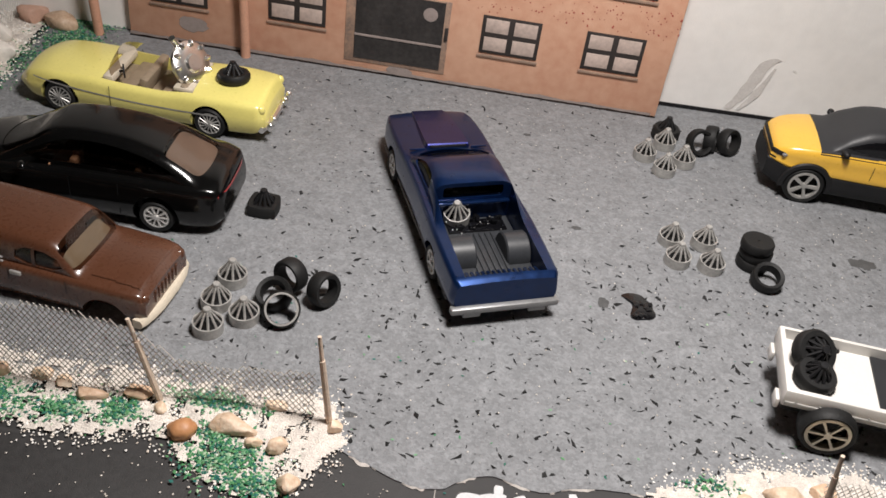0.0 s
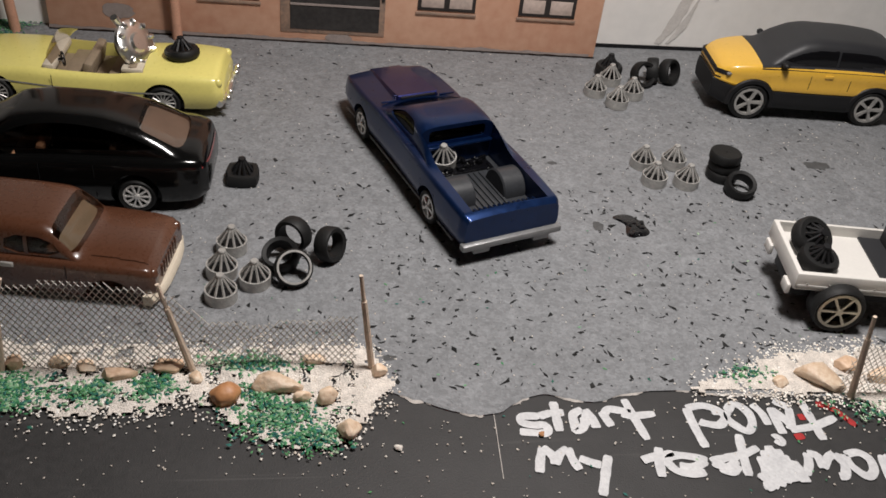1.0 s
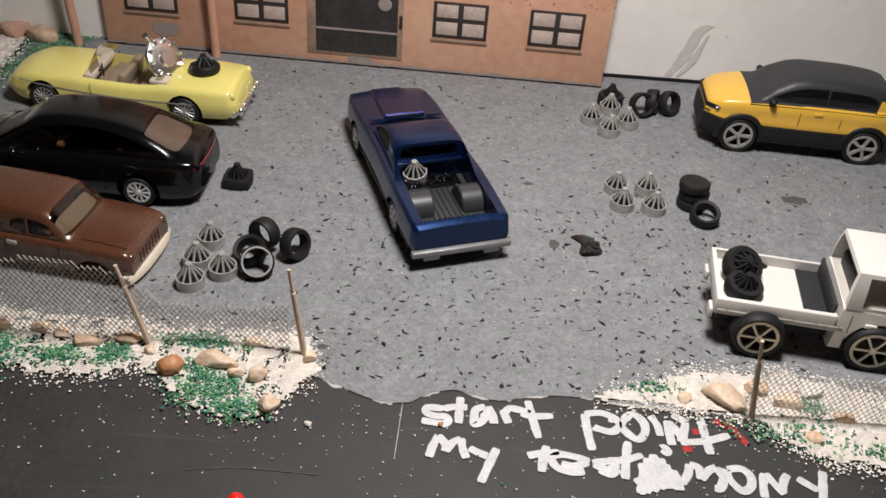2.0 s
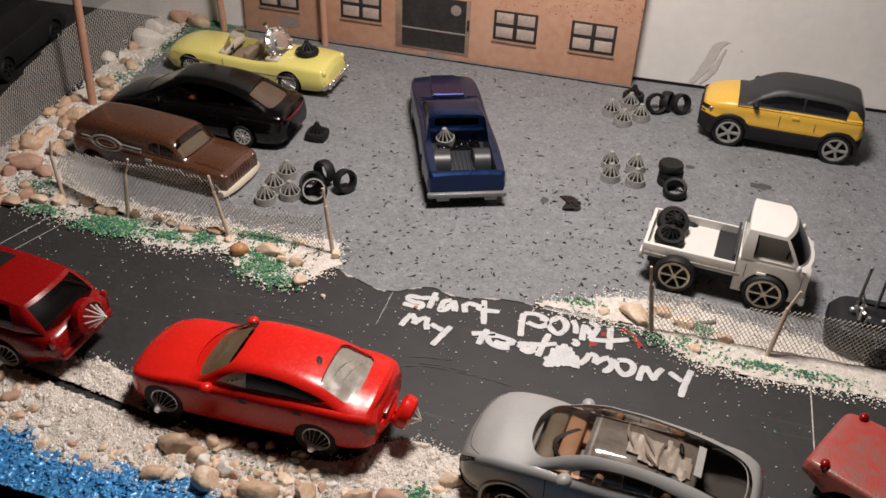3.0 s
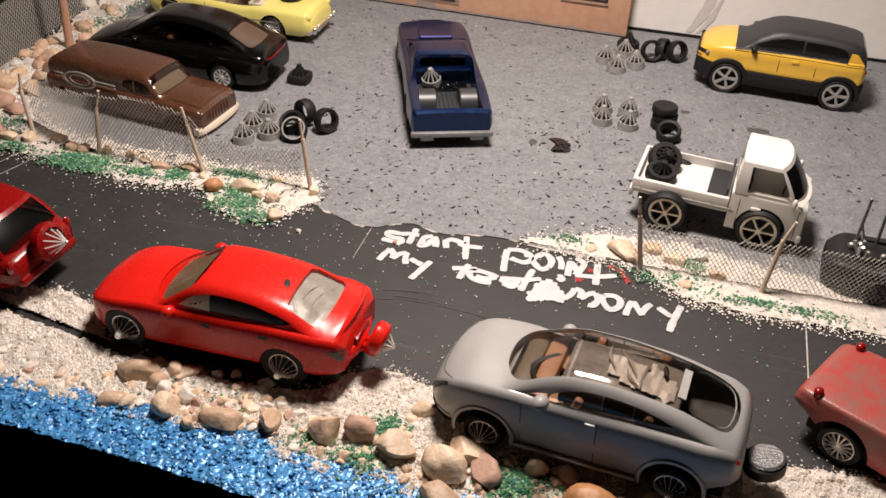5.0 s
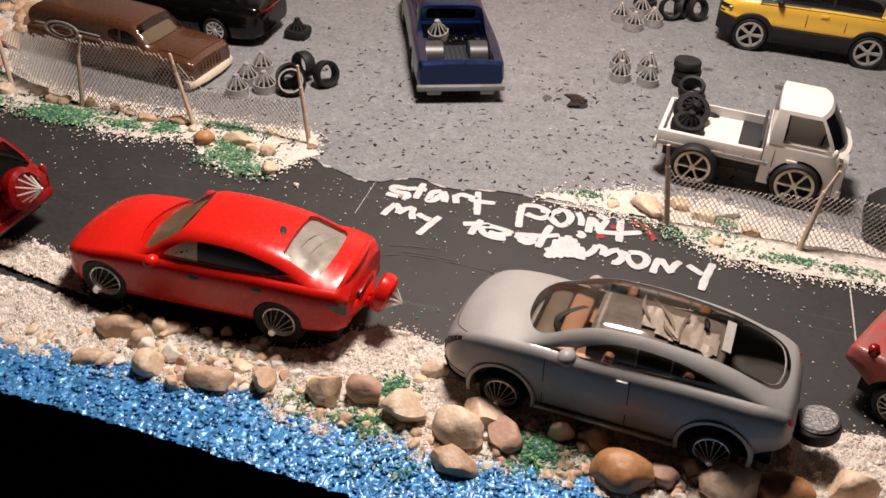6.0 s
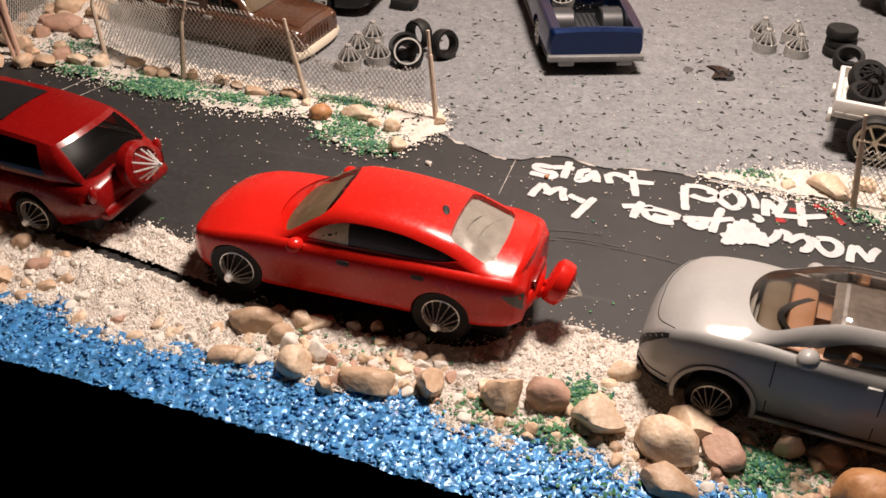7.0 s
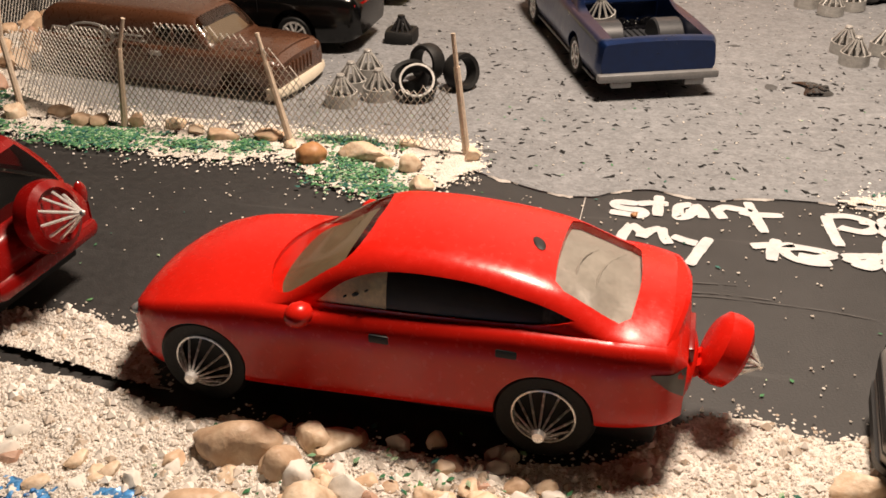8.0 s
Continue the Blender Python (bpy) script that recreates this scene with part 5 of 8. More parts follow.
def skin_z(loft, x, y):
    """Height of the skin over the point x, y."""
    half = loft.half(x)[5:]
    for (ya, za), (yb, zb) in zip(half, half[1:]):
        if yb <= y <= ya:
            return za + (zb - za) * (ya - y) / max(1e-6, ya - yb)
    return half[0][1]


def nose_band(parent, loft, name, material, z0, z1, x0, off, label=""):
    """A band round the nose between two heights, standing proud by off."""
    def reach(x, z):
        half = loft.half(x)[1:8]
        for (ya, za), (yb, zb) in zip(half, half[1:]):
            if za <= z <= zb:
                return ya + (yb - ya) * (z - za) / max(1e-6, zb - za)
        return half[0][0] if z < half[0][1] else half[-1][0]
    xs = [x0 + (loft.x1 - x0) * k / 12 for k in range(13)]
    path = [(x, None, 1) for x in xs] + [(loft.x1 + off, f, 1) for f in (0.9, 0.5, 0.0, -0.5, -0.9)] + [(x, None, -1) for x in reversed(xs)]
    bm = bmesh.new()
    prev = None
    for x, f, s in path:
        row = []
        for z, d in ((z1, -0.3), (z1, off), (z0, off), (z0, -0.3)):
            if f is None:
                row.append(bm.verts.new((x + 0.5 * d, s * (reach(x, z) + d), z)))
            else:
                row.append(bm.verts.new((loft.x1 + d, f * reach(loft.x1, z), z)))
        if prev:
            for j in range(4):
                bm.faces.new((prev[j], row[j], row[(j + 1) % 4], prev[(j + 1) % 4]))
        prev = row
    part(name, bm, material, parent, label)


def silver_suv():
    ob = thing("toy_suv", at_mm(102.5, -83.2, 1.0, 171.7, 0, 2.4), "silver-grey toy coupe suv with glass roof and tan seats", "toy car", "toy cars")
    wh = [(22.4, 5.0), (-21.8, 5.2)]
    w = curve_of([(-35.5, 10.0), (-33.5, 12.6), (-26, 14.2), (-5, 13.9), (12, 13.9), (22, 14.3), (30, 13.6), (34.5, 11.8), (37.4, 8.2)])
    zb = curve_of([(-35.5, 8.6), (-31, 7.0), (-26, 4.4), (-20, 3.6), (22, 3.4), (32, 3.4), (37.4, 5.2)])
    sh = curve_of([(-35.5, 14.6), (-33.6, 17.4), (-29, 18.8), (-18, 19.3), (0, 18.9), (12, 18.9), (18, 19.2), (26, 18.9), (32, 17.4), (35.6, 14.4), (37.4, 11.2)])
    top = curve_of([(-35.5, 16.0), (-34, 18.8), (-31.5, 20.0), (-26, 22.2), (-20, 23.9), (-12, 25.3), (-4, 26.1), (3, 26.0), (8, 24.8), (15, 22.0), (20.5, 20.6), (27, 20.2), (32, 18.7), (35.6, 15.8), (37.4, 12.2)])
    loft = Loft(-35.5, 37.4, w, zb, sh, top, 2.8, (5.6, 2.3), 5.0, inset=0.2)
    side = rounded([(8.6, 20.0), (5.4, 22.0), (1.0, 23.4), (-4, 23.8), (-11, 23.3), (-16, 22.3), (-20.6, 20.8), (-15, 20.3), (-3, 20.0), (4, 19.8)], 2, hold=(6,))
    roof = rounded(mirrored([(20.3, 0), (19.8, 5.0), (16.8, 9.6), (11, 9.2), (5, 8.6), (-8, 8.3), (-20, 8.0), (-28, 8.3), (-31.4, 7.0), (-32.6, 3.0), (-32.8, 0)]), 2)
    loft_car(ob, loft, M_silver, wh, 6.9, side, (roof,), (-33.0, 19.0, 15.0), 17.8, 14.2, 1.1)
    pane_of(ob, loft, "windshield", M_glass_dusk, roof, "z", -34, 22, (4.9, 22), 0.15)
    pane_of(ob, loft, "glass_roof", M_glass_roof, roof, "z", -34, 22, (-19.9, 4.6), 0.15, "panoramic glass roof")
    pane_of(ob, loft, "rear_window", M_glass_dark, roof, "z", -34, 22, (-34, -20.2), 0.15)
    pane_of(ob, loft, "side_window", M_glass_brown, side, "y", -21, 10, (-4.0, 10))
    pane_of(ob, loft, "side_window", M_glass_dark, side, "y", -21, 10, (-11.0, -4.3))
    pane_of(ob, loft, "side_window", M_glass_dark, side, "y", -21, 10, (-22.0, -11.3))
    # thin bright frame round the rear glass
    bm = bmesh.new()
    line = [(x, y) for x, y in rounded(mirrored([(-21, 7.2), (-27.6, 7.4), (-30.6, 6.2), (-31.6, 2.6), (-31.7, 0)]), 2) if x < -22]
    for a, b in zip(line, line[1:]):
        if math.hypot(a[0] - b[0], a[1] - b[1]) < 4:
            rod(bm, (*a, loft.top(a[0]) - 0.012 * a[1] ** 2 - 0.2), (*b, loft.top(b[0]) - 0.012 * b[1] ** 2 - 0.2), 0.22, n=5)
    part("rear_window_frame", bm, M_alloy, ob)
    bm = bmesh.new()
    rows = []
    for k in range(9):
        y = -4.8 + 9.6 * k / 8
        rows.append([bm.verts.new((x, y, loft.top(x) - 0.014 * y * y + dz)) for x, dz in ((-19.2, -0.1), (-19.2, 0.4), (-21.0, 0.4), (-21.0, -0.1))])
    for a, b in zip(rows, rows[1:]):
        for j in range(4):
            bm.faces.new((a[j], b[j], b[(j + 1) % 4], a[(j + 1) % 4]))
    part("rear_spoiler_bar", bm, M_greyint, ob)
    under(ob, -33, 33, 10.5, 2.8, 9)
    put_wheels(ob, wh, 12.0, 5.1, 4.0, "spike", M_spokes)
    seats(ob, M_tan, (2.4, -13.5), 6.2, 15.4, 4.6, 4.0)
    bm = bmesh.new()
    box(bm, 8.5, 13.2, -11, 11, 15.4, 19.0, 1.0)
    part("dashboard", bm, M_tan, ob, "tan dashboard")
    bm = bmesh.new()
    box(bm, 13.3, 18.2, -11, 11, 15.4, 18.6, 1.0)
    part("dashboard_top", bm, M_dash, ob, "dull brown shelf under the windscreen")
    bm = bmesh.new()
    prev = None
    for k in range(9):
        y = 8.6 - 13 * k / 8
        x = 9.2 + 4.6 * math.sin(math.pi * k / 8)
        row = [bm.verts.new((x, y, 19.1)), bm.verts.new((x + 1.2, y, 19.3)), bm.verts.new((x + 1.2, y, 18.8)), bm.verts.new((x, y, 18.8))]
        if prev:
            for j in range(4):
                bm.faces.new((prev[j], row[j], row[(j + 1) % 4], prev[(j + 1) % 4]))
        prev = row
    part("dashboard_cowl", bm, M_cladding, ob, "dark curved instrument cowl")
    # folds of the lining pressed against the glass
    bm = bmesh.new()
    for (xa, ya), (xb, yb), bow in (((-2.2, -6.0), (-4.6, 1.8), 0.8), ((-4.0, -5.2), (-9.6, 2.2), -0.9), ((-11.6, -3.6), (-11.0, 5.6), 0.6), ((-7.2, 1.0), (-10.6, 5.2), 0.5)):
        prev = None
        for k in range(9):
            t = k / 8
            x, y = xa + (xb - xa) * t + bow * math.sin(math.pi * t), ya + (yb - ya) * t
            z = skin_z(loft, x, abs(y)) - 0.95
            r = 0.12 + 0.3 * math.sin(math.pi * t)
            row = [bm.verts.new((x - r, y, z - 0.5)), bm.verts.new((x, y, z)), bm.verts.new((x + r, y, z - 0.5))]
            if prev:
                for j in range(2):
                    bm.faces.new((prev[j], row[j], row[j + 1], prev[j + 1]))
            prev = row
    part("lining_fold", bm, M_headliner, ob, "pale folds in the lining", smooth=80)
    bm = loft.patch(2.4, lambda x, y, z: -20.6 < x < 6.5 and abs(y) < 9.4, -21, 7)
    for v in bm.verts:
        v.co.z += 0.3 * noise2(v.co.x, v.co.y, 5, 4) - 0.3
    part("roof_lining", bm, M_lining, ob, "smoky brown lining under the glass roof", smooth=80)
    bm = loft.patch(1.6, lambda x, y, z: -18.6 < x < -3 and abs(y - 0.8 + 0.12 * (x + 10)) < 4.4 + 2.6 * noise2(x, 0, 3.1, 3) + 1.2 * noise2(x, y, 1.6, 6) - 0.03 * (x + 10) ** 2, -20, -2)
    for v in bm.verts:
        v.co.z += 0.75 * noise2(v.co.x, v.co.y, 2.4, 2) + 0.5 * abs(noise2(v.co.x + v.co.y, v.co.y, 2.2, 5)) - 0.5
    part("headliner", bm, M_headliner, ob, "crumpled pale grey lining under the glass roof", smooth=30)
    bm = bmesh.new()
    blob(bm, ell(-15.4, -2.6, skin_z(loft, -15.4, 2.6) - 1.0, 0.6, 1.9, 0.35, 15))
    part("lining_hole", bm, M_cladding, ob)
    for s in (1, -1):
        bm = bmesh.new()
        x, y, z = (8.8, 14.8, 20.9) if s > 0 else (9.8, 13.4, 18.9)
        blob(bm, ell(x, s * y, z, 1.9, 2.3, 1.75, s * -14))
        box(bm, x - 0.8, x + 0.8, min(s * (y - 2.6), s * y), max(s * (y - 2.6), s * y), z - 1.6, z - 0.6, 0.3)
        part("mirror", bm, M_silver, ob)
    seams(ob, 13.86, (-4.0, 13.5), 6.0, 18.0)
    handles(ob, M_silver, [(-2.4, 13.75, 17.0)], 1.2, 0.5)
    # headlights: dark slots with bright cells, and the black lip below the nose
    for s in (1, -1):
        bm = bmesh.new()
        prev = None
        for k in range(9):
            x = 36.9 - 5.2 * k / 8
            half = loft.half(x, -0.12)
            q = k / 8
            lo = (half[7][0] * q + half[6][0] * (1 - q), half[7][1] * q + half[6][1] * (1 - q) + 0.3)
            hi = half[8]
            row = [bm.verts.new((x + 0.1, s * lo[0], lo[1])), bm.verts.new((x + 0.1, s * (lo[0] + hi[0]) / 2 + s * 0.12, (lo[1] + hi[1]) / 2 + 0.12)), bm.verts.new((x + 0.1, s * hi[0], hi[1]))]
            if prev:
                for j in range(2):
                    bm.faces.new((prev[j], row[j], row[j + 1], prev[j + 1]))
            prev = row
        lamp_part = part("headlight", bm, M_cladding, ob, "dark slim headlight")
        for k in range(4):
            bm = bmesh.new()
            x = 36.2 - 1.1 * k
            half = loft.half(x, -0.15)
            y, z = (half[7][0] + half[8][0]) / 2, (half[7][1] + half[8][1]) / 2
            lo, hi = half[7], half[8]
            rod(bm, (x - 0.3, s * (y + (lo[0] - y) * 0.45 + 0.1), z + (lo[1] - z) * 0.45), (x + 0.3, s * (y + (hi[0] - y) * 0.5 + 0.1), z + (hi[1] - z) * 0.5), 0.15, n=6)
            part("light_cell", bm, M_worn, lamp_part)
    nose_band(ob, loft, "grille", M_cladding, 8.4, 10.6, 37.38, 0.12, "dark slim grille")
    nose_band(ob, loft, "bumper_seam", M_cladding, 7.2, 7.55, 31.0, 0.08)
    nose_band(ob, loft, "front_lip", M_cladding, 3.9, 5.7, 30.5, 0.45, "black lower bumper lip")
    # shut line of the bonnet, just behind the nose
    bm = bmesh.new()
    prev = None
    for k in range(33):
        y = -11.4 + 22.8 * k / 32
        x = 35.4 - 0.0002 * abs(y) ** 4.1
        p = (x, y, skin_z(loft, x, abs(y)) + 0.02)
        if prev:
            rod(bm, prev, p, 0.08, n=5)
        prev = p
    part("bonnet_shut_line", bm, M_cladding, ob)
    lights(ob, M_lens_red, "tail_light", -34.0, 9.4, 15.4, 0.6, 2.2, 0.5, 20)
    for x, z in wh:
        for s in (1, -1):
            bm = bmesh.new()
            prev = None
            for k in range(19):
                a = radians(-14 + 208 * k / 18)
                row = [bm.verts.new((x + r * math.cos(a), s * y, z + 1.1 + r * math.sin(a))) for r, y in ((6.8, 13.2), (6.85, 14.45), (7.6, 14.45), (7.8, 13.9))]
                if prev:
                    for j in range(3):
                        bm.faces.new((prev[j], row[j], row[j + 1], prev[j + 1]))
                prev = row
            part("wheel_arch_trim", bm, M_silver, ob)
    for s in (1, -1):
        bm = bmesh.new()
        box(bm, -14, 15, s * 13.5 - 0.5, s * 13.5 + 0.5, 3.8, 4.8, 0.3)
        part("sill_trim", bm, M_alloy, ob)
    spare_kit(ob, M_cladding, M_chrome, -40.4, 6.6, -80, 4.9, arm=True, spikes=False)
    bm = bmesh.new()
    lathe(bm, [(0.01, 0.5), (3.7, 0.5), (4.2, 0.0)], 24, axis="z", m=Matrix.Translation((-40.4, 0, 8.6)) @ Matrix.Rotation(radians(8), 4, "Y"))
    part("spare_disc", bm, M_worn, ob, "worn metal disc on the spare wheel")


def maroon_suv():
    ob = thing("toy_suv", at_mm(-90.6, -63.6, 0.2, 174), "glossy dark red toy suv with dark sunroof and spare wheel", "toy car", "toy cars")
    wh = [(23, 5.4), (-21, 5.4)]
    w = curve_of([(-39, 11), (-37, 13), (-28, 14.2), (0, 14.2), (24, 14.0), (33, 12.8), (37, 10.4), (39, 8)])
    zb = curve_of([(-39, 8), (-34, 6.4), (-28, 4.0), (-20, 2.8), (24, 2.8), (34, 3.2), (39, 5.4)])
    zt = curve_of([(-39, 12.5), (-38.2, 15.4), (-34, 16.8), (-10, 16.4), (14, 16.0), (20, 15.4), (31, 13.2), (37, 11), (39, 8)])
    part("body", arches(shell(78, w, zb, zt, 3.2, 0.9), wh, 14.2, 6.5), M_maroon, ob)
    glasshouse(ob, M_maroon, lambda x: zt(x) - 1.0, curve_of([(-30, 22.6), (-15, 24.2), (4, 24.0)]), curve_of([(-36, 11.2), (-24, 12.8), (15, 12.8)]), curve_of([(-30, 9.8), (5, 10.4)]),
               (19, 6.0), (-37.0, -29.0), [(14.0, 4.0, "s"), (-26.5, -23.5, "p"), (-34.8, -27.5, "p")],
               glass=M_glass_dull, side_glass=M_glass_dark, bulge=0.8)
    under(ob, -35, 35, 10.5, 2.6, 9)
    bm = bmesh.new()
    box(bm, -34, 12, -10, 10, 14, 17, 1)
    part("interior", bm, M_cladding, ob)
    put_wheels(ob, wh, 11.9, 5.3, 4.2, "spike", M_spokes)
    bm = bmesh.new()
    x0, x1 = -12.5, 1.5
    rows = [[bm.verts.new((x, y, 25.4 - 0.0085 * (y * y) - 0.0022 * (x + 7) ** 2)) for y in (-7.4, -4, 0, 4, 7.4)] for x in (x0, -8, -3, x1)]
    for a, b in zip(rows, rows[1:]):
        for j in range(4):
            bm.faces.new((a[j], b[j], b[j + 1], a[j + 1]))
    part("sunroof", bm, M_cladding, ob, "dark closed sunroof")
    mirrors(ob, M_maroon, 12, 15.4, 17.2)
    lights(ob, M_lens_red, "tail_light", -37.2, 11.6, 13.6, 0.9, 1.3, 2.4, 12)
    seams(ob, 14.15, (1.0, -13), 5.0, 15.4)
    bm = bmesh.new()
    box(bm, -40.0, -36.6, -11.5, 11.5, 7.0, 10.2, 1.3)
    part("rear_bumper", bm, M_maroon, ob)
    spare_kit(ob, M_maroon, M_maroon, -40.8, 16.0, 14, 5.6, arm=True)


def faded_red_car():
    ob = thing("toy_coupe", at_mm(187.5, -76.0, 0.2, 149), "faded chipped red toy car with wire wheels", "toy car", "toy cars")
    wh = [(23.5, 5.4), (-22, 5.4)]
    w = curve_of([(-37, 11), (-33, 13), (0, 13.6), (24, 13.6), (33, 13.2), (36, 12.6), (37, 12.0)])
    zb = curve_of([(-37, 6), (-33, 3.6), (0, 3), (22, 4.0), (30, 6.4), (34, 8.6), (37, 9.4)])
    zt = curve_of([(-37, 13), (-34, 15.4), (0, 16.4), (14, 16.3), (28, 16.0), (35, 15.4), (36.4, 14.8), (37, 13.8)])
    part("body", arches(shell(74, w, zb, zt, 1.3, 0.5), wh, 13.4, 7.0), M_faded_red, ob)
    glasshouse(ob, M_faded_red, lambda x: zt(x) - 1, lambda x: 22.5, lambda x: 12.2, lambda x: 9.6, (8, 0), (-28, -20), [(4.5, -1.5, "s"), (-22, -17, "p"), (-26, -18.5, "p")], glass=M_glass_dark)
    under(ob, -33, 33, 10, 2.6, 9)
    put_wheels(ob, wh, 11.4, 5.4, 4.2, "wire", M_spokes)
    for s in (1, -1):
        bm = bmesh.new()
        blob(bm, ell(32.4, s * 11.4, 15.9, 1.2, 1.5, 1.1, s * 10))
        box(bm, 31.4, 33.2, s * 11.4 - 1.2, s * 11.4 + 1.2, 14.6, 16.0, 0.4)
        part("marker_light", bm, M_maroon, ob, "dark red marker lamp")


def blue_pickup():
    ob = thing("toy_pickup", at_mm(24.6, 80.6, 0.45, 110), "dark metallic blue toy pickup with open bed and grey bumper", "toy car", "toy cars")
    wh = [(26.5, 5.0), (-20.5, 5.0)]
    w = curve_of([(-40.5, 14.0), (-38, 14.9), (-20, 15.2), (5, 14.6), (26, 14.9), (38, 14.3), (43, 13.2), (45, 12.4)])
    zb = curve_of([(-40.5, 4.4), (-36, 3.4), (0, 3.0), (38, 3.2), (45, 4.2)])
    sh = curve_of([(-40.5, 13.4), (-38, 14.2), (-12, 14.9), (5, 14.9), (16, 14.9), (32, 14.3), (42, 13.2), (45, 11.4)])
    top = curve_of([(-40.5, 13.9), (-38, 14.7), (-22, 15.4), (-17, 16.6), (-12, 18.8), (-7, 20.9), (-3, 21.7), (3, 21.8), (6, 21.1), (13, 18.0), (18.5, 15.9), (32, 15.1), (42, 14.0), (45, 12.0)])
    loft = Loft(-40.5, 45, w, zb, sh, top, 1.6, (6.5, 2.5), 4.5, 0.08, 1.0)
    bm = carve(loft.solid(), loft.solid(0.8, -5.6, 17.2, 10.0, 30))
    cut = bmesh.new()
    for x, z in wh:
        for s in (-1, 1):
            lathe(cut, [(6.0, s * 8.0), (6.0, s * 20)], 30, m=Matrix.Translation((x, 0, z)))
    bm = carve(bm, cut)
    cut = bmesh.new()
    box(cut, -38.2, -7.0, -11.2, 11.2, 8.2, 30, 0.0)
    bm = carve(bm, cut)
    cut = bmesh.new()
    box(cut, -9, -3, -8.8, 8.8, 15.9, 19.6, 0.9)
    bm = carve(bm, cut)
    side = rounded([(14.0, 16.0), (6.4, 19.8), (2.5, 20.4), (-2.6, 20.2), (-4.6, 16.0)], 2)
    front = rounded(mirrored([(17.8, 0), (16.8, 7), (14.6, 10.8), (6.8, 9.2), (6.0, 5), (5.8, 0)]), 2)
    for s in (1, -1):
        bm = carve(bm, prism(side, "y", s * 4.0, s * 25.0))
    bm = carve(bm, prism(front, "z", 15.6, 60.0))
    part("body", bm, M_blue, ob, smooth=32)
    pane_of(ob, loft, "windshield", M_glass_black, front, "z", 4, 20)
    pane_of(ob, loft, "side_window", M_glass_black, side, "y", -6, 16)
    bm = bmesh.new()
    box(bm, -6.6, -6.2, -9.0, 9.0, 15.6, 19.9, 0.1)
    part("rear_window", bm, M_glass_black, ob, "dark rear window in a rounded frame")
    bm = bmesh.new()
    box(bm, -8.6, -7.0, -10.9, 10.9, 14.2, 15.2, 0.5)
    part("cab_ledge", bm, M_blue, ob, "blue ledge under the rear window")
    bm = bmesh.new()
    prev = None
    for x, wd, z in ((18.8, 6.2, 16.6), (19.2, 6.4, 16.9), (22, 6.5, 16.6), (29, 6.2, 16.1), (38, 5.6, 15.2), (43, 5.0, 13.9)):
        row = [bm.verts.new((x, -wd - 0.7, z - 1.5)), bm.verts.new((x, -wd, z)), bm.verts.new((x, wd, z)), bm.verts.new((x, wd + 0.7, z - 1.5))]
        if prev:
            for j in range(3):
                bm.faces.new((prev[j], row[j], row[j + 1], prev[j + 1]))
        else:
            bm.faces.new(row)
        prev = row
    part("hood_scoop", bm, M_purple, ob, "raised hood panel with a purple sheen")
    bm = bmesh.new()
    box(bm, 18.3, 19.0, -5.6, 5.6, 15.9, 16.6, 0.1)
    part("scoop_opening", bm, M_cladding, ob)
    for s in (1, -1):
        bm = bmesh.new()
        box(bm, 18.2, 19.0, min(s * 7.2, s * 12), max(s * 7.2, s * 12), 15.5, 16.0, 0.2)
        part("cowl_strip", bm, M_blue, ob)
    under(ob, -37, 37, 10.5, 2.8, 8)
    bm = bmesh.new()
    box(bm, -38, -7.2, -11.0, 11.0, 8.1, 8.6)
    bed = part("bed_floor", bm, M_bed, ob, "dark ribbed bed floor")
    for k in range(6):
        bm = bmesh.new()
        y = -4.2 + k * 1.68
        box(bm, -31, -14.5, y - 0.45, y + 0.45, 8.5, 9.1, 0.15)
        part("rib", bm, M_bed, bed)
    for k in range(15):
        bm = bmesh.new()
        y = -10.4 + k * 1.48
        box(bm, -37.9, -32.4, y - 0.4, y + 0.4, 10.6, 11.4, 0.15, Matrix.Translation((-35, 0, 11)) @ Matrix.Rotation(radians(14), 4, "Y") @ Matrix.Translation((35, 0, -11)))
        part("rib", bm, M_blue, bed)
    for s in (1, -1):
        bm = bmesh.new()
        cy = s * 7.7
        lathe(bm, [(0.01, -3.4), (5.2, -3.4), (5.6, -3.0), (5.6, 3.0), (5.2, 3.4), (0.01, 3.4)], 30, m=Matrix.Translation((-23.0, cy, 8.6)))
        part("wheel_tub", bm, M_bed, ob, "rounded dark inner wheel tub")
    rng = random.Random(3)
    bm = bmesh.new()
    box(bm, -13.8, -8.4, -9.2, 7.8, 8.5, 9.1, 0.2)
    block = part("engine_block", bm, M_burn, ob, "lumpy black engine detail behind the cab")
    for k in range(34):
        bm = bmesh.new()
        x, y = rng.uniform(-13.5, -8.6), rng.uniform(-9, 6)
        box(bm, x, x + rng.uniform(0.6, 1.8), y, y + rng.uniform(0.6, 1.8), 8.8, 9.2 + rng.uniform(0, 1.6), 0.15)
        part("lump", bm, M_burn, block)
    for k in range(16):
        bm = bmesh.new()
        x, y = rng.uniform(-15, -8.6), rng.uniform(-9.5, 9.5)
        blob(bm, ell(x, y, 9.9 + rng.uniform(-0.6, 0.6), rng.uniform(0.15, 0.3), rng.uniform(0.12, 0.25), 0.2), 1)
        part("chrome_fleck", bm, M_chrome, block)
    bm = bmesh.new()
    box(bm, -42.0, -39.6, -14.9, 14.9, 4.6, 6.6, 0.6)
    part("rear_bumper", bm, M_bumper, ob, "grey metal rear bumper")
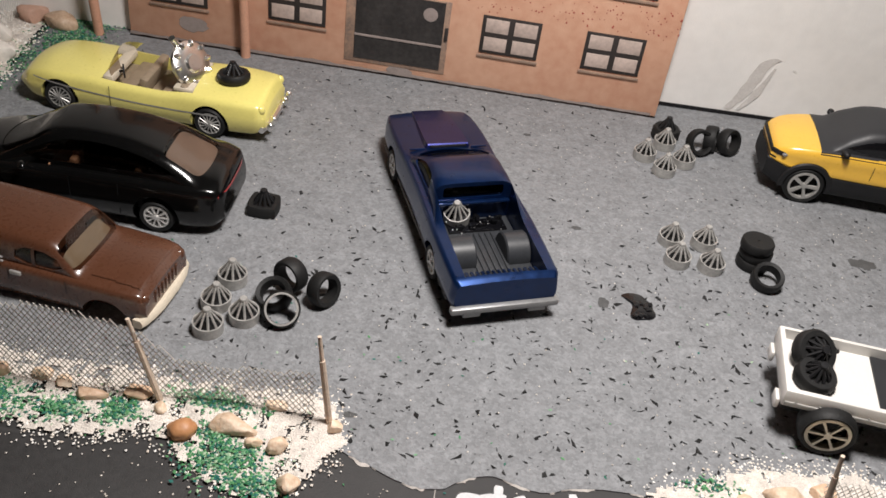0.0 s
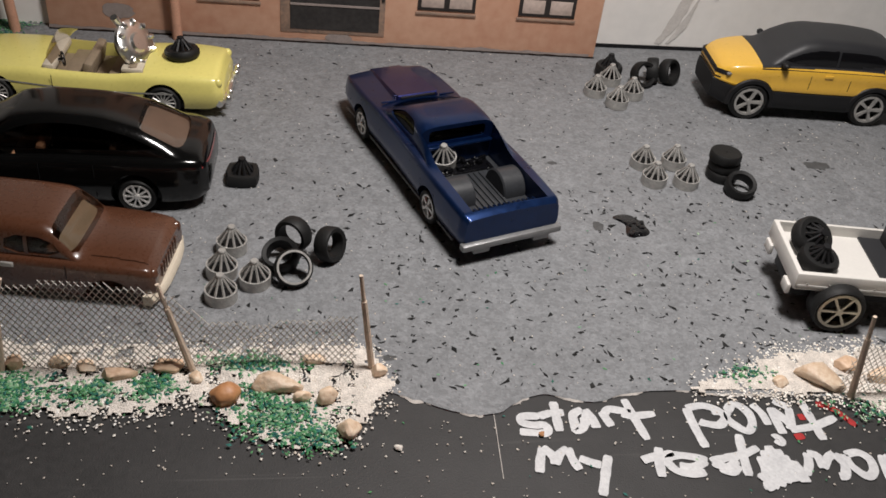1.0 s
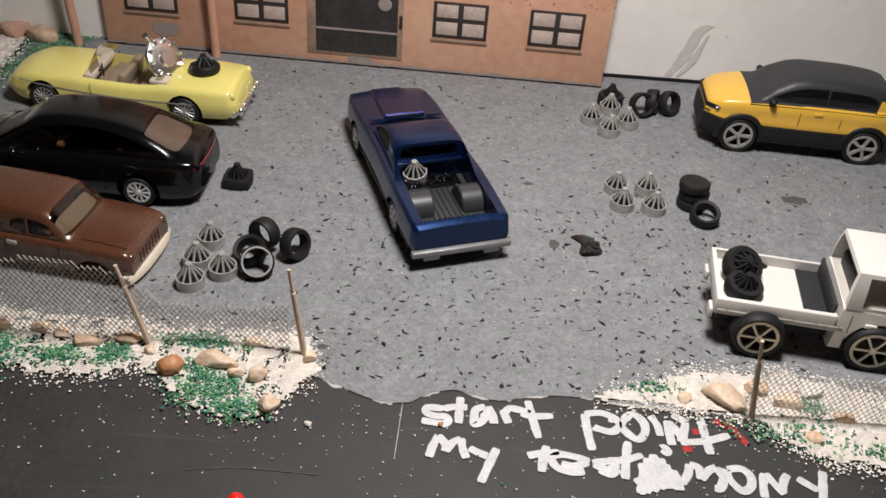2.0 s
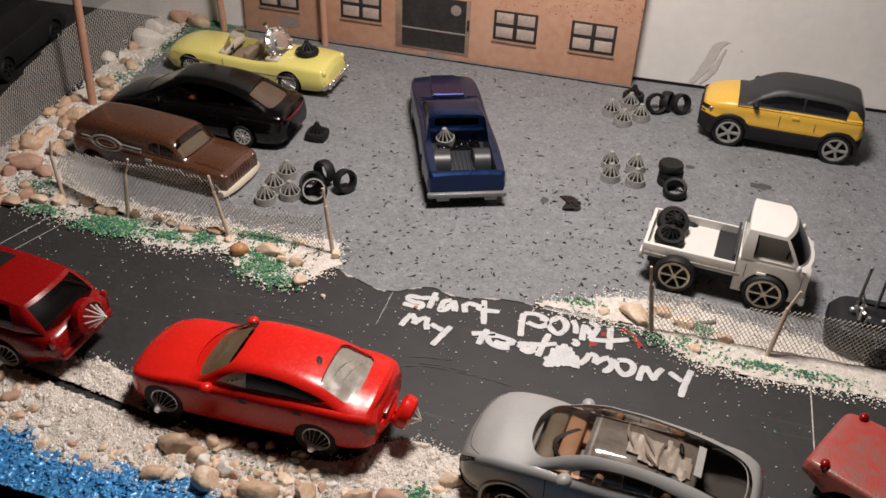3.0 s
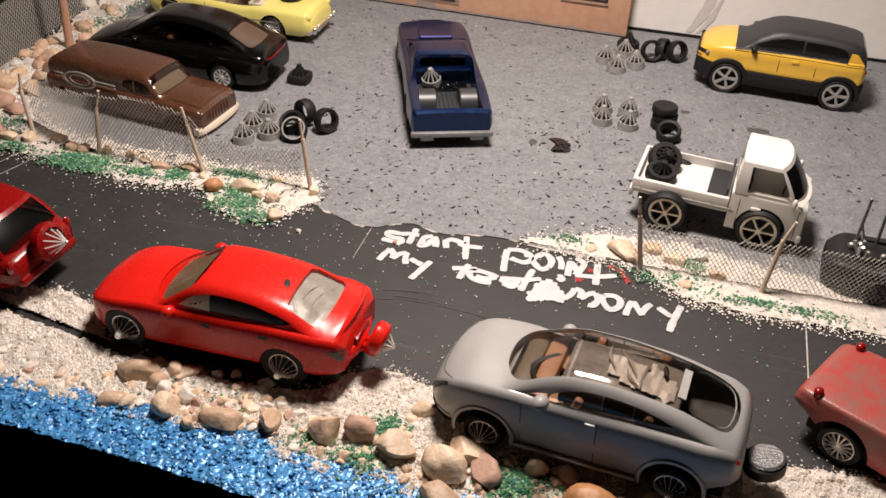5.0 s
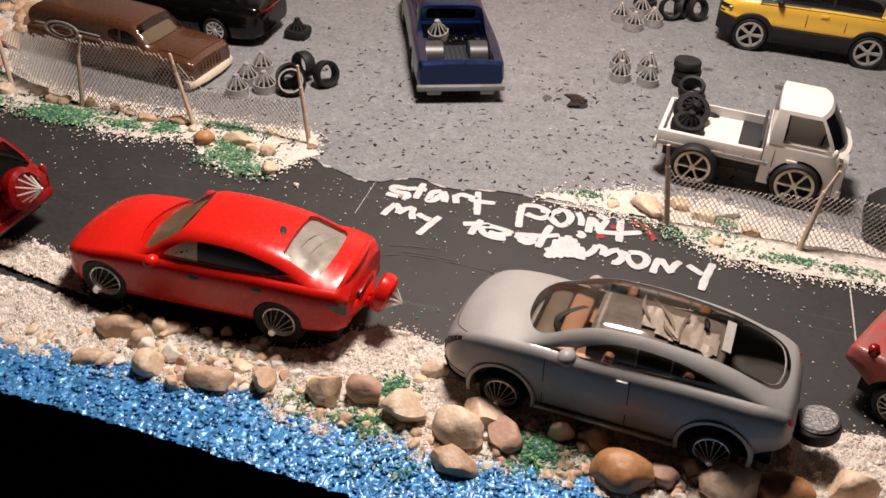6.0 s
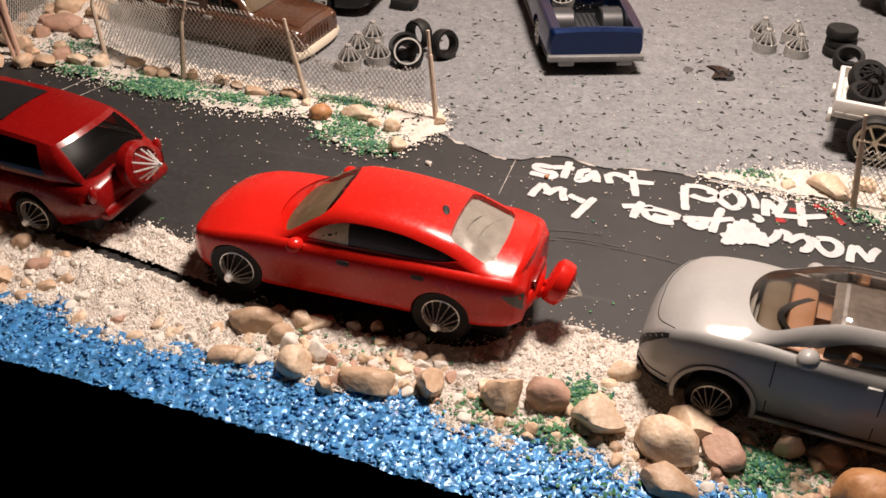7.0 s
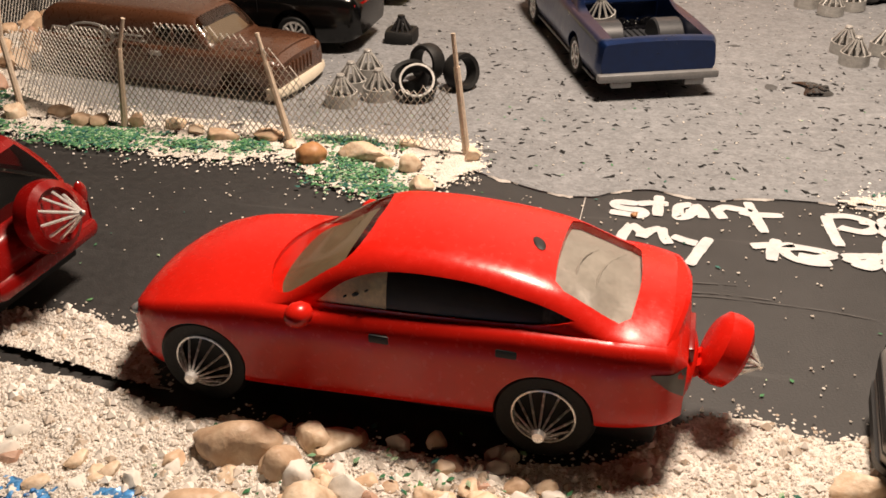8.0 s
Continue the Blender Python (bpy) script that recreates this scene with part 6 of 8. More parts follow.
    for s in (1, -1):
        bm = bmesh.new()
        box(bm, -41.6, -40, s * 9 - 2.4, s * 9 + 2.4, 3.2, 4.8, 0.3)
        part("bumper_bracket", bm, M_bumper, ob)
        bm = bmesh.new()
        box(bm, -34, 40, s * 13.5 - 0.4, s * 13.5 + 0.4, 3.0, 3.7, 0.25)
        part("sill", bm, M_worn, ob, "bare grey metal sill")
    put_wheels(ob, wh, 12.8, 4.9, 4.0, "5", M_spokes)
    seams(ob, 14.1, (12.0, -5.0), 5.0, 14.2)


def brown_wagon():
    ob = thing("toy_panel_van", at_mm(-88.5, 39.0, 0.3, -9), "brown plastic panel wagon body without wheels, cream bumper", "toy car", "toy cars")
    wh = [(32.0, 1.4), (-17, 1.4)]
    w = curve_of([(-28, 10.2), (-25.5, 11.9), (0, 12.6), (26, 12.6), (36, 12.3), (41, 11.6), (42.3, 10.9)])
    zb = curve_of([(-28, 2.0), (-25, 0.8), (34, 0.8), (42.3, 2.2)])
    sh = curve_of([(-28, 9.4), (-26, 10.6), (0, 10.9), (24, 10.9), (34, 10.7), (40, 10.3), (42.3, 9.0)])
    top = curve_of([(-28, 12.6), (-26.4, 15.6), (-22.5, 17.5), (-8, 18.6), (8, 18.8), (16.5, 18.5), (18.8, 17.9), (22, 15.2), (25.0, 12.5), (27, 12.0), (35, 11.8), (40, 11.2), (42.3, 9.6)])
    loft = Loft(-28, 42.3, w, zb, sh, top, 1.7, (8.0, 2.8), 4.0, inset=0.3)
    side = rounded([(22.0, 11.6), (19.2, 16.0), (9.2, 16.3), (8.4, 11.4)], 1)
    front = rounded(mirrored([(25.3, 0), (25.1, 5), (24.5, 9.8), (21.4, 9.5), (19.2, 9.1), (18.9, 4), (18.9, 0)]), 1)
    loft_car(ob, loft, M_brown, wh, 6.1, side, (front,), (-26.0, 25.0, 5.0), 11.9, 12.4, 0.0)
    pane_of(ob, loft, "windshield", M_glass_brown, front, "z", 17, 27, off=0.15)
    pane_of(ob, loft, "side_window", M_glass_brown, side, "y", 7, 23)
    for s in (1, -1):
        bm = loft.patch(0.1, lambda x, y, z: y * s > 4 and 13.2 < x < 14.1 and 11.0 < z < 16.4, 12.8, 14.6)
        part("window_post", bm, M_brown, ob)
    bm = loft.patch(-0.35, lambda x, y, z: abs(y) < 8.8 and 27.6 < x < 40.6, 27, 41)
    part("hood_panel", bm, M_brown, ob, "raised flat hood panel")
    bm = loft.patch(1.6, lambda x, y, z: x > 20.4 and within(front, x, y, -0.8), 17, 27)
    part("dashboard", bm, M_umber, ob, "grey-brown dashboard under the windscreen")
    bm = bmesh.new()
    box(bm, -24, 20, -10.0, 10.0, 5.2, 10.2, 0.8)
    part("interior", bm, M_umber, ob)
    bm = bmesh.new()
    prev = None
    for k in range(25):
        y = -12.6 + 25.2 * k / 24
        x = 42.9 - 0.0009 * abs(y) ** 3 + 0.12 * noise2(y, 0, 2.0, 4)
        row = [bm.verts.new((x + dx, y, z)) for dx, z in ((-1.6, 3.9), (0.3, 3.8), (0.9, 3.0), (0.9, 1.9), (0.2, 1.2), (-1.6, 1.2))]
        if prev:
            for j in range(5):
                bm.faces.new((prev[j], row[j], row[j + 1], prev[j + 1]))
        else:
            bm.faces.new(row)
        prev = row
    bm.faces.new(list(reversed(prev)))
    part("front_bumper", bm, M_cream, ob, "cream front bumper")
    lights(ob, M_brown, "headlight", 41.4, 9.4, 8.2, 1.3, 1.6, 1.7)
    bm = bmesh.new()
    for k in range(7):
        box(bm, 41.6, 42.6, -6 + 1.8 * k, -5.2 + 1.8 * k, 4.8, 8.4, 0.15)
    part("grille", bm, M_brown, ob, "moulded slatted grille")
    # raised oval badge with side bars
    for s in (1, -1):
        bm = bmesh.new()
        y = s * 12.0
        ring = []
        z_of = lambda r, a: 11.9 + r * math.sin(a)
        for k in range(28):
            a = k * math.tau / 28
            ring.append([bm.verts.new((-9.6 + r * 2.5 * math.cos(a), y + s * (o - 0.09 * max(0, z_of(r, a) - 11.0) ** 1.5), z_of(r, a))) for r, o in ((3.0, 0), (3.0, 0.5), (2.6, 0.5), (2.6, 0), (1.9, 0), (1.9, 0.4), (1.65, 0.4), (1.65, 0))])
        for a, b in zip(ring, ring[1:] + ring[:1]):
            for j in (0, 1, 2, 4, 5, 6):
                bm.faces.new((a[j], b[j], b[j + 1], a[j + 1]))
        for x0, x1 in ((-21, -17), (-2.4, 6.4)):
            for z in (11.6, 12.8):
                box(bm, x0, x1, y - 0.25, y + 0.25, z, z + 0.4, 0.1)
        part("oval_badge", bm, M_alloy, ob, "raised grey oval badge on the side")
    handles(ob, M_alloy, [(9.5, 12.5, 9.4)])
    seams(ob, 12.5, (22.6, 7.4), 2.4, 10.4)


def black_sedan():
    ob = thing("toy_sedan", at_mm(-80.5, 73.6, 0.45, 178), "glossy black toy sedan with smoked windows", "toy car", "toy cars")
    wh = [(23.5, 5.2), (-23.0, 5.2)]
    w = curve_of([(-41, 10.6), (-38.5, 13.0), (-30, 14.6), (0, 14.2), (24, 14.4), (34, 13.2), (39, 10.6), (41, 8)])
    zb = curve_of([(-41, 5), (-37, 3), (-20, 2.4), (24, 2.4), (36, 2.8), (41, 5)])
    sh = curve_of([(-41, 12.2), (-39.6, 14.8), (-34, 15.8), (0, 15.4), (14, 14.8), (22, 14.0), (32, 11.8), (38, 9.6), (41, 7.2)])
    top = curve_of([(-41, 13.0), (-39.8, 16.0), (-37.4, 16.9), (-35.6, 17.2), (-30, 19.6), (-23, 22.4), (-12, 24.6), (-2, 25.0), (6, 24.2), (14, 20.0), (23, 15.6), (32, 12.8), (38, 10.4), (41, 7.8)])
    loft = Loft(-41, 41, w, zb, sh, top, 2.8, (5.2, 2.2), 5.5, inset=0.5)
    side = rounded([(15.5, 16.8), (9.0, 20.4), (3, 22.8), (-4, 23.4), (-12, 23.0), (-19, 21.6), (-24, 20.0), (-28.5, 17.8), (-18, 17.2), (0, 16.8)], 2, hold=(7,))
    front = rounded(mirrored([(23.4, 0), (22.6, 5), (19.6, 10.2), (13, 9.4), (7.6, 8.4), (7.0, 4), (7.2, 0)]), 2)
    back = rounded(mirrored([(-23.2, 0), (-23.4, 5), (-24.0, 8.0), (-29.0, 8.6), (-34.0, 9.0), (-35.2, 4), (-35.4, 0)]), 2)
    loft_car(ob, loft, M_black, wh, 6.4, side, (front, back), (-36.8, 21.5, 11.0), 15.4, 14.4, 0.4)
    pane_of(ob, loft, "windshield", M_glass_dark, front, "z", 5, 25, off=0.15)
    pane_of(ob, loft, "rear_window", M_glass_tint, back, "z", -37, -21, off=0.15)
    pane_of(ob, loft, "side_window", M_glass_dark, side, "y", -29, 17, (-3, 17))
    pane_of(ob, loft, "side_window", M_glass_black, side, "y", -29, 17, (-30, -3.4))
    bm = loft.patch(1.3, lambda x, y, z: within(back, x, y, -0.6), -37, -21)
    part("parcel_shelf", bm, M_shelf, ob, "brown-grey panel under the rear glass", smooth=80)
    under(ob, -36, 36, 10.5, 2.2, 8)
    put_wheels(ob, wh, 12.3, 5.0, 4.0, "10", M_spokes)
    seats(ob, M_tan, (2, -16), 5.4, 12.0, 5.0)
    bm = bmesh.new()
    prev = None
    for k in range(17):
        y = -11.6 + 23.2 * k / 16
        x = -41.1 + 0.0009 * abs(y) ** 3
        row = [bm.verts.new((x - 0.1, y, 12.9)), bm.verts.new((x + 0.05, y, 13.5))]
        if prev:
            bm.faces.new((prev[0], row[0], row[1], prev[1]))
        prev = row
    part("tail_light_bar", bm, M_lens_red, ob, "thin red light bar across the tail")
    for s in (1, -1):
        bm = bmesh.new()
        for a, b in (((-24.4, 8.9), (-29, 9.5)), ((-29, 9.5), (-33.6, 9.9))):
            pa, pb = [(x, s * y, loft.top(x) - 0.022 * y * y + 0.25) for x, y in (a, b)]
            rod(bm, pa, pb, 0.16, n=5)
        part("window_trim", bm, M_chrome, ob)
    mirrors(ob, M_black, 12, 15.2, 16.6)
    seams(ob, 14.2, (0.4, -13), 4.6, 14.4)


def convertible():
    ob = thing("toy_convertible", at_mm(-79.5, 123.4, 0.45, 176), "pale yellow vintage toy convertible with chrome bumper", "toy car", "toy cars")
    wh = [(26.0, 5.2), (-23.0, 5.2)]
    w = curve_of([(-40.5, 11), (-38, 12.6), (-26, 13.4), (-8, 13.0), (12, 13.2), (26, 13.4), (36, 12), (40.5, 9)])
    zb = curve_of([(-40.5, 5), (-36, 3), (0, 2.6), (34, 2.8), (40.5, 5)])
    zt = curve_of([(-40.5, 11.8), (-38.5, 14.8), (-30, 15.1), (-16, 14.6), (-6, 13.6), (10, 14.0), (16, 14.6), (30, 14.2), (37, 12.4), (40.5, 9.2)])
    bm = arches(shell(81, w, zb, zt, 2.6, 1.2), wh, 13.4, 6.2)
    cut = bmesh.new()
    box(cut, -17, 12.5, -10.2, 10.2, 7.5, 30, 0.0)
    part("body", carve(bm, cut), M_yellow, ob)
    under(ob, -36, 36, 10, 2.4, 7.2)
    put_wheels(ob, wh, 11.4, 5.1, 3.8, "wire", M_alloy)
    bm = bmesh.new()
    box(bm, -16.8, 12.3, -10, 10, 7.3, 8.2)
    part("cockpit_floor", bm, M_umber, ob)
    for x in (0.5, -12.5):
        bm = bmesh.new()
        box(bm, -1.4, 1.4, -9.4, 9.4, 0, 6.8, 0.9, Matrix.Translation((x, 0, 8)) @ Matrix.Rotation(radians(-12), 4, "Y"))
        box(bm, x, x + 7, -9.4, 9.4, 8, 10.4, 0.7)
        part("seat", bm, M_umber, ob, "olive brown bench seat")
    bm = bmesh.new()
    box(bm, 9, 12.4, -10, 10, 11.4, 14.0, 0.7)
    part("dashboard", bm, M_cream, ob)
    bm = bmesh.new()
    box(bm, -16.9, -10.4, -9.8, 9.8, 12.4, 14.2, 0.6)
    part("rear_deck", bm, M_cream, ob, "beige folded-top deck behind the seats")
    bm = bmesh.new()
    lathe(bm, [(1.9, -0.2), (2.3, -0.2), (2.3, 0.2), (1.9, 0.2)], 20, m=Matrix.Translation((7.6, 4.6, 13.6)) @ Matrix.Rotation(radians(-60), 4, "Z") @ Matrix.Rotation(radians(0), 4, "X"), close=True)
    rod(bm, (7.6, 4.6, 13.6), (10, 4.6, 13.0), 0.4)
    part("steering_wheel", bm, M_cladding, ob)
    bm = bmesh.new()
    prev = None
    for k in range(13):
        y = -9.6 + 19.2 * k / 12
        x, drop = 13.6 - 0.04 * y * y, 0.03 * y * y
        row = [bm.verts.new((x, y, 13.6)), bm.verts.new((x - 1.8, y * 0.96, 17.0 - drop * 0.5)), bm.verts.new((x - 3.6, y * 0.9, 20.0 - drop))]
        if prev:
            for j in range(2):
                bm.faces.new((prev[j], row[j], row[j + 1], prev[j + 1]))
        prev = row
    part("windshield", bm, M_glass_screen, ob, "curved clear brownish windscreen").visible_shadow = False
    bm = bmesh.new()
    for k in range(24):
        y0, y1 = -11.6 + 23.2 * k / 24, -11.6 + 23.2 * (k + 1) / 24
        rod(bm, (-40.9 + 0.012 * y0 * y0, y0, 5.2), (-40.9 + 0.012 * y1 * y1, y1, 5.2), 1.15, n=8)
    for y in (-6.5, 6.5, -10.6, 10.6):
        blob(bm, ell(-42.0, y, 6.4, 1.1, 1.0, 1.7), 2)
    part("rear_bumper", bm, M_chrome, ob, "chrome bumper with overriders")
    for s in (1, -1):
        bm = bmesh.new()
        prev = None
        for k in range(16):
            t = k / 15
            x = 34 - 60 * t
            z = 11.2 - 3.2 * math.sin(math.pi * min(1, t * 1.15) / 1.6) + (t > 0.85) * 2 * (t - 0.85)
            y = s * (w(x) + 0.08)
            row = [bm.verts.new((x, y, z - 0.25)), bm.verts.new((x, y, z + 0.25))]
            if prev:
                bm.faces.new((prev[0], row[0], row[1], prev[1]))
            prev = row
        part("side_trim", bm, M_alloy, ob)
    lights(ob, M_yellow, "tail_light", -39.0, 10.4, 11.8, 1.4, 1.3, 1.6)
    seams(ob, 13.25, (9.0,), 4.6, 12.4)


def yellow_suv():
    ob = thing("toy_suv", at_mm(158.2, 131.0, 0.45, 176.2), "golden yellow toy crossover with matte black roof and cladding", "toy car", "toy cars")
    wh = [(22.8, 6.5), (-20.2, 6.5)]
    w = curve_of([(-28.6, 11.4), (-27.2, 12.5), (-20, 13.2), (20, 13.0), (29, 12.0), (33.5, 10.4), (35.5, 8.8)])
    zb = curve_of([(-28.6, 12.4), (-25.6, 11.2), (0, 10.8), (26, 11.2), (35.5, 12.8)])
    sh = curve_of([(-28.6, 17.8), (-27.4, 20.2), (-10, 20.5), (14, 20.2), (22, 19.8), (30, 18.6), (34, 16.8), (35.5, 15.0)])
    deck = curve_of([(-28.6, 18.6), (-27.4, 20.8), (-10, 21.1), (14, 20.9), (22, 20.6), (30, 19.4), (34, 17.6), (35.5, 15.6)])
    top = curve_of([(-28.6, 19.5), (-27.6, 23.2), (-25.4, 26.2), (-21, 27.4), (-8, 28.5), (2, 28.6), (7, 27.9), (12, 25.6), (19.5, 21.2), (22, 20.6)])
    body = Loft(-28.6, 35.5, w, zb, sh, deck, 1.8, flat=True)
    part("body", arches(body.solid(), wh, 13.2, 8.2), M_amber, ob, smooth=32)
    w2 = curve_of([(-29.2, 10.8), (-27, 12.6), (-20, 13.4), (20, 13.2), (29, 12.1), (36, 9.0)])
    z2b = curve_of([(-29.2, 7), (-27, 4.2), (30, 4.2), (36, 6)])
    z2t = curve_of([(-29.2, 12.6), (-25, 11.6), (0, 11.1), (28, 11.8), (36, 13.2)])
    part("cladding", arches(shell(65.2, w2, z2b, z2t, 0.8, 0.2, mid=3.4), wh, 13.4, 7.2), M_cladding, ob, "matte black lower cladding")
    for x, z in wh:
        for s in (1, -1):
            bm = bmesh.new()
            prev = None
            for k in range(25):
                a = radians(-8 + 196 * k / 24)
                row = [bm.verts.new((x + r * math.cos(a), s * y, z + r * math.sin(a))) for r, y in ((6.8, 11.6), (6.9, 13.35), (8.2, 13.35), (8.6, 12.7))]
                if prev:
                    for j in range(3):
                        bm.faces.new((prev[j], row[j], row[j + 1], prev[j + 1]))
                prev = row
            part("wheel_arch_trim", bm, M_cladding, ob)
    house = Loft(-28.2, 21.6, lambda x: w(x) - 0.3, lambda x: 18.0, lambda x: min(sh(x), top(x) - 0.4), top, 1.8, (6.5, 2.4), 4.0, inset=0.1)
    part("roof", house.solid(), M_greyroof, ob, "matte black roof and windscreen", smooth=32)
    side = rounded([(16.4, 20.9), (7.5, 25.2), (1, 26.1), (-14, 25.9), (-20.0, 24.8), (-21.4, 21.2)], 1)
    for s in (1, -1):
        bm = house.patch(-0.12, lambda x, y, z: y * s > 4 and within(side, x, z), -26, 17)
        part("side_window", bm, M_glass_coal, ob, "glossy black window band", smooth=60)
        fin = [(-21.0, 20.0), (-21.6, 24.2), (-24.0, 23.8), (-27.4, 20.0)]
        bm = house.patch(-0.3, lambda x, y, z: y * s > 4 and within(fin, x, z), -28, -20)
        part("rear_pillar", bm, M_amber, ob, "yellow rear pillar")
        bm = house.patch(-0.2, lambda x, y, z: y * s > 4 and -4.4 < x < -3.6 and 20.6 < z < 26.0, -5, -3)
        part("window_post", bm, M_greyroof, ob)
    bm = house.patch(-0.12, lambda x, y, z: abs(y) < 8.6 and -27.8 < x < -25.6, -28.1, -25)
    part("rear_window", bm, M_glass_coal, ob)
    under(ob, -27, 31, 10, 4.0, 9)
    put_wheels(ob, wh, 11.2, 6.6, 4.0, "5", M_alloy, 0.76)
    mirrors(ob, M_cladding, 14.6, 13.6, 21.0)
    nose_band(ob, body, "grille_band", M_cladding, 15.0, 16.4, 31.6, 0.14, "black band across the nose")
    nose_band(ob, body, "bumper_slot", M_cladding, 13.4, 13.9, 33.8, 0.12)
    lights(ob, M_lens_clear, "headlight", 31.6, 10.9, 15.7, 0.9, 1.2, 0.6, -50)
    lights(ob, M_lens_red, "tail_light", -28.3, 10.6, 17, 0.7, 1.1, 1.2)
    handles(ob, M_amber, [(-2, 13.0, 17.6)])
    seams(ob, 13.0, (4.0, -10), 11.6, 18.6)


def white_truck():
    ob = thing("toy_flatbed_truck", at_mm(132.0, 23.4, 0.45, -7.6), "small white toy pickup truck with oversized wheels", "toy car", "toy cars")
    # cab
    body = shell(22.6, lambda x: 11.7 - 0.02 * max(0, x) ** 1.6, lambda x: 4.2, lambda x: 18.8 - 0.05 * max(0, x - 6) ** 2, 1.4, 0.3)
    bmesh.ops.translate(body, vec=(14.8, 0, 0), verts=body.verts)
    cut = bmesh.new()
    for s in (-1, 1):
        lathe(cut, [(7.6, s * 5.5), (7.6, s * 15)], 30, m=Matrix.Translation((14, 0, 7.0)))
    part("cab", carve(body, cut), M_white, ob)
    glasshouse(ob, M_white, lambda x: 18.0, lambda x: 28.4, lambda x: 11.3, lambda x: 9.8, (25.4, 18.2), (3.8, 4.4), [(21.6, 15.8, "s"), (7.8, 7.6, "p"), (4.2, 4.8, "p")], glass=M_glass_coal, side_glass=M_glass_clear, rear_glass=M_glass_clear, bulge=0.5, crown=0.7)
    bm = bmesh.new()
    box(bm, 6.0, 8.5, -9, 9, 13, 23, 0.9)
    box(bm, 8, 15, -9, 9, 13, 17.6, 0.8)
    part("seat", bm, M_cladding, ob, "black bench seat")
    bm = bmesh.new()
    lathe(bm, [(2.4, -0.25), (2.9, -0.25), (2.9, 0.25), (2.4, 0.25)], 20, m=Matrix.Translation((19, -4.5, 18.6)) @ Matrix.Rotation(radians(70), 4, "Z"), close=True)
    part("steering_wheel", bm, M_cladding, ob)
    # open bed
    bm = bmesh.new()
    box(bm, -27, 3.2, -11.6, 11.6, 10.4, 15.4, 0.5)
    cut = bmesh.new()
    box(cut, -25.8, 2.2, -10.4, 10.4, 12.4, 30)
    part("bed", carve(bm, cut), M_white, ob, "open white load bed with low sides")
    bm = bmesh.new()
    box(bm, -4.0, 2.1, -10.2, 10.2, 12.5, 12.9)
    box(bm, 1.8, 2.6, -10.2, 10.2, 12.4, 18.0, 0.2)
    part("bed_hatch", bm, M_greyroof, ob, "dark recess behind the cab")
    for s in (1, -1):
        bm = bmesh.new()
        box(bm, -26.4, 5.2, s * 11.65 - 0.25, s * 11.65 + 0.25, 11.0, 12.2, 0.1)
        for k in range(6):
            blob(bm, ell(-24 + k * 5.6, s * 11.9, 12.7, 0.35, 0.2, 0.35), 1)
        part("side_rail", bm, M_greyint, ob, "grey side rail with hooks")
        bm = bmesh.new()
        box(bm, -27.8, -26.6, s * 8 - 2, s * 8 + 2, 7.6, 10.6, 0.4)
        part("rear_light_box", bm, M_white, ob)
        bm = bmesh.new()
        blob(bm, ell(22.0, s * 12.8, 19.4, 0.8, 0.9, 1.7))
        rod(bm, (22, s * 11, 18), (22, s * 12.6, 19), 0.3)
        part("mirror", bm, M_white, ob)
    bm = bmesh.new()
    box(bm, 25.0, 26.8, -11.2, 11.2, 4.6, 7.6, 0.7)
    part("front_bumper", bm, M_white, ob)
    bm = bmesh.new()
    prev = None
    for k in range(13):
        y = -10.8 + 21.6 * k / 12
        x = 26.0 - 0.02 * y * y
        row = [bm.verts.new((x, y, 15.6)), bm.verts.new((x + 0.8, y, 16.4)), bm.verts.new((x + 0.6, y, 17.6)), bm.verts.new((x - 0.6, y, 18.0))]
        if prev:
            for j in range(3):
                bm.faces.new((prev[j], row[j], row[j + 1], prev[j + 1]))
        prev = row
    part("cowl", bm, M_white, ob)
    lights(ob, M_lens_clear, "headlight", 25.4, 8.4, 11.6, 0.9, 1.8, 1.5)
    under(ob, -25, 24, 7, 5, 10.4)
    put_wheels(ob, [(14.0, 7.0)], 10.6, 6.9, 4.8, "6", M_gold, 0.8)
    put_wheels(ob, [(-14.8, 6.8)], 11.6, 6.7, 6.0, "6", M_gold, 0.78)
    seams(ob, 11.65, (6.4, 24), 6.0, 16.4)
    handles(ob, M_white, [(11.5, 11.7, 13.8)])


def dark_vehicle(x, y, turn):
    """The dark vehicle beyond the net."""
    ob = thing("toy_van", at_mm(x, y, 0.0, turn), "dark unlit black toy van beyond the fence", "toy car", "toy cars")
    wh = [(22, 5.4), (-22, 5.4)]
    w = curve_of([(-38, 12), (-35, 13.4), (30, 13.4), (38, 11)])
    part("body", arches(shell(76, w, lambda x: 3.0, curve_of([(-38, 15), (-35, 17), (14, 17), (30, 14.5), (38, 11)]), 2.6, 0.8), wh, 13.4, 6.4), M_dark_void, ob)
    glasshouse(ob, M_dark_void, lambda x: 15.5, lambda x: 27.0, lambda x: 12.4, lambda x: 10.8, (18, 10), (-36, -33), [(14, 8, "s"), (-30, -28, "p"), (-34.5, -31.5, "p")], glass=M_dark_void)
    put_wheels(ob, wh, 11.4, 5.2, 4.0, "5", M_dark_void)


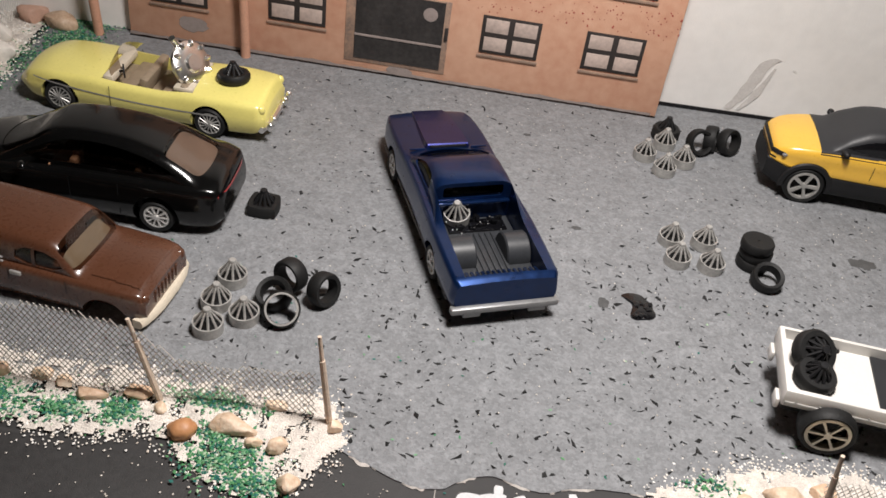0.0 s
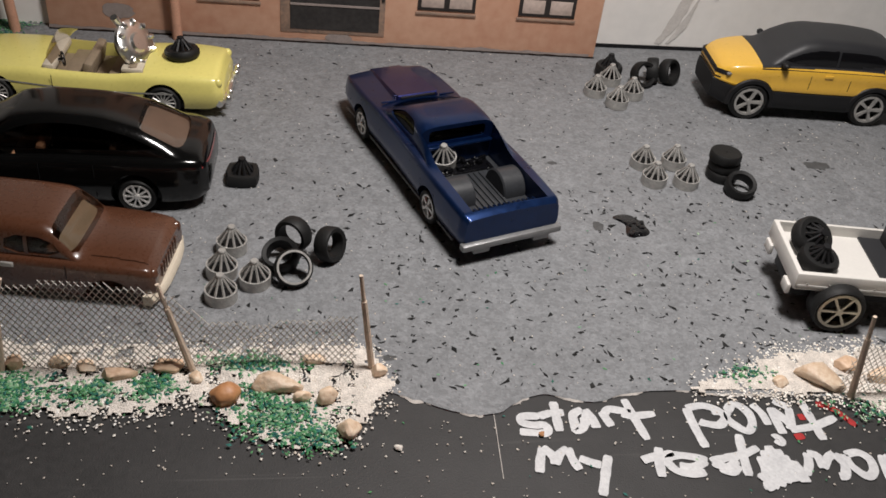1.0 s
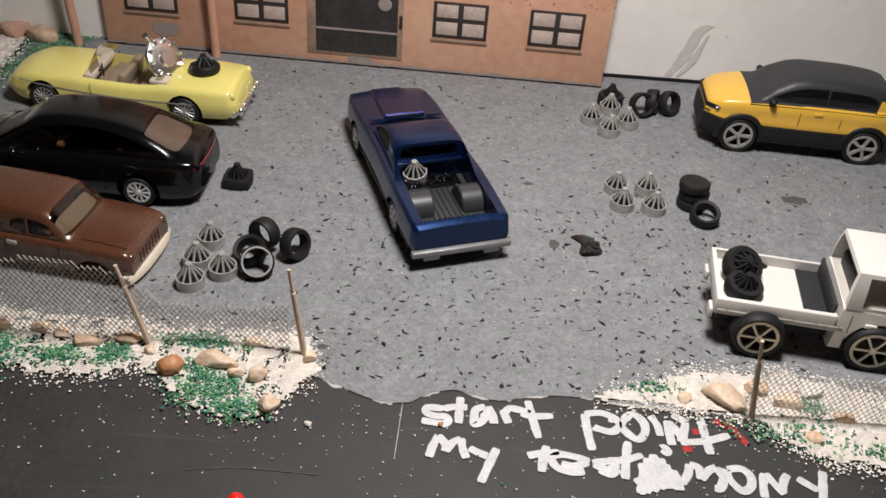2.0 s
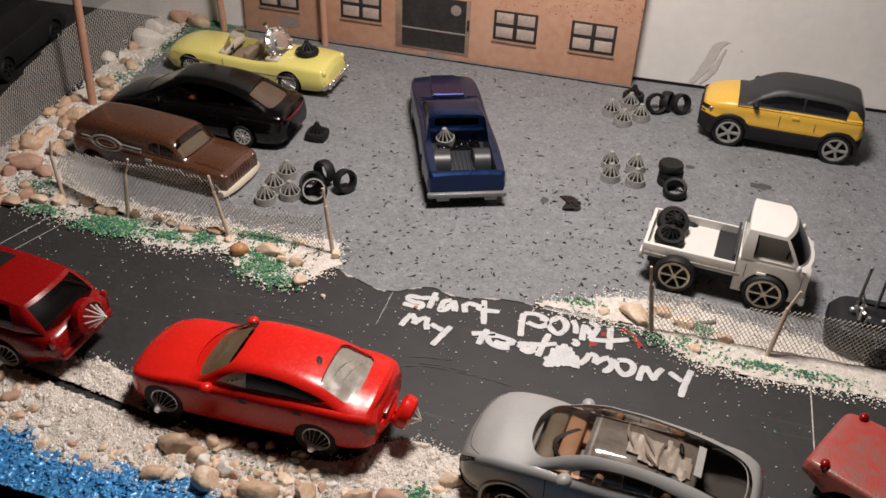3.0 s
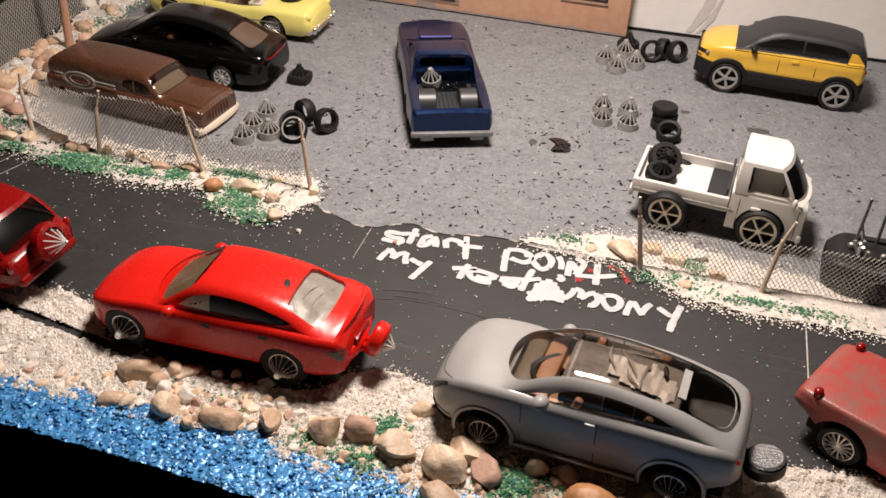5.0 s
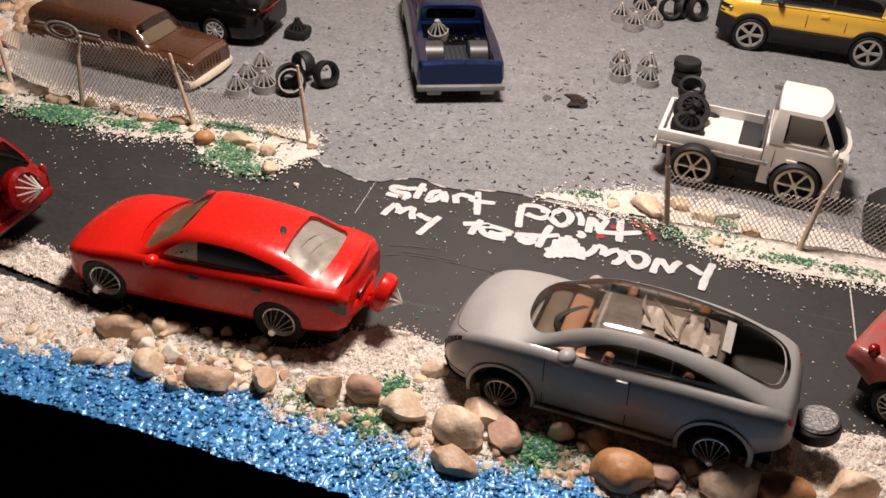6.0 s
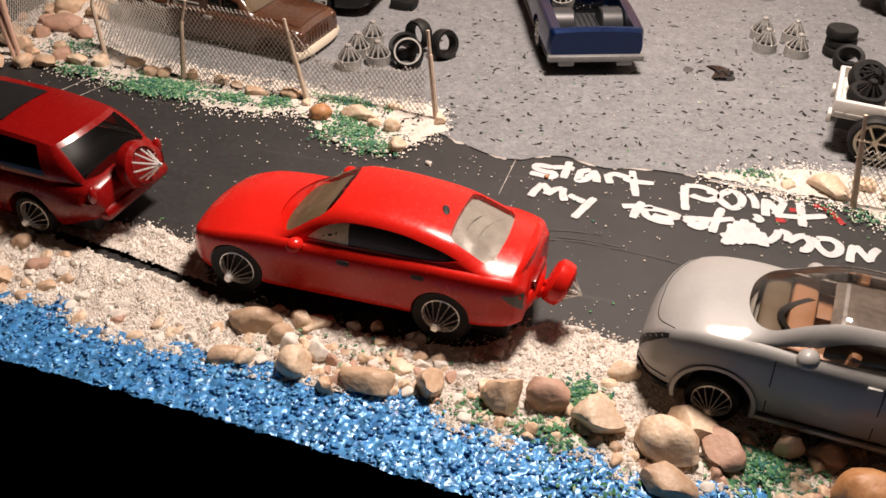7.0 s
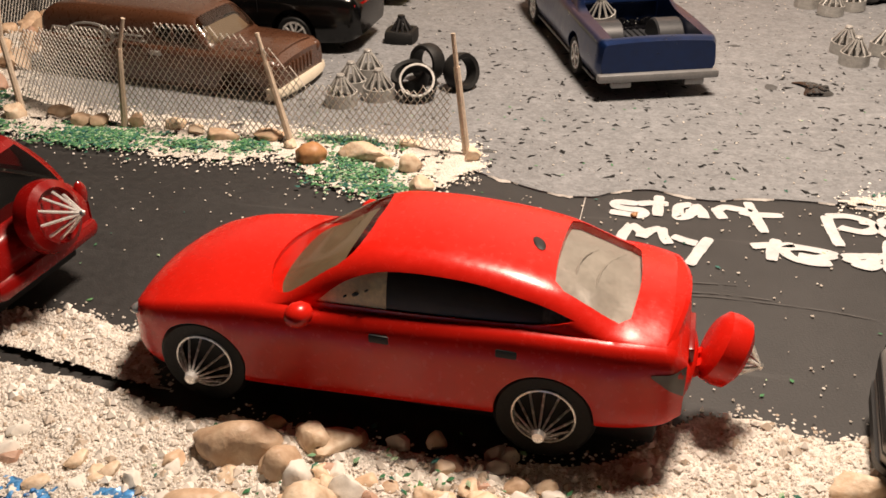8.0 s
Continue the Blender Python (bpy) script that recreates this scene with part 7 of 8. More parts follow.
def black_buggy():
    """A low black open vehicle with chrome parts and two upright rods."""
    ob = thing("toy_hot_rod", at_mm(186, 0.5, 0.45, 172), "black open toy hot rod with chrome engine parts and rods", "toy car", "toy cars")
    w = curve_of([(-24, 10.5), (-20, 11.6), (4, 11.2), (16, 10.6), (20, 9.4), (22.4, 7.6)])
    zt = curve_of([(-24, 11), (-20, 13), (2, 12.0), (10, 11.0), (18, 10.8), (22.4, 8.4)])
    bm = arches(shell(46.4, w, lambda x: 2.0, zt, 2.2, 0.5, mid=-0.8), [(6.8, 4.2), (-18, 5.0)], 11.2, 4.8)
    cut = bmesh.new()
    box(cut, -6, 14.5, -6.5, 6.5, 8.0, 30)
    part("body", carve(bm, cut), M_cladding, ob)
    put_wheels(ob, [(6.8, 4.2), (-18, 4.8)], 10.2, 4.1, 3.0, "8", M_greyroof)
    rng = random.Random(6)
    bm = bmesh.new()
    box(bm, 2, 13, -4.5, 4.5, 8.0, 11.6, 0.6)
    eng = part("engine", bm, M_cladding, ob, "black engine block")
    for k in range(14):
        bm = bmesh.new()
        x, y = rng.uniform(3, 17), rng.uniform(-6, 6)
        if k % 3:
            blob(bm, ell(x, y, 11.8 + rng.uniform(0, 2.6), rng.uniform(0.6, 1.5), rng.uniform(0.5, 1.2), rng.uniform(0.5, 0.9), rng.uniform(0, 180), rng.uniform(-30, 30)), 2)
        else:
            rod(bm, (x, y, 11), (x + rng.uniform(-2.5, 2.5), y + rng.uniform(-2, 2), 14.4), 0.5, n=8)
        part("chrome_fitting", bm, M_chrome if k % 2 else M_alloy, eng)
    for base, tip in (((15.3, -1.4, 10.5), (15.3, 0.0, 28)), ((9.2, -4.3, 10.5), (9.5, -3.6, 30))):
        bm = bmesh.new()
        rod(bm, base, tip, 0.5, 0.45, n=8)
        blob(bm, ell(*tip, 0.7, 0.7, 0.7), 1)
        part("upright_rod", bm, M_worn, ob, "thin upright metal rod")
    bm = bmesh.new()
    box(bm, -1.2, 1.2, -6, 6, 0, 8.5, 0.9, Matrix.Translation((-1, 0, 9)) @ Matrix.Rotation(radians(-14), 4, "Y"))
    part("seat", bm, M_cladding, ob)
    bm = bmesh.new()
    for s in (1, -1):
        rod(bm, (-5, s * 7, 11), (-6.5, s * 6.2, 21), 0.6, n=8)
    rod(bm, (-6.5, -6.2, 21), (-6.5, 6.2, 21), 0.6, n=8)
    part("roll_bar", bm, M_cladding, ob)


# ---- loose wheels and tyres ----
def spike_rim(material, big=1.0):
    """A tall spiked wheel insert standing on its drum."""
    bm = bmesh.new()
    r, h = 3.85 * big, 3.1 * big
    lathe(bm, [(r * 0.9, 0.2), (r, 0), (r, h), (r * 0.9, h), (r * 0.84, h * 0.6), (r * 0.84, 0.3)], 32, axis="z", close=True)
    tip = h + 3.9 * big
    for k in range(10):
        a = k * math.tau / 10
        rod(bm, (r * 0.9 * math.cos(a), r * 0.9 * math.sin(a), h * 0.9), (0.5 * math.cos(a), 0.5 * math.sin(a), tip), 0.34 * big, 0.3 * big, n=5)
    lathe(bm, [(0.01, tip + 0.45), (0.85 * big, tip + 0.4), (1.05 * big, tip + 0.1), (0.8 * big, tip - 0.4), (0.3, tip - 1.0)], 12, axis="z")
    dark = len(bm.faces)
    lathe(bm, [(0.01, h * 0.5), (r * 0.85, h * 0.45)], 24, axis="z")
    bm.faces.ensure_lookup_table()
    for f in bm.faces[dark:]:
        f.material_index = 1
    return bm


def loose_tyre(r=4.6, h=4.0, inner=0.72):
    bm = bmesh.new()
    a = h / 2
    lathe(bm, [(r * inner, -a * 0.85), (r * 0.93, -a), (r, -a * 0.7), (r * 1.01, 0), (r, a * 0.7), (r * 0.93, a), (r * inner, a * 0.85), (r * inner * 0.97, 0)], 36, axis="z", close=True)
    return bm


def loose_parts():
    lab = "cast grey spiked wheel rim standing on its drum"
    rim = alone("wheel_rim", spike_rim(M_alloy), M_alloy, at_mm(-34.2, 24.2, 0.45), lab, "wheel rim", "loose wheel rims")
    rim.data.materials.append(M_cladding)
    for k, (x, y, rx, ry) in enumerate(((-26.6, 29.8, 2, 0), (-34.8, 33.4, 0, 3), (-33.0, 43.0, -2, 2), (89.4, 78.0, 0, 0), (99.2, 77.2, 3, 0), (88.6, 87.8, 0, -3), (98.6, 88.0, 2, 2), (84.8, 134.0, 0, 0), (90.6, 126.0, 3, 0), (98.2, 133.0, 0, 4), (92.6, 143.0, 0, 0))):
        copy_thing(rim, at_mm(x, y, 0.45, k * 17, rx, ry))
    copy_thing(rim, at_mm(23.4, 71.8, 9.6, 10, 12, -6) @ Matrix.Scale(0.98, 4))["label"] = "grey spiked wheel rim lying in the blue pickup bed"
    # low black wheels with a cone: on the lot, on the convertible's tail, in the white truck's bed
    def cone_wheel(m, label, r=5.2, h=4.0, tip=4.2, square=0.0):
        ob = thing("spiked_tyre", m, label, "wheel", "black wheels")
        bm = bmesh.new()
        lathe(bm, [(0.01, 0.0), (r * 0.92, 0.0), (r, 0.8), (r, h - 0.8), (r * 0.9, h), (r * 0.66, h), (r * 0.62, h - 0.6), (0.01, h - 0.6)], 40, axis="z")
        for v in bm.verts:
            q = math.hypot(v.co.x, v.co.y)
            if q > r * 0.5:
                f = 1 / max(abs(v.co.x), abs(v.co.y)) * q
                v.co.x, v.co.y = v.co.x * f**square, v.co.y * f**square
        part("tyre", bm, M_tyre, ob)
        bm = bmesh.new()
        for k in range(10):
            a = k * math.tau / 10
            rod(bm, (r * 0.62 * math.cos(a), r * 0.62 * math.sin(a), h - 0.5), (0.5 * math.cos(a), 0.5 * math.sin(a), h + tip), 0.42, 0.36, n=6)
        lathe(bm, [(0.01, h + tip + 0.6), (1.0, h + tip + 0.5), (1.1, h + tip), (0.5, h + tip - 0.8)], 12, axis="z")
        part("rim", bm, M_cladding, ob, "black spiked rim")
        return ob

    cone_wheel(at_mm(-32.2, 75.4, 0.45), "black wheel with a spiked cone lying on the lot", 4.6, 3.4, 3.4, 0.6)
    cone_wheel(at_mm(93.6, 149.4, 0.45, 20), "black spiked wheel behind the grey rims", 4.9, 4.2, 3.6)
    cone_wheel(at_mm(-52.5, 121.2, 15.3, 0, -6, -4), "black spiked wheel resting on the yellow convertible's tail", 5.3, 2.8, 3.0)
    cone_wheel(at_mm(112.6, 30.2, 15.2, 30, 38, -8), "black spiked wheel leaning in the white truck bed", 5.5, 3.6, 2.6)
    cone_wheel(at_mm(112.2, 22.8, 13.0, 0, 10, 4), "black spiked wheel lying in the white truck bed", 5.0, 3.6, 2.8)
    tyre = alone("loose_tyre", loose_tyre(), M_tyre, at_mm(-20.6, 37.0, 3.6, 0, 24, -10), "bare black rubber tyre lying on the lot", "tyre", "loose tyres")
    for x, y, z, turn, rx, ry in ((-17.6, 43.0, 5.6, -32, 84, 6), (-8.4, 40.2, 4.7, 56, 74, 0), (104.0, 142.0, 4.8, 20, 66, 0), (108.6, 145.5, 4.8, 70, 80, 0), (114.8, 145.0, 4.8, 40, 70, 0)):
        copy_thing(tyre, at_mm(x, y, z, turn, rx, ry))
    stack = alone("loose_tyre", loose_tyre(4.8, 3.0, 0.06), M_tyre, at_mm(112.4, 82.0, 2.0), "black rubber tyre in a small stack on the lot", "tyre", "loose tyres")
    copy_thing(stack, at_mm(112.6, 82.4, 5.0, 0, 1, 2))
    copy_thing(stack, at_mm(112.0, 82.2, 8.1, 0, -2, 1))
    copy_thing(tyre, at_mm(114.6, 72.8, 3.4, 10, 22, -8))
    # the upright tyre with a bright rim band
    ob = thing("banded_tyre", at_mm(-17.4, 31.2, 4.2, 10, 48, 0), "black tyre with a bright metal band leaning on the others", "tyre", "loose tyres")
    part("tyre", loose_tyre(4.7, 3.8, 0.82), M_tyre, ob)
    bm = bmesh.new()
    lathe(bm, [(4.25, 1.7), (4.25, 2.2), (3.75, 2.2), (3.75, 1.7)], 36, axis="z", close=True)
    part("rim_band", bm, M_alloy, ob, "bright metal band")
    # chrome engine ornament in the convertible
    ob = thing("chrome_engine", at_mm(-66.5, 121.8, 18.6, 10, 0, 0), "chrome round engine piece resting in the yellow convertible", "engine part")
    m = Matrix.Rotation(radians(-8), 4, "Z") @ Matrix.Rotation(radians(58), 4, "Y") @ Matrix.Rotation(radians(24), 4, "X") @ Matrix.Scale(1.4, 4)
    bm = bmesh.new()
    lathe(bm, [(0.01, -1.2), (4.4, -1.2), (5.2, -0.4), (5.2, 0.5), (4.6, 1.0), (2.2, 1.0), (1.8, 1.6), (0.01, 1.6)], 30, axis="z", m=m)
    part("disc", bm, M_chrome, ob)
    for k in range(10):
        a = k * math.tau / 10
        bm = bmesh.new()
        blob(bm, m @ ell(4.5 * math.cos(a), 4.5 * math.sin(a), 1.0, 0.9, 0.7, 0.8, k * 36), 1)
        part("lug", bm, M_chrome, ob)
    bm = bmesh.new()
    rod(bm, m @ Vector((-5, 0, 0)), m @ Vector((-7.4, -1, 1)), 1.1, n=10)
    rod(bm, m @ Vector((5, 1, 0)), m @ Vector((7.2, 1.6, 1)), 1.2, n=10)
    part("pipe", bm, M_chrome, ob)
    bm = bmesh.new()
    lathe(bm, [(0.01, -3.0), (3.0, -3.0), (3.6, -1.3), (0.01, -1.3)], 20, axis="z", m=m)
    part("block", bm, M_cladding, ob)


# ---- fences, doll, stones ----
def fence_posts():
    posts = ((-77.7, 0.6, (-75.0, 1.0), 25, True), (-38.2, 0.0, (-44.0, 1.2), 23.5, False), (0.4, 0.0, (-3.0, 1.8), 25.5, False), (110.4, -10.6, (106.2, -10.8), 25, False), (146.0, -12.6, (148.6, -10.8), 25, True),
             (-105.5, 4.5, (-108.0, 6.0), 24, True))
    for x, y, top, h, bent in posts:
        bm = bmesh.new()
        dx, dy = top[0] - x, top[1] - y
        a, b = Vector((0, 0, -0.4)), Vector((dx * 0.75, dy * 0.75, h * 0.74))
        rod(bm, a, b, 0.8, 0.68, 8)
        rod(bm, b - Vector((0, 0, 0.3)), (dx + (1.4 if bent else 0), dy, h), 0.5, 0.45, 8)
        alone("fence_post", bm, M_wood, at_mm(x, y, 0.3), "thin pale wooden fence post set in sand", "fence post", "fence posts")


def net(name, line, tops, pitch, label, foot=0.6, wire=0.13):
    """A woven wire net along a plan line, with its own top heights."""
    fence = thing(name, at_mm(0, 0, 0.3), label, "fence net", "fence nets")
    pts = [Vector((x, y, 0)) for x, y in line]
    lens = [0.0]
    for a, b in zip(pts, pts[1:]):
        lens.append(lens[-1] + (b - a).length)
    fx, fy, ft = curve_of(list(zip(lens, [p.x for p in pts]))), curve_of(list(zip(lens, [p.y for p in pts]))), curve_of(list(zip(lens, tops)))
    total = lens[-1]
    hmax = max(tops)

    def place(s, z):
        lean = 0.9 * noise2(s, 0, 14, 2) * z / hmax
        return Vector((fx(s), fy(s) + lean, z))

    r = wire
    for sgn in (1, -1):
        k = -int(hmax / pitch) - 2
        while k * pitch < total + hmax + pitch:
            s0 = k * pitch
            prev = None
            bm = bmesh.new()
            z = foot
            while z <= hmax + 0.01:
                s = s0 + sgn * (z - foot) * 0.72
                ok = 0 <= s <= total and z <= ft(max(0, min(total, s))) + 0.3 * noise2(s, z, 3)
                if ok:
                    p = place(s, z)
                    row = [bm.verts.new(p + Vector((r, 0, 0))), bm.verts.new(p + Vector((-r * 0.5, r, 0))), bm.verts.new(p + Vector((-r * 0.5, -r, 0)))]
                    if prev:
                        for j in range(3):
                            bm.faces.new((prev[j], row[j], row[(j + 1) % 3], prev[(j + 1) % 3]))
                    prev = row
                else:
                    prev = None
                z += 1.25
            k += 1
            if len(bm.faces):
                part("wire", bm, M_net, fence)
            else:
                bm.free()
    return fence


def nets():
    net("wire_net", [(-112, 14), (-77, 1.8), (-58, 0.8), (-43, 0.8), (-34, 1.2), (-22, 2.0), (-3, 1.6)], [17, 23.5, 24.6, 22, 14, 13, 15.5], 1.4, "sagging grey wire fence net between wooden posts", wire=0.125)
    net("wire_net", [(107, -9.5), (128, -9.6), (148, -10.2), (170, -10), (215, -9)], [17, 14.5, 17, 17.5, 17], 1.45, "sagging grey wire fence net between wooden posts")
    net("wire_net", [(-136, 2), (-147, 46), (-151, 92), (-149, 130), (-146, 175)], [22, 24, 27, 27, 26], 1.9, "tall grey wire fence net along the side road", wire=0.1)


def doll():
    bm = bmesh.new()
    blob(bm, ell(0, 0, 35.5, 1.4, 1.5, 1.8), 2)
    rod(bm, (0, 0, 31.5), (0, 0, 34), 0.8, n=8)
    blob(bm, ell(0, 0, 30.0, 2.5, 1.4, 2.2), 2)
    blob(bm, ell(0, 0, 24.5, 2.1, 1.4, 2.0), 2)
    rod(bm, (0, 0, 24), (0, 0, 30), 1.4, 1.7, 10)
    rod(bm, (-2.2, 0, 31), (-6, -0.3, 30.2), 0.8, 0.7, 8)
    rod(bm, (-6, -0.3, 30.2), (-10.5, -0.5, 31.5), 0.7, 0.5, 8)
    rod(bm, (2.2, 0, 31), (5.4, 0, 30.6), 0.8, 0.7, 8)
    rod(bm, (5.4, 0, 30.6), (5.6, 0, 35.4), 0.7, 0.6, 8)
    rod(bm, (0.6, 0, 0), (-0.7, 0, 12), 0.5, 0.8, 8)
    rod(bm, (-0.7, 0, 12), (-0.9, 0, 24), 0.8, 1.2, 8)
    rod(bm, (1.6, 0.6, 0), (0.9, 0.4, 12), 0.5, 0.8, 8)
    rod(bm, (0.9, 0.4, 12), (0.9, 0, 24), 0.8, 1.2, 8)
    alone("plastic_figurine", bm, M_pink_doll, at_mm(-134.5, -1.4, 0.2, 0) @ Matrix.Diagonal((1.25, 1.35, 1.2, 1)), "plain pale pink plastic figurine standing with arms raised", "figurine")


def stone(seed, a, b, c, rough=0.16, facets=True):
    bm = bmesh.new()
    bmesh.ops.create_icosphere(bm, subdivisions=3, radius=1)
    off = seed * 7.31
    rng = random.Random(seed)
    cuts = []
    for k in range(rng.choice((6, 9, 12)) if facets else 0):
        nrm = Vector((rng.gauss(0, 1), rng.gauss(0, 1), rng.gauss(0, 0.9))).normalized()
        cuts.append((nrm, rng.uniform(0.58, 0.84)))
    for v in bm.verts:
        p = v.co.copy()
        d = 1 + rough * 1.5 * noise.noise(p * 1.1 + Vector((off, 0, 0))) + rough * 0.7 * noise.noise(p * 2.6 + Vector((0, off, 0))) + 0.03 * noise.noise(p * 5 + Vector((0, 0, off)))
        q = p * d
        for nrm, far in cuts:
            over = q.dot(nrm) - far
            if over > 0:
                q -= nrm * over * 0.95
        v.co = Vector((q.x * a, q.y * b, q.z * c)) * 1.08
        if v.co.z < -c * 0.6:
            v.co.z = -c * 0.6 + 0.2 * (v.co.z + c * 0.6)
    return bm


def stones():
    lots = [  # x, y, half sizes, turn, colour
        (-11.2, -94.5, 5.2, 3.4, 3.0, 20, "n"), (1.2, -103.6, 3.9, 3.4, 3.4, 0, "p"), (15.6, -103.8, 5.4, 3.4, 3.2, 12, "n"), (27.6, -101.6, 2.6, 3.0, 3.6, 0, "n"), (41.2, -101.0, 4.0, 3.8, 4.4, 0, "n"),
        (49.2, -98.8, 4.4, 3.6, 3.6, 0, "k"), (59.2, -101.4, 5.0, 4.0, 4.0, 10, "o2"), (71.4, -104.0, 5.8, 3.8, 4.4, -22, "p"), (76.0, -98.6, 5.0, 3.4, 3.8, -25, "p"), (72.0, -112.4, 5.2, 3.2, 3.2, -15, "n"),
        (105.0, -106.2, 5.4, 4.2, 4.4, 0, "o"), (126.4, -103.4, 6.0, 4.4, 4.2, 15, "p"), (137.0, -102.0, 5.6, 4.0, 3.2, 0, "o"), (81.0, -102.4, 3.6, 4.4, 3.4, 20, "k"), (-4.4, -96.4, 2.6, 2.2, 2.6, 0, "n"), (0.2, -91.0, 3.0, 2.2, 1.8, 30, "p"),
        (4.4, -98.8, 2.4, 2.0, 2.2, 0, "w"), (-12.6, -104.0, 4.0, 2.2, 1.8, 25, "n"), (8.5, -107.0, 2.4, 1.8, 2.0, 0, "n"), (20.5, -97.5, 2.4, 2.0, 1.6, 0, "p"), (62.5, -87.0, 3.0, 2.2, 2.2, 0, "p"), (113.5, -104.0, 3.0, 2.6, 3.0, 0, "k"), (119, -100, 2.6, 2.4, 2.4, 0, "n"),
        (92.0, -98.5, 2.8, 2.0, 3.2, 20, "n"), (99.5, -98.0, 3.4, 2.4, 2.6, 0, "k"), (150, -98, 5.0, 4.2, 4.2, 0, "p"), (147, -107, 3.0, 2.4, 2.4, 0, "o"), (158, -105, 5.2, 4.2, 3.8, 0, "n"), (166, -96, 4.0, 3.2, 2.8, 0, "p"),
        # verge of the lot
        (-30.6, -8.6, 2.9, 2.2, 2.5, 20, "o"), (-20.4, -5.6, 5.4, 2.9, 2.4, -2, "p"), (-9.4, -9.4, 2.6, 2.1, 2.4, 10, "o2"), (-5.2, -18.6, 2.6, 2.2, 2.4, 0, "p"), (-53.4, -1.6, 3.6, 2.2, 1.8, 0, "n"), (-43.5, 1.0, 3.4, 2.2, 1.6, -10, "n"), (-88, 0.6, 2.6, 2.2, 2.0, 0, "n"), (-84, 1.0, 2.4, 2.4, 2.0, 0, "n"),
        (-95.5, 5.2, 3.4, 2.4, 1.8, 0, "n"), (-66, 2.6, 2.4, 2.0, 1.8, 0, "p"), (-60.5, 1.0, 2.2, 1.8, 1.4, 0, "p"), (-75.0, 1.6, 2.2, 2.0, 2.0, 0, "n"), (-37.5, -2.5, 1.8, 1.5, 1.3, 0, "p"), (-12.5, 3.0, 2.6, 1.6, 1.0, 0, "p"), (1.8, -1.6, 1.8, 1.5, 2.2, 0, "o2"), (-15.0, -9.0, 1.8, 1.4, 1.6, 0, "p"),
        (104.6, -5.4, 5.4, 3.6, 2.8, -30, "o2"), (113.5, -1.0, 3.0, 2.4, 1.8, 0, "n"), (120.6, -5.4, 4.2, 2.6, 2.0, 0, "p"), (127.4, -1.0, 3.0, 2.2, 2.0, 25, "w"), (133, -9, 3.0, 1.8, 1.4, 0, "n"), (95.0, -6.0, 2.0, 1.6, 1.2, 0, "p"), (124, -16, 2.6, 1.8, 1.2, 0, "n"),
        # corner beyond the wagon
        (-136, -8, 4.2, 3.2, 2.6, 0, "n"), (-128, -5, 3.2, 2.6, 2.2, 0, "n"), (-121, -3, 3.6, 2.6, 2.0, 0, "n"), (-113, 1, 3.6, 2.6, 2.0, 0, "p"), (-106, 2, 3.0, 2.4, 2.0, 0, "o2"), (-132, 22, 6.0, 4.4, 3.6, 20, "k"), (-126, 34, 5.0, 3.8, 3.0, 0, "n"), (-122, 18, 4.0, 3.0, 2.4, 0, "k"), (-139, 35, 6, 4.4, 3.4, 0, "n"), (-144, 12, 4.5, 3.4, 2.6, 0, "n"),
        (-141.5, 138, 8.0, 5.5, 6.0, 20, "w"), (-146, 152, 6.0, 4.6, 4.6, 0, "w"), (-133, 60, 5.2, 3.6, 3.4, 0, "n"), (-128, 52, 4.0, 3.0, 3.0, 0, "k"), (-139, 92, 4.2, 3.4, 2.6, 0, "n"), (-136, 112, 3.6, 3.0, 2.2, 0, "p"), (-128, 168, 6.0, 4.0, 4.0, 0, "n"), (-140, 170, 5.2, 4.0, 4.4, 0, "k"),
        # heap by the dark red suv
        (-84, -88, 4.4, 3.4, 3.4, 0, "n"), (-92, -86, 4.0, 3.2, 3.0, 0, "k"), (-99, -90, 4.6, 3.4, 3.4, 0, "n"), (-88, -95, 4.2, 3.4, 3.0, 0, "p"), (-77, -92, 3.6, 2.8, 2.6, 0, "n"), (-104, -84, 4.4, 3.4, 3.0, 0, "n"), (-96, -97, 4.4, 3.2, 2.8, 0, "n"), (-110, -92, 4.0, 3.2, 3.0, 0, "p"), (-72, -84, 2.6, 2.2, 1.8, 0, "n"), (-106, -99, 3.8, 3.0, 2.8, 0, "k"),
        (-80, -99, 4.0, 3.2, 2.6, 30, "p"), (-70, -96, 3.4, 2.4, 2.0, 10, "n"), (-64, -90, 2.6, 2.0, 1.6, 50, "k"), (-81, -82, 3.0, 2.6, 2.2, 70, "n"), (-95, -81, 3.4, 2.6, 2.4, 20, "p"), (-114, -84, 4.4, 3.2, 3.0, 0, "n"), (-118, -95, 4.2, 3.4, 2.8, 40, "k"), (-72, -101, 3.0, 2.2, 1.8, 0, "p"), (-58, -96, 2.2, 1.7, 1.3, 30, "n"),
    ]
    mats = {"n": M_rock, "p": M_rock_pale, "k": M_rock_pink, "o": M_rock_orange, "o2": M_rock_pale, "w": M_rock_white}
    words = {"n": "tan brown", "p": "pale cream", "k": "pinkish", "o": "smooth orange", "o2": "pale amber", "w": "white"}
    for k, (x, y, a, b, c, turn, col) in enumerate(lots):
        place = "beside the blue water" if y < -90 else "on the sandy verge" if y < 20 else "beside the wire net"
        alone("pebble", stone(k + 1, a, b, c, 0.16, col != "o"), mats[col], at_mm(x, y, 0.3 + c * 0.6, turn), f"{words[col]} worn pebble {place}", "pebble", "pebbles", smooth=40)
    # lesser stones wedged between the large ones
    rng = random.Random(21)
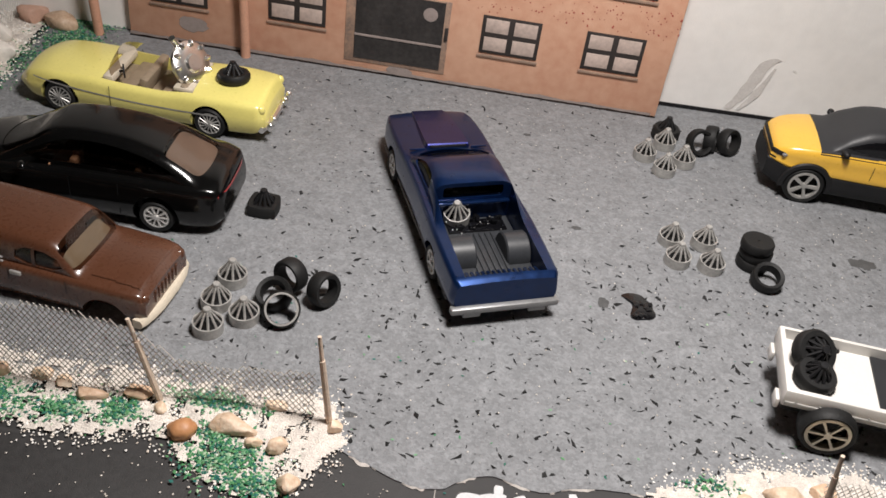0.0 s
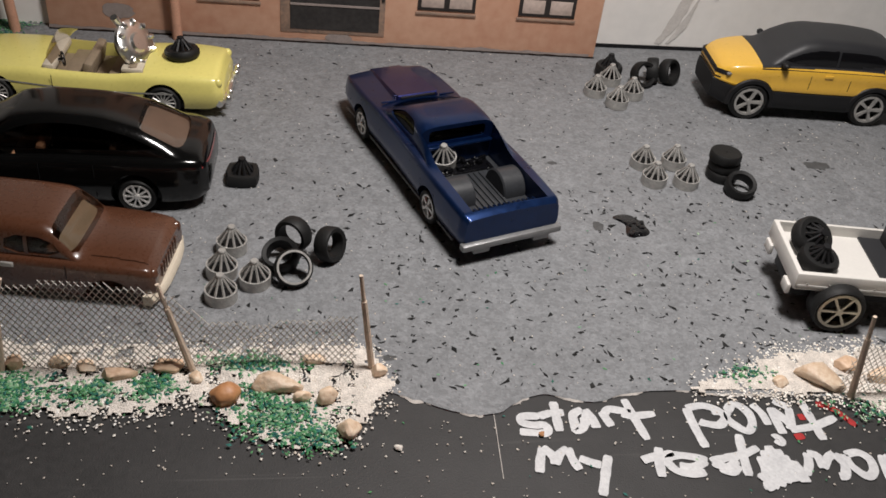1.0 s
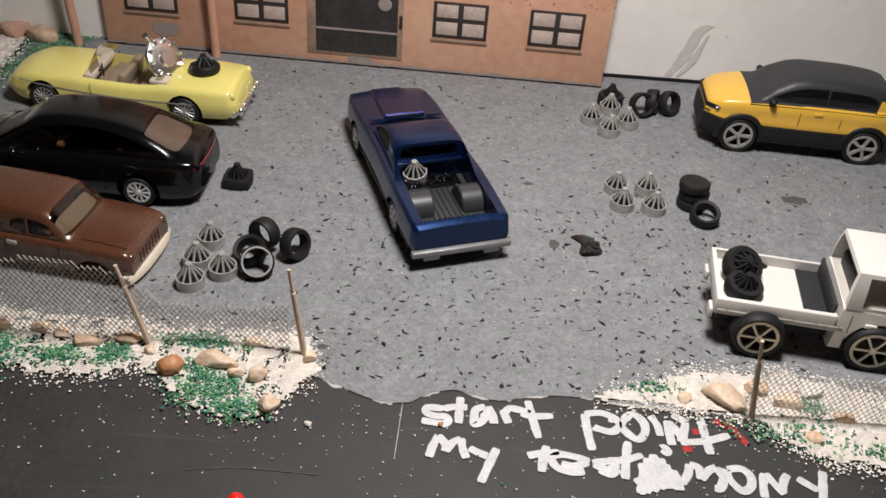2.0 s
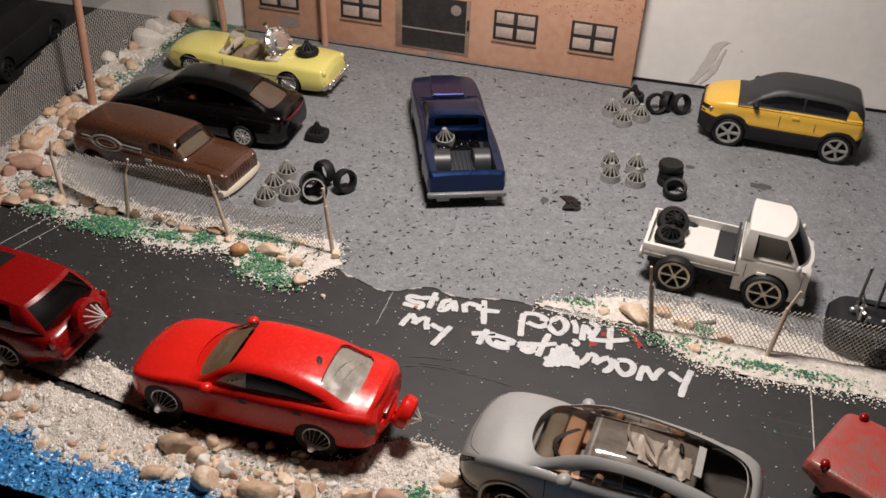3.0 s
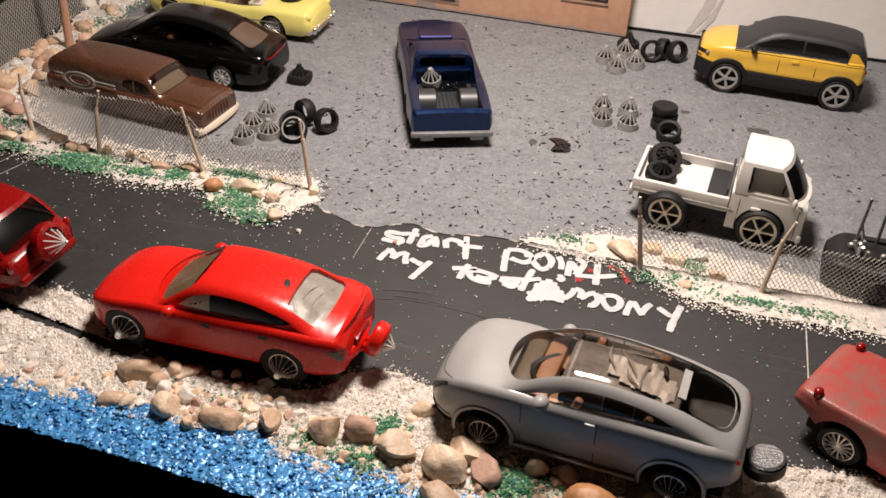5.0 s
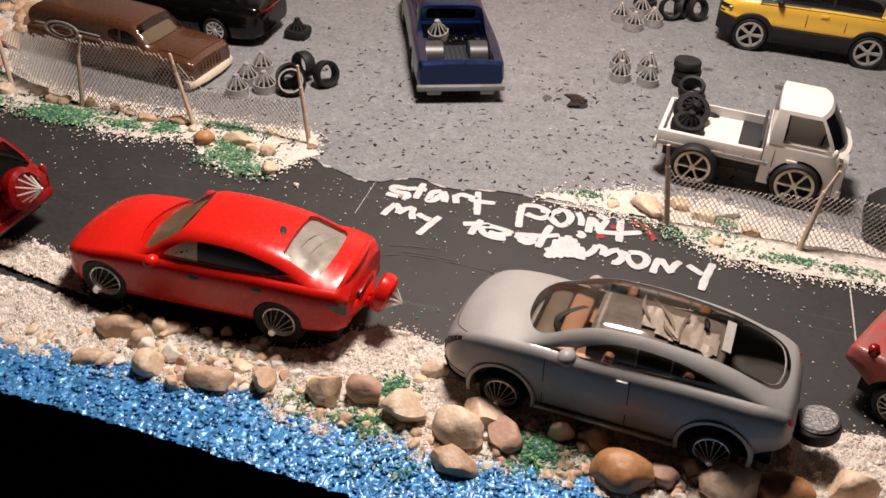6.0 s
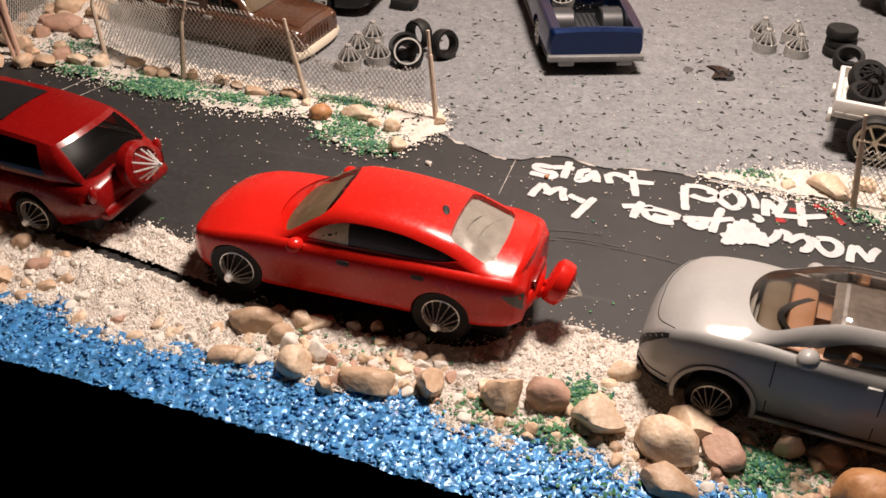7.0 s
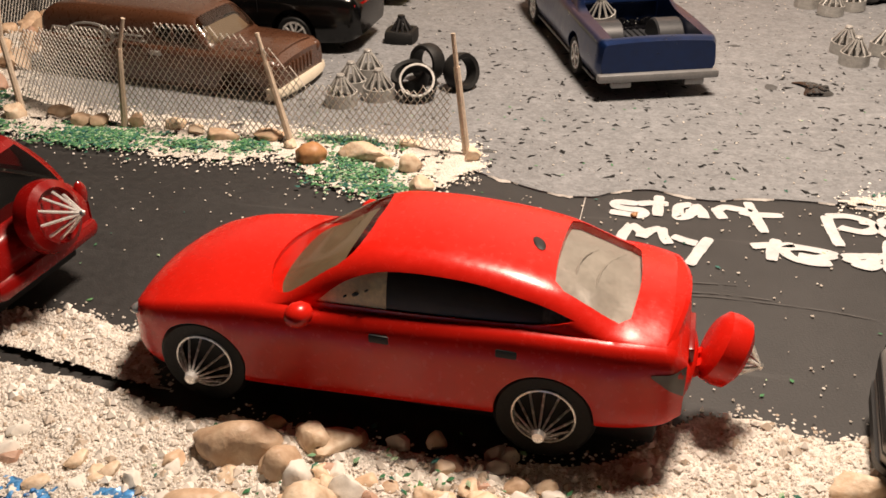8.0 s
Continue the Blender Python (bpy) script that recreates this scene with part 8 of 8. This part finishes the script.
    for k, (x, y, a, col) in enumerate(((-5.9, -96.1, 2.2, "n"), (-2.5, -91.0, 2.5, "p"), (-1.8, -98.0, 2.4, "w"), (-9.1, -104.2, 2.2, "p"), (6.9, -99.5, 1.6, "k"), (8.9, -96.6, 1.3, "n"), (12.7, -97.3, 1.3, "p"), (10.3, -105.0, 1.8, "k"), (19.1, -96.5, 1.3, "p"), (20.4, -93.3, 1.2, "w"), (14.4, -92.1, 1.3, "p"), (28.8, -95.6, 1.0, "p"), (35.5, -100.9, 1.1, "n"), (40.3, -103.4, 1.2, "k"), (47.8, -106.3, 1.5, "n"), (50.9, -104.3, 1.1, "p"), (39.6, -92.4, 1.2, "p"), (51.6, -90.8, 1.1, "w"), (58.4, -94.3, 1.2, "p"), (63.3, -101.9, 1.2, "k"), (82.3, -101.4, 2.4, "n"), (80.3, -106.7, 1.5, "k"), (90.8, -98.9, 1.5, "p"), (96.9, -100.4, 1.7, "n"), (93.9, -104.4, 1.1, "p"), (100.2, -97.9, 1.7, "k"), (104.6, -95.0, 1.7, "n"), (110.2, -105.8, 2.1, "p"), (112.9, -102.6, 1.9, "k"), (116.6, -105.1, 1.7, "n"), (119.7, -102.2, 1.4, "p"))):
        c = a * rng.uniform(0.7, 0.95)
        alone("pebble", stone(k + 200, a, a * rng.uniform(0.7, 0.95), c, 0.18), mats[col], at_mm(x, y, 0.4 + c * 0.6, rng.uniform(0, 180)), f"small {words[col]} stone wedged in the shore sand", "pebble", "pebbles", smooth=40)
    # rubble heaped along the side net
    rng = random.Random(33)
    for k in range(46):
        y = rng.uniform(-6, 96) if k < 38 else rng.uniform(96, 150)
        x = -134 - 0.06 * y + rng.gauss(0, 6.5) if y > 16 else rng.uniform(-142, -104)
        if y < 16 and y > 6 - (x + 112) * 0.55:
            continue
        if math.hypot(x + 134.6, y - 74.5) < 5 or math.hypot(x + 134.5, y + 1.4) < 4:
            continue
        a = rng.uniform(1.6, 3.6)
        c, col = a * rng.uniform(0.65, 0.9), rng.choice("npnkwn")
        alone("pebble", stone(k + 300, a, a * rng.uniform(0.65, 0.9), c, 0.2), mats[col], at_mm(x, y, 0.4 + c * 0.6, rng.uniform(0, 180)), f"{words[col]} rough stone in the rubble beside the wire net", "pebble", "pebbles", smooth=40)
    rng = random.Random(12)
    base = [stone(90 + k, 1.6, 1.25, 1.05, 0.2) for k in range(6)]
    small = [alone("small_stone", b, mats["npkwwp"[k]], at_mm(6 + 9 * k, -96 - k % 3, 0.8), "small loose stone in the shore sand", "stone", "small shore stones", smooth=40) for k, b in enumerate(base)]
    for k in range(230):
        x = rng.uniform(-70, 165) if k < 120 else rng.uniform(-15, 160)
        y = shore(x) + abs(rng.gauss(0, 7.5)) + 1
        if y > -82:
            continue
        copy_thing(small[k % 6], at_mm(x, y, 0.9, rng.uniform(0, 360), rng.uniform(-20, 20)))


# ---- sand, flock and crumbs ----
ROAD_LOW = curve_of([(-200, -72), (-70, -74), (-52, -70), (-36, -73), (-24, -86), (-10, -88.5), (22, -90), (32, -88), (46, -76), (62, -77), (90, -79), (145, -81), (170, -79), (260, -78)])
VERGE_LOW = curve_of([(-150, -3), (-120, -3), (-97, -8), (-82, -7), (-68, -10), (-58, -13), (-48, -12), (-38, -9), (-26, -17), (-16, -22), (-6, -21), (0, -11), (5, -5)])
VERGE_TOP = curve_of([(-150, 60), (-126, 34), (-100, 12), (-60, 8), (-30, 7), (-10, 8), (0, 6), (5, -4)])
RIGHT_LOW = curve_of([(72, -8.0), (85, -8.4), (108, -10.5), (112, -12), (122, -20), (130, -23), (145, -24), (170, -23), (260, -22)])
RIGHT_TOP = curve_of([(72, -7), (84, -3), (100, 3), (120, 5), (150, -1), (180, -4), (260, -4)])


def strip_line(x):
    return -80.5 - 0.18 * (x + 57)


def in_shore(x, y):
    n = 1.6 * noise2(x, y, 7, 1) + 0.8 * noise2(x, y, 2.2, 5)
    strip = abs(y - strip_line(x)) < 1.5 and -70 < x < -16
    return shore(x) - 1 < y < ROAD_LOW(x) + n and not strip


def in_verge(x, y):
    n = 2.2 * noise2(x, y, 6, 2) + 1.0 * noise2(x, y, 2, 6)
    if x < 5:
        return VERGE_LOW(x) + n < y < VERGE_TOP(x) + n and x > -150
    return x > 72 and RIGHT_LOW(x) + n * 0.7 < y < RIGHT_TOP(x) + n


def in_side(x, y):
    n = 3.0 * noise2(x, y, 9, 3)
    mid = -134 - 0.06 * y
    return 20 < y < 180 and abs(x - mid) < 8.5 + n


def sand_height(x, y):
    return 0.9 + 0.75 * noise2(x, y, 6, 1) + 0.7 * noise2(x, y, 2.6, 2) + 0.34 * noise2(x, y, 1.0, 3)


def sand():
    for name, inside, area, step, label in (("shore_sand", in_shore, (-200, 220, -119, -66), 0.5, "coarse pale sand bank along the water"), ("verge_sand", in_verge, (-150, 220, -28, 62), 0.8, "thin sprinkled pale sand verge beside the lot"), ("side_sand", in_side, (-165, -112, 20, 182), 1.0, "strewn sand along the side net")):
        bm = bmesh.new()
        lift = 0.35 if name == "verge_sand" else 0.0
        edge = 1.6 if name == "verge_sand" else 0.0
        sheet(bm, lambda x, y: inside(x, y) and (edge == 0 or noise2(x, y, 3.2, 8) + 0.5 * noise2(x, y, 1.3, 4) > (-0.15 if x < 0 else -0.6)), *area[:2], *area[2:], step, lambda x, y: (sand_height(x, y) if lift == 0 else 0.3 + 0.55 * sand_height(x, y)))
        ob = part(name, bm, M_sand, smooth=80)
        tagged(ob, label, "sand", kind="stuff")
    rng = np.random.default_rng(4)

    def fill(inside, area, count, sizes, height, spill=0.0, seed=0):
        out, sz = [], []
        x0, x1, y0, y1 = area
        xs, ys = rng.uniform(x0, x1, count), rng.uniform(y0, y1, count)
        for x, y in zip(xs, ys):
            if inside(x + rng.normal(0, spill), y + rng.normal(0, spill)):
                out.append((x, y, height(x, y)))
                sz.append(rng.uniform(*sizes))
        return out, sz

    p, s = fill(in_shore, (-110, 190, -118, -68), 70000, (0.12, 0.3), lambda x, y: sand_height(x, y) + 0.06, 1.6)
    q, t = fill(in_shore, (-110, 190, -118, -68), 4200, (0.35, 0.85), lambda x, y: sand_height(x, y) + 0.1, 0.6)
    keep = [k for k, g in enumerate(p + q) if not (abs(g[1] - strip_line(g[0])) < 1.2 and -70 < g[0] < -16)]
    p, s = [(p + q)[k] for k in keep], [(s + t)[k] for k in keep]
    scatter("shore_grains", p, s, M_grain, "loose coarse sand grains on the bank", "sand", 0.8, 1.2, 1)
    p, s = fill(in_verge, (-150, 6, -30, 62), 52000, (0.14, 0.36), lambda x, y: 0.5 + 0.3 * noise2(x, y, 2), 2.6)
    q, t = fill(in_verge, (72, 210, -30, 10), 40000, (0.14, 0.36), lambda x, y: 0.5 + 0.3 * noise2(x, y, 2), 2.6)
    scatter("verge_grains", p + q, s + t, M_grain_white, "loose pale sand grains on the verge", "sand", 0.8, 1.2, 2)
    p, s = fill(in_side, (-165, -112, 20, 182), 16000, (0.2, 0.55), lambda x, y: 0.8, 2)
    scatter("side_grains", p, s, M_grain_white, "loose sand grains along the side net", "sand", 0.8, 1.2, 3)
    # green flock in clumps
    clumps = [(-80, -6, 11, 4.5, 1700), (-58, -6, 5, 3, 260), (-46, -5, 4.5, 3.2, 300), (-20, -14, 9, 5, 620), (-26, 2, 10, 2.5, 330), (-24, -7, 5, 3, 200), (-12, -20, 6, 3, 240), (118, -15, 12, 4, 200), (140, -19, 12, 2.5, 170), (160, -19, 14, 2.5, 200), (88, -3, 6, 2, 90), (126, -6, 4, 4, 110),
              (55, -95, 3.6, 3.6, 330), (88, -103, 7, 5, 900), (38, -104, 6, 3, 120), (52, -106, 6, 3, 200), (10, -96, 22, 6, 70), (-108, -4, 8, 3, 260), (-118, 10, 8, 6, 240), (-136, 100, 6, 20, 420), (-130, 140, 7, 16, 420), (-126, 172, 12, 5, 900), (-121, 158, 9, 8, 900), (-88, -92, 8, 5, 160), (60, -115, 10, 4, 60)]
    p, s = [], []
    for x, y, a, b, n in clumps:
        for _ in range(int(n * 1.05)):
            u, v = rng.normal(0, a * 0.6), rng.normal(0, b * 0.62)
            z = 0.9 + 0.8 * rng.random() * max(0, 1 - (u / a) ** 2 - (v / b) ** 2)
            p.append((x + u, y + v, z + (0.5 if y < -80 else 0)))
            s.append(rng.uniform(0.15, 0.42))
    scatter("green_flock", p, s, M_green, "shredded green flock strewn as grass", "grass flock", 0.6, 1.9, 5)
    # dark slivers and pale crumbs on the lot, crumbs on the road
    p, s = [], []
    for _ in range(2100):
        x, y = rng.uniform(-60, 215), -7 + 172 * rng.random() ** 1.25
        if noise2(x, y, 25, 3) > -0.4:
            p.append((x, y, 0.5))
            s.append(rng.uniform(0.09, 0.22) if rng.random() < 0.74 else rng.uniform(0.25, 0.5))
    for _ in range(420):
        p.append((rng.uniform(-20, 130), rng.uniform(-6, 75), 0.52))
        s.append(rng.uniform(0.18, 0.5))
    scatter("dark_slivers", p, s, M_fleck, "dark slivers strewn over the grey lot", "slivers", 0.35, 2.2, 6, 0.0, 0.42)
    p, s = [], []
    # many of these pale lot crumbs imitate white glints of the paper
    for _ in range(800):
        x, y = rng.uniform(-70, 215), rng.uniform(-7, 165)
        p.append((x, y, 0.6))
        s.append(rng.uniform(0.1, 0.28))
    for _ in range(900):
        x = rng.uniform(-120, 190)
        y = -10 - abs(rng.normal(0, 22)) if rng.random() < 0.6 else -75 + abs(rng.normal(0, 10))
        if y > -84:
            p.append((x, y, 0.25))
            s.append(rng.uniform(0.1, 0.3))
    scatter("pale_crumbs", p, s, M_white_speck, "pale crumbs on the lot and the road, some painting white glints", "crumbs", 0.8, 1.1, 7)
    p, s = [], []
    for _ in range(160):
        x, y = rng.uniform(-60, 160), rng.uniform(-70, 60)
        p.append((x, y, 0.55 if y > -8 else 0.25))
        s.append(rng.uniform(0.15, 0.35))
    scatter("green_crumbs", p, s, M_green, "stray green flock crumbs", "crumbs", 0.4, 1.8, 8)
    bm = stone(3, 0.9, 0.75, 0.7)
    alone("white_pebble", bm, M_rock_white, at_mm(4.6, -22.6, 0.5), "tiny white pebble on the black road", "pebble")
    alone("amber_crumb", stone(5, 0.7, 0.7, 0.5), M_rock_orange, at_mm(35.2, -19.8, 0.5), "amber crumb stuck on the painted words", "crumb")


def patches():
    """Tar patch and stains on the lot."""
    def puddle(x, y, a, b, seed, z):
        bm = bmesh.new()
        c = bm.verts.new((0, 0, z + 0.12))
        ring = []
        for k in range(40):
            t = k * math.tau / 40
            r = 1 + 0.4 * noise2(math.cos(t) * 2, math.sin(t) * 2, 1, seed) + 0.2 * noise2(math.cos(t) * 6, math.sin(t) * 6, 1, seed + 3)
            ring.append(bm.verts.new((a * r * math.cos(t), b * r * math.sin(t), z)))
        for p, q in zip(ring, ring[1:] + ring[:1]):
            bm.faces.new((c, p, q))
        return bm

    edge = rounded([(-5, 5.2), (-2, 6.8), (1.4, 6.4), (2.4, 4.4), (4.4, 3), (3.9, 1.4), (4.9, -1.5), (3.4, -3.6), (0.6, -4), (-1, -4.6), (-2.6, -3.8), (-2.4, -1.6), (-1.4, 1.6), (-3.2, 3.4)], 1)
    bm = bmesh.new()
    hub = bm.verts.new((0.6, 1.0, 0.5))
    inner = [bm.verts.new((0.6 + 0.7 * (x - 0.6), 1.0 + 0.7 * (y - 1.0), 0.45 + 0.25 * noise2(x, y, 2, 4))) for x, y in edge]
    outer = [bm.verts.new((x, y, 0.03)) for x, y in edge]
    for k in range(len(edge)):
        j = (k + 1) % len(edge)
        bm.faces.new((hub, inner[k], inner[j]))
        bm.faces.new((inner[k], outer[k], outer[j], inner[j]))
    rng = random.Random(2)
    for k in range(12):
        blob(bm, ell(rng.uniform(-1.4, 3.2), rng.uniform(-3.4, 2.6), 0.35, rng.uniform(0.7, 1.5), rng.uniform(0.6, 1.1), 0.6, rng.uniform(0, 180)), 1)
    alone("tar_lump", bm, M_burn, at_mm(76.2, 54.4, 0.5), "shiny black tar blot on the grey lot", "tar blot")
    for x, y, a, b, s in ((66.5, 55.2, 1.6, 2.2, 5.0), (148.4, 90.1, 4.2, 2.4, 7.0), (120.5, 97.0, 1.8, 1.6, 9.0), (4.5, 3.5, 1.6, 0.9, 11.0), (60, 88, 1.6, 0.9, 12.0), (44.5, 138, 1.4, 0.8, 13.0)):
        alone("lot_stain", puddle(0, 0, a, b, s, 0.02), M_stain, at_mm(x, y, 0.5), "dark grey stain on the grey lot", "stain", "lot stains")


build_setting()
build_water()
build_facade()
build_text()
red_sedan()
silver_suv()
maroon_suv()
faded_red_car()
blue_pickup()
brown_wagon()
black_sedan()
convertible()
yellow_suv()
white_truck()
dark_vehicle(-196, 105, 95)
black_buggy()
loose_parts()
fence_posts()
nets()
doll()
stones()
patches()
sand()
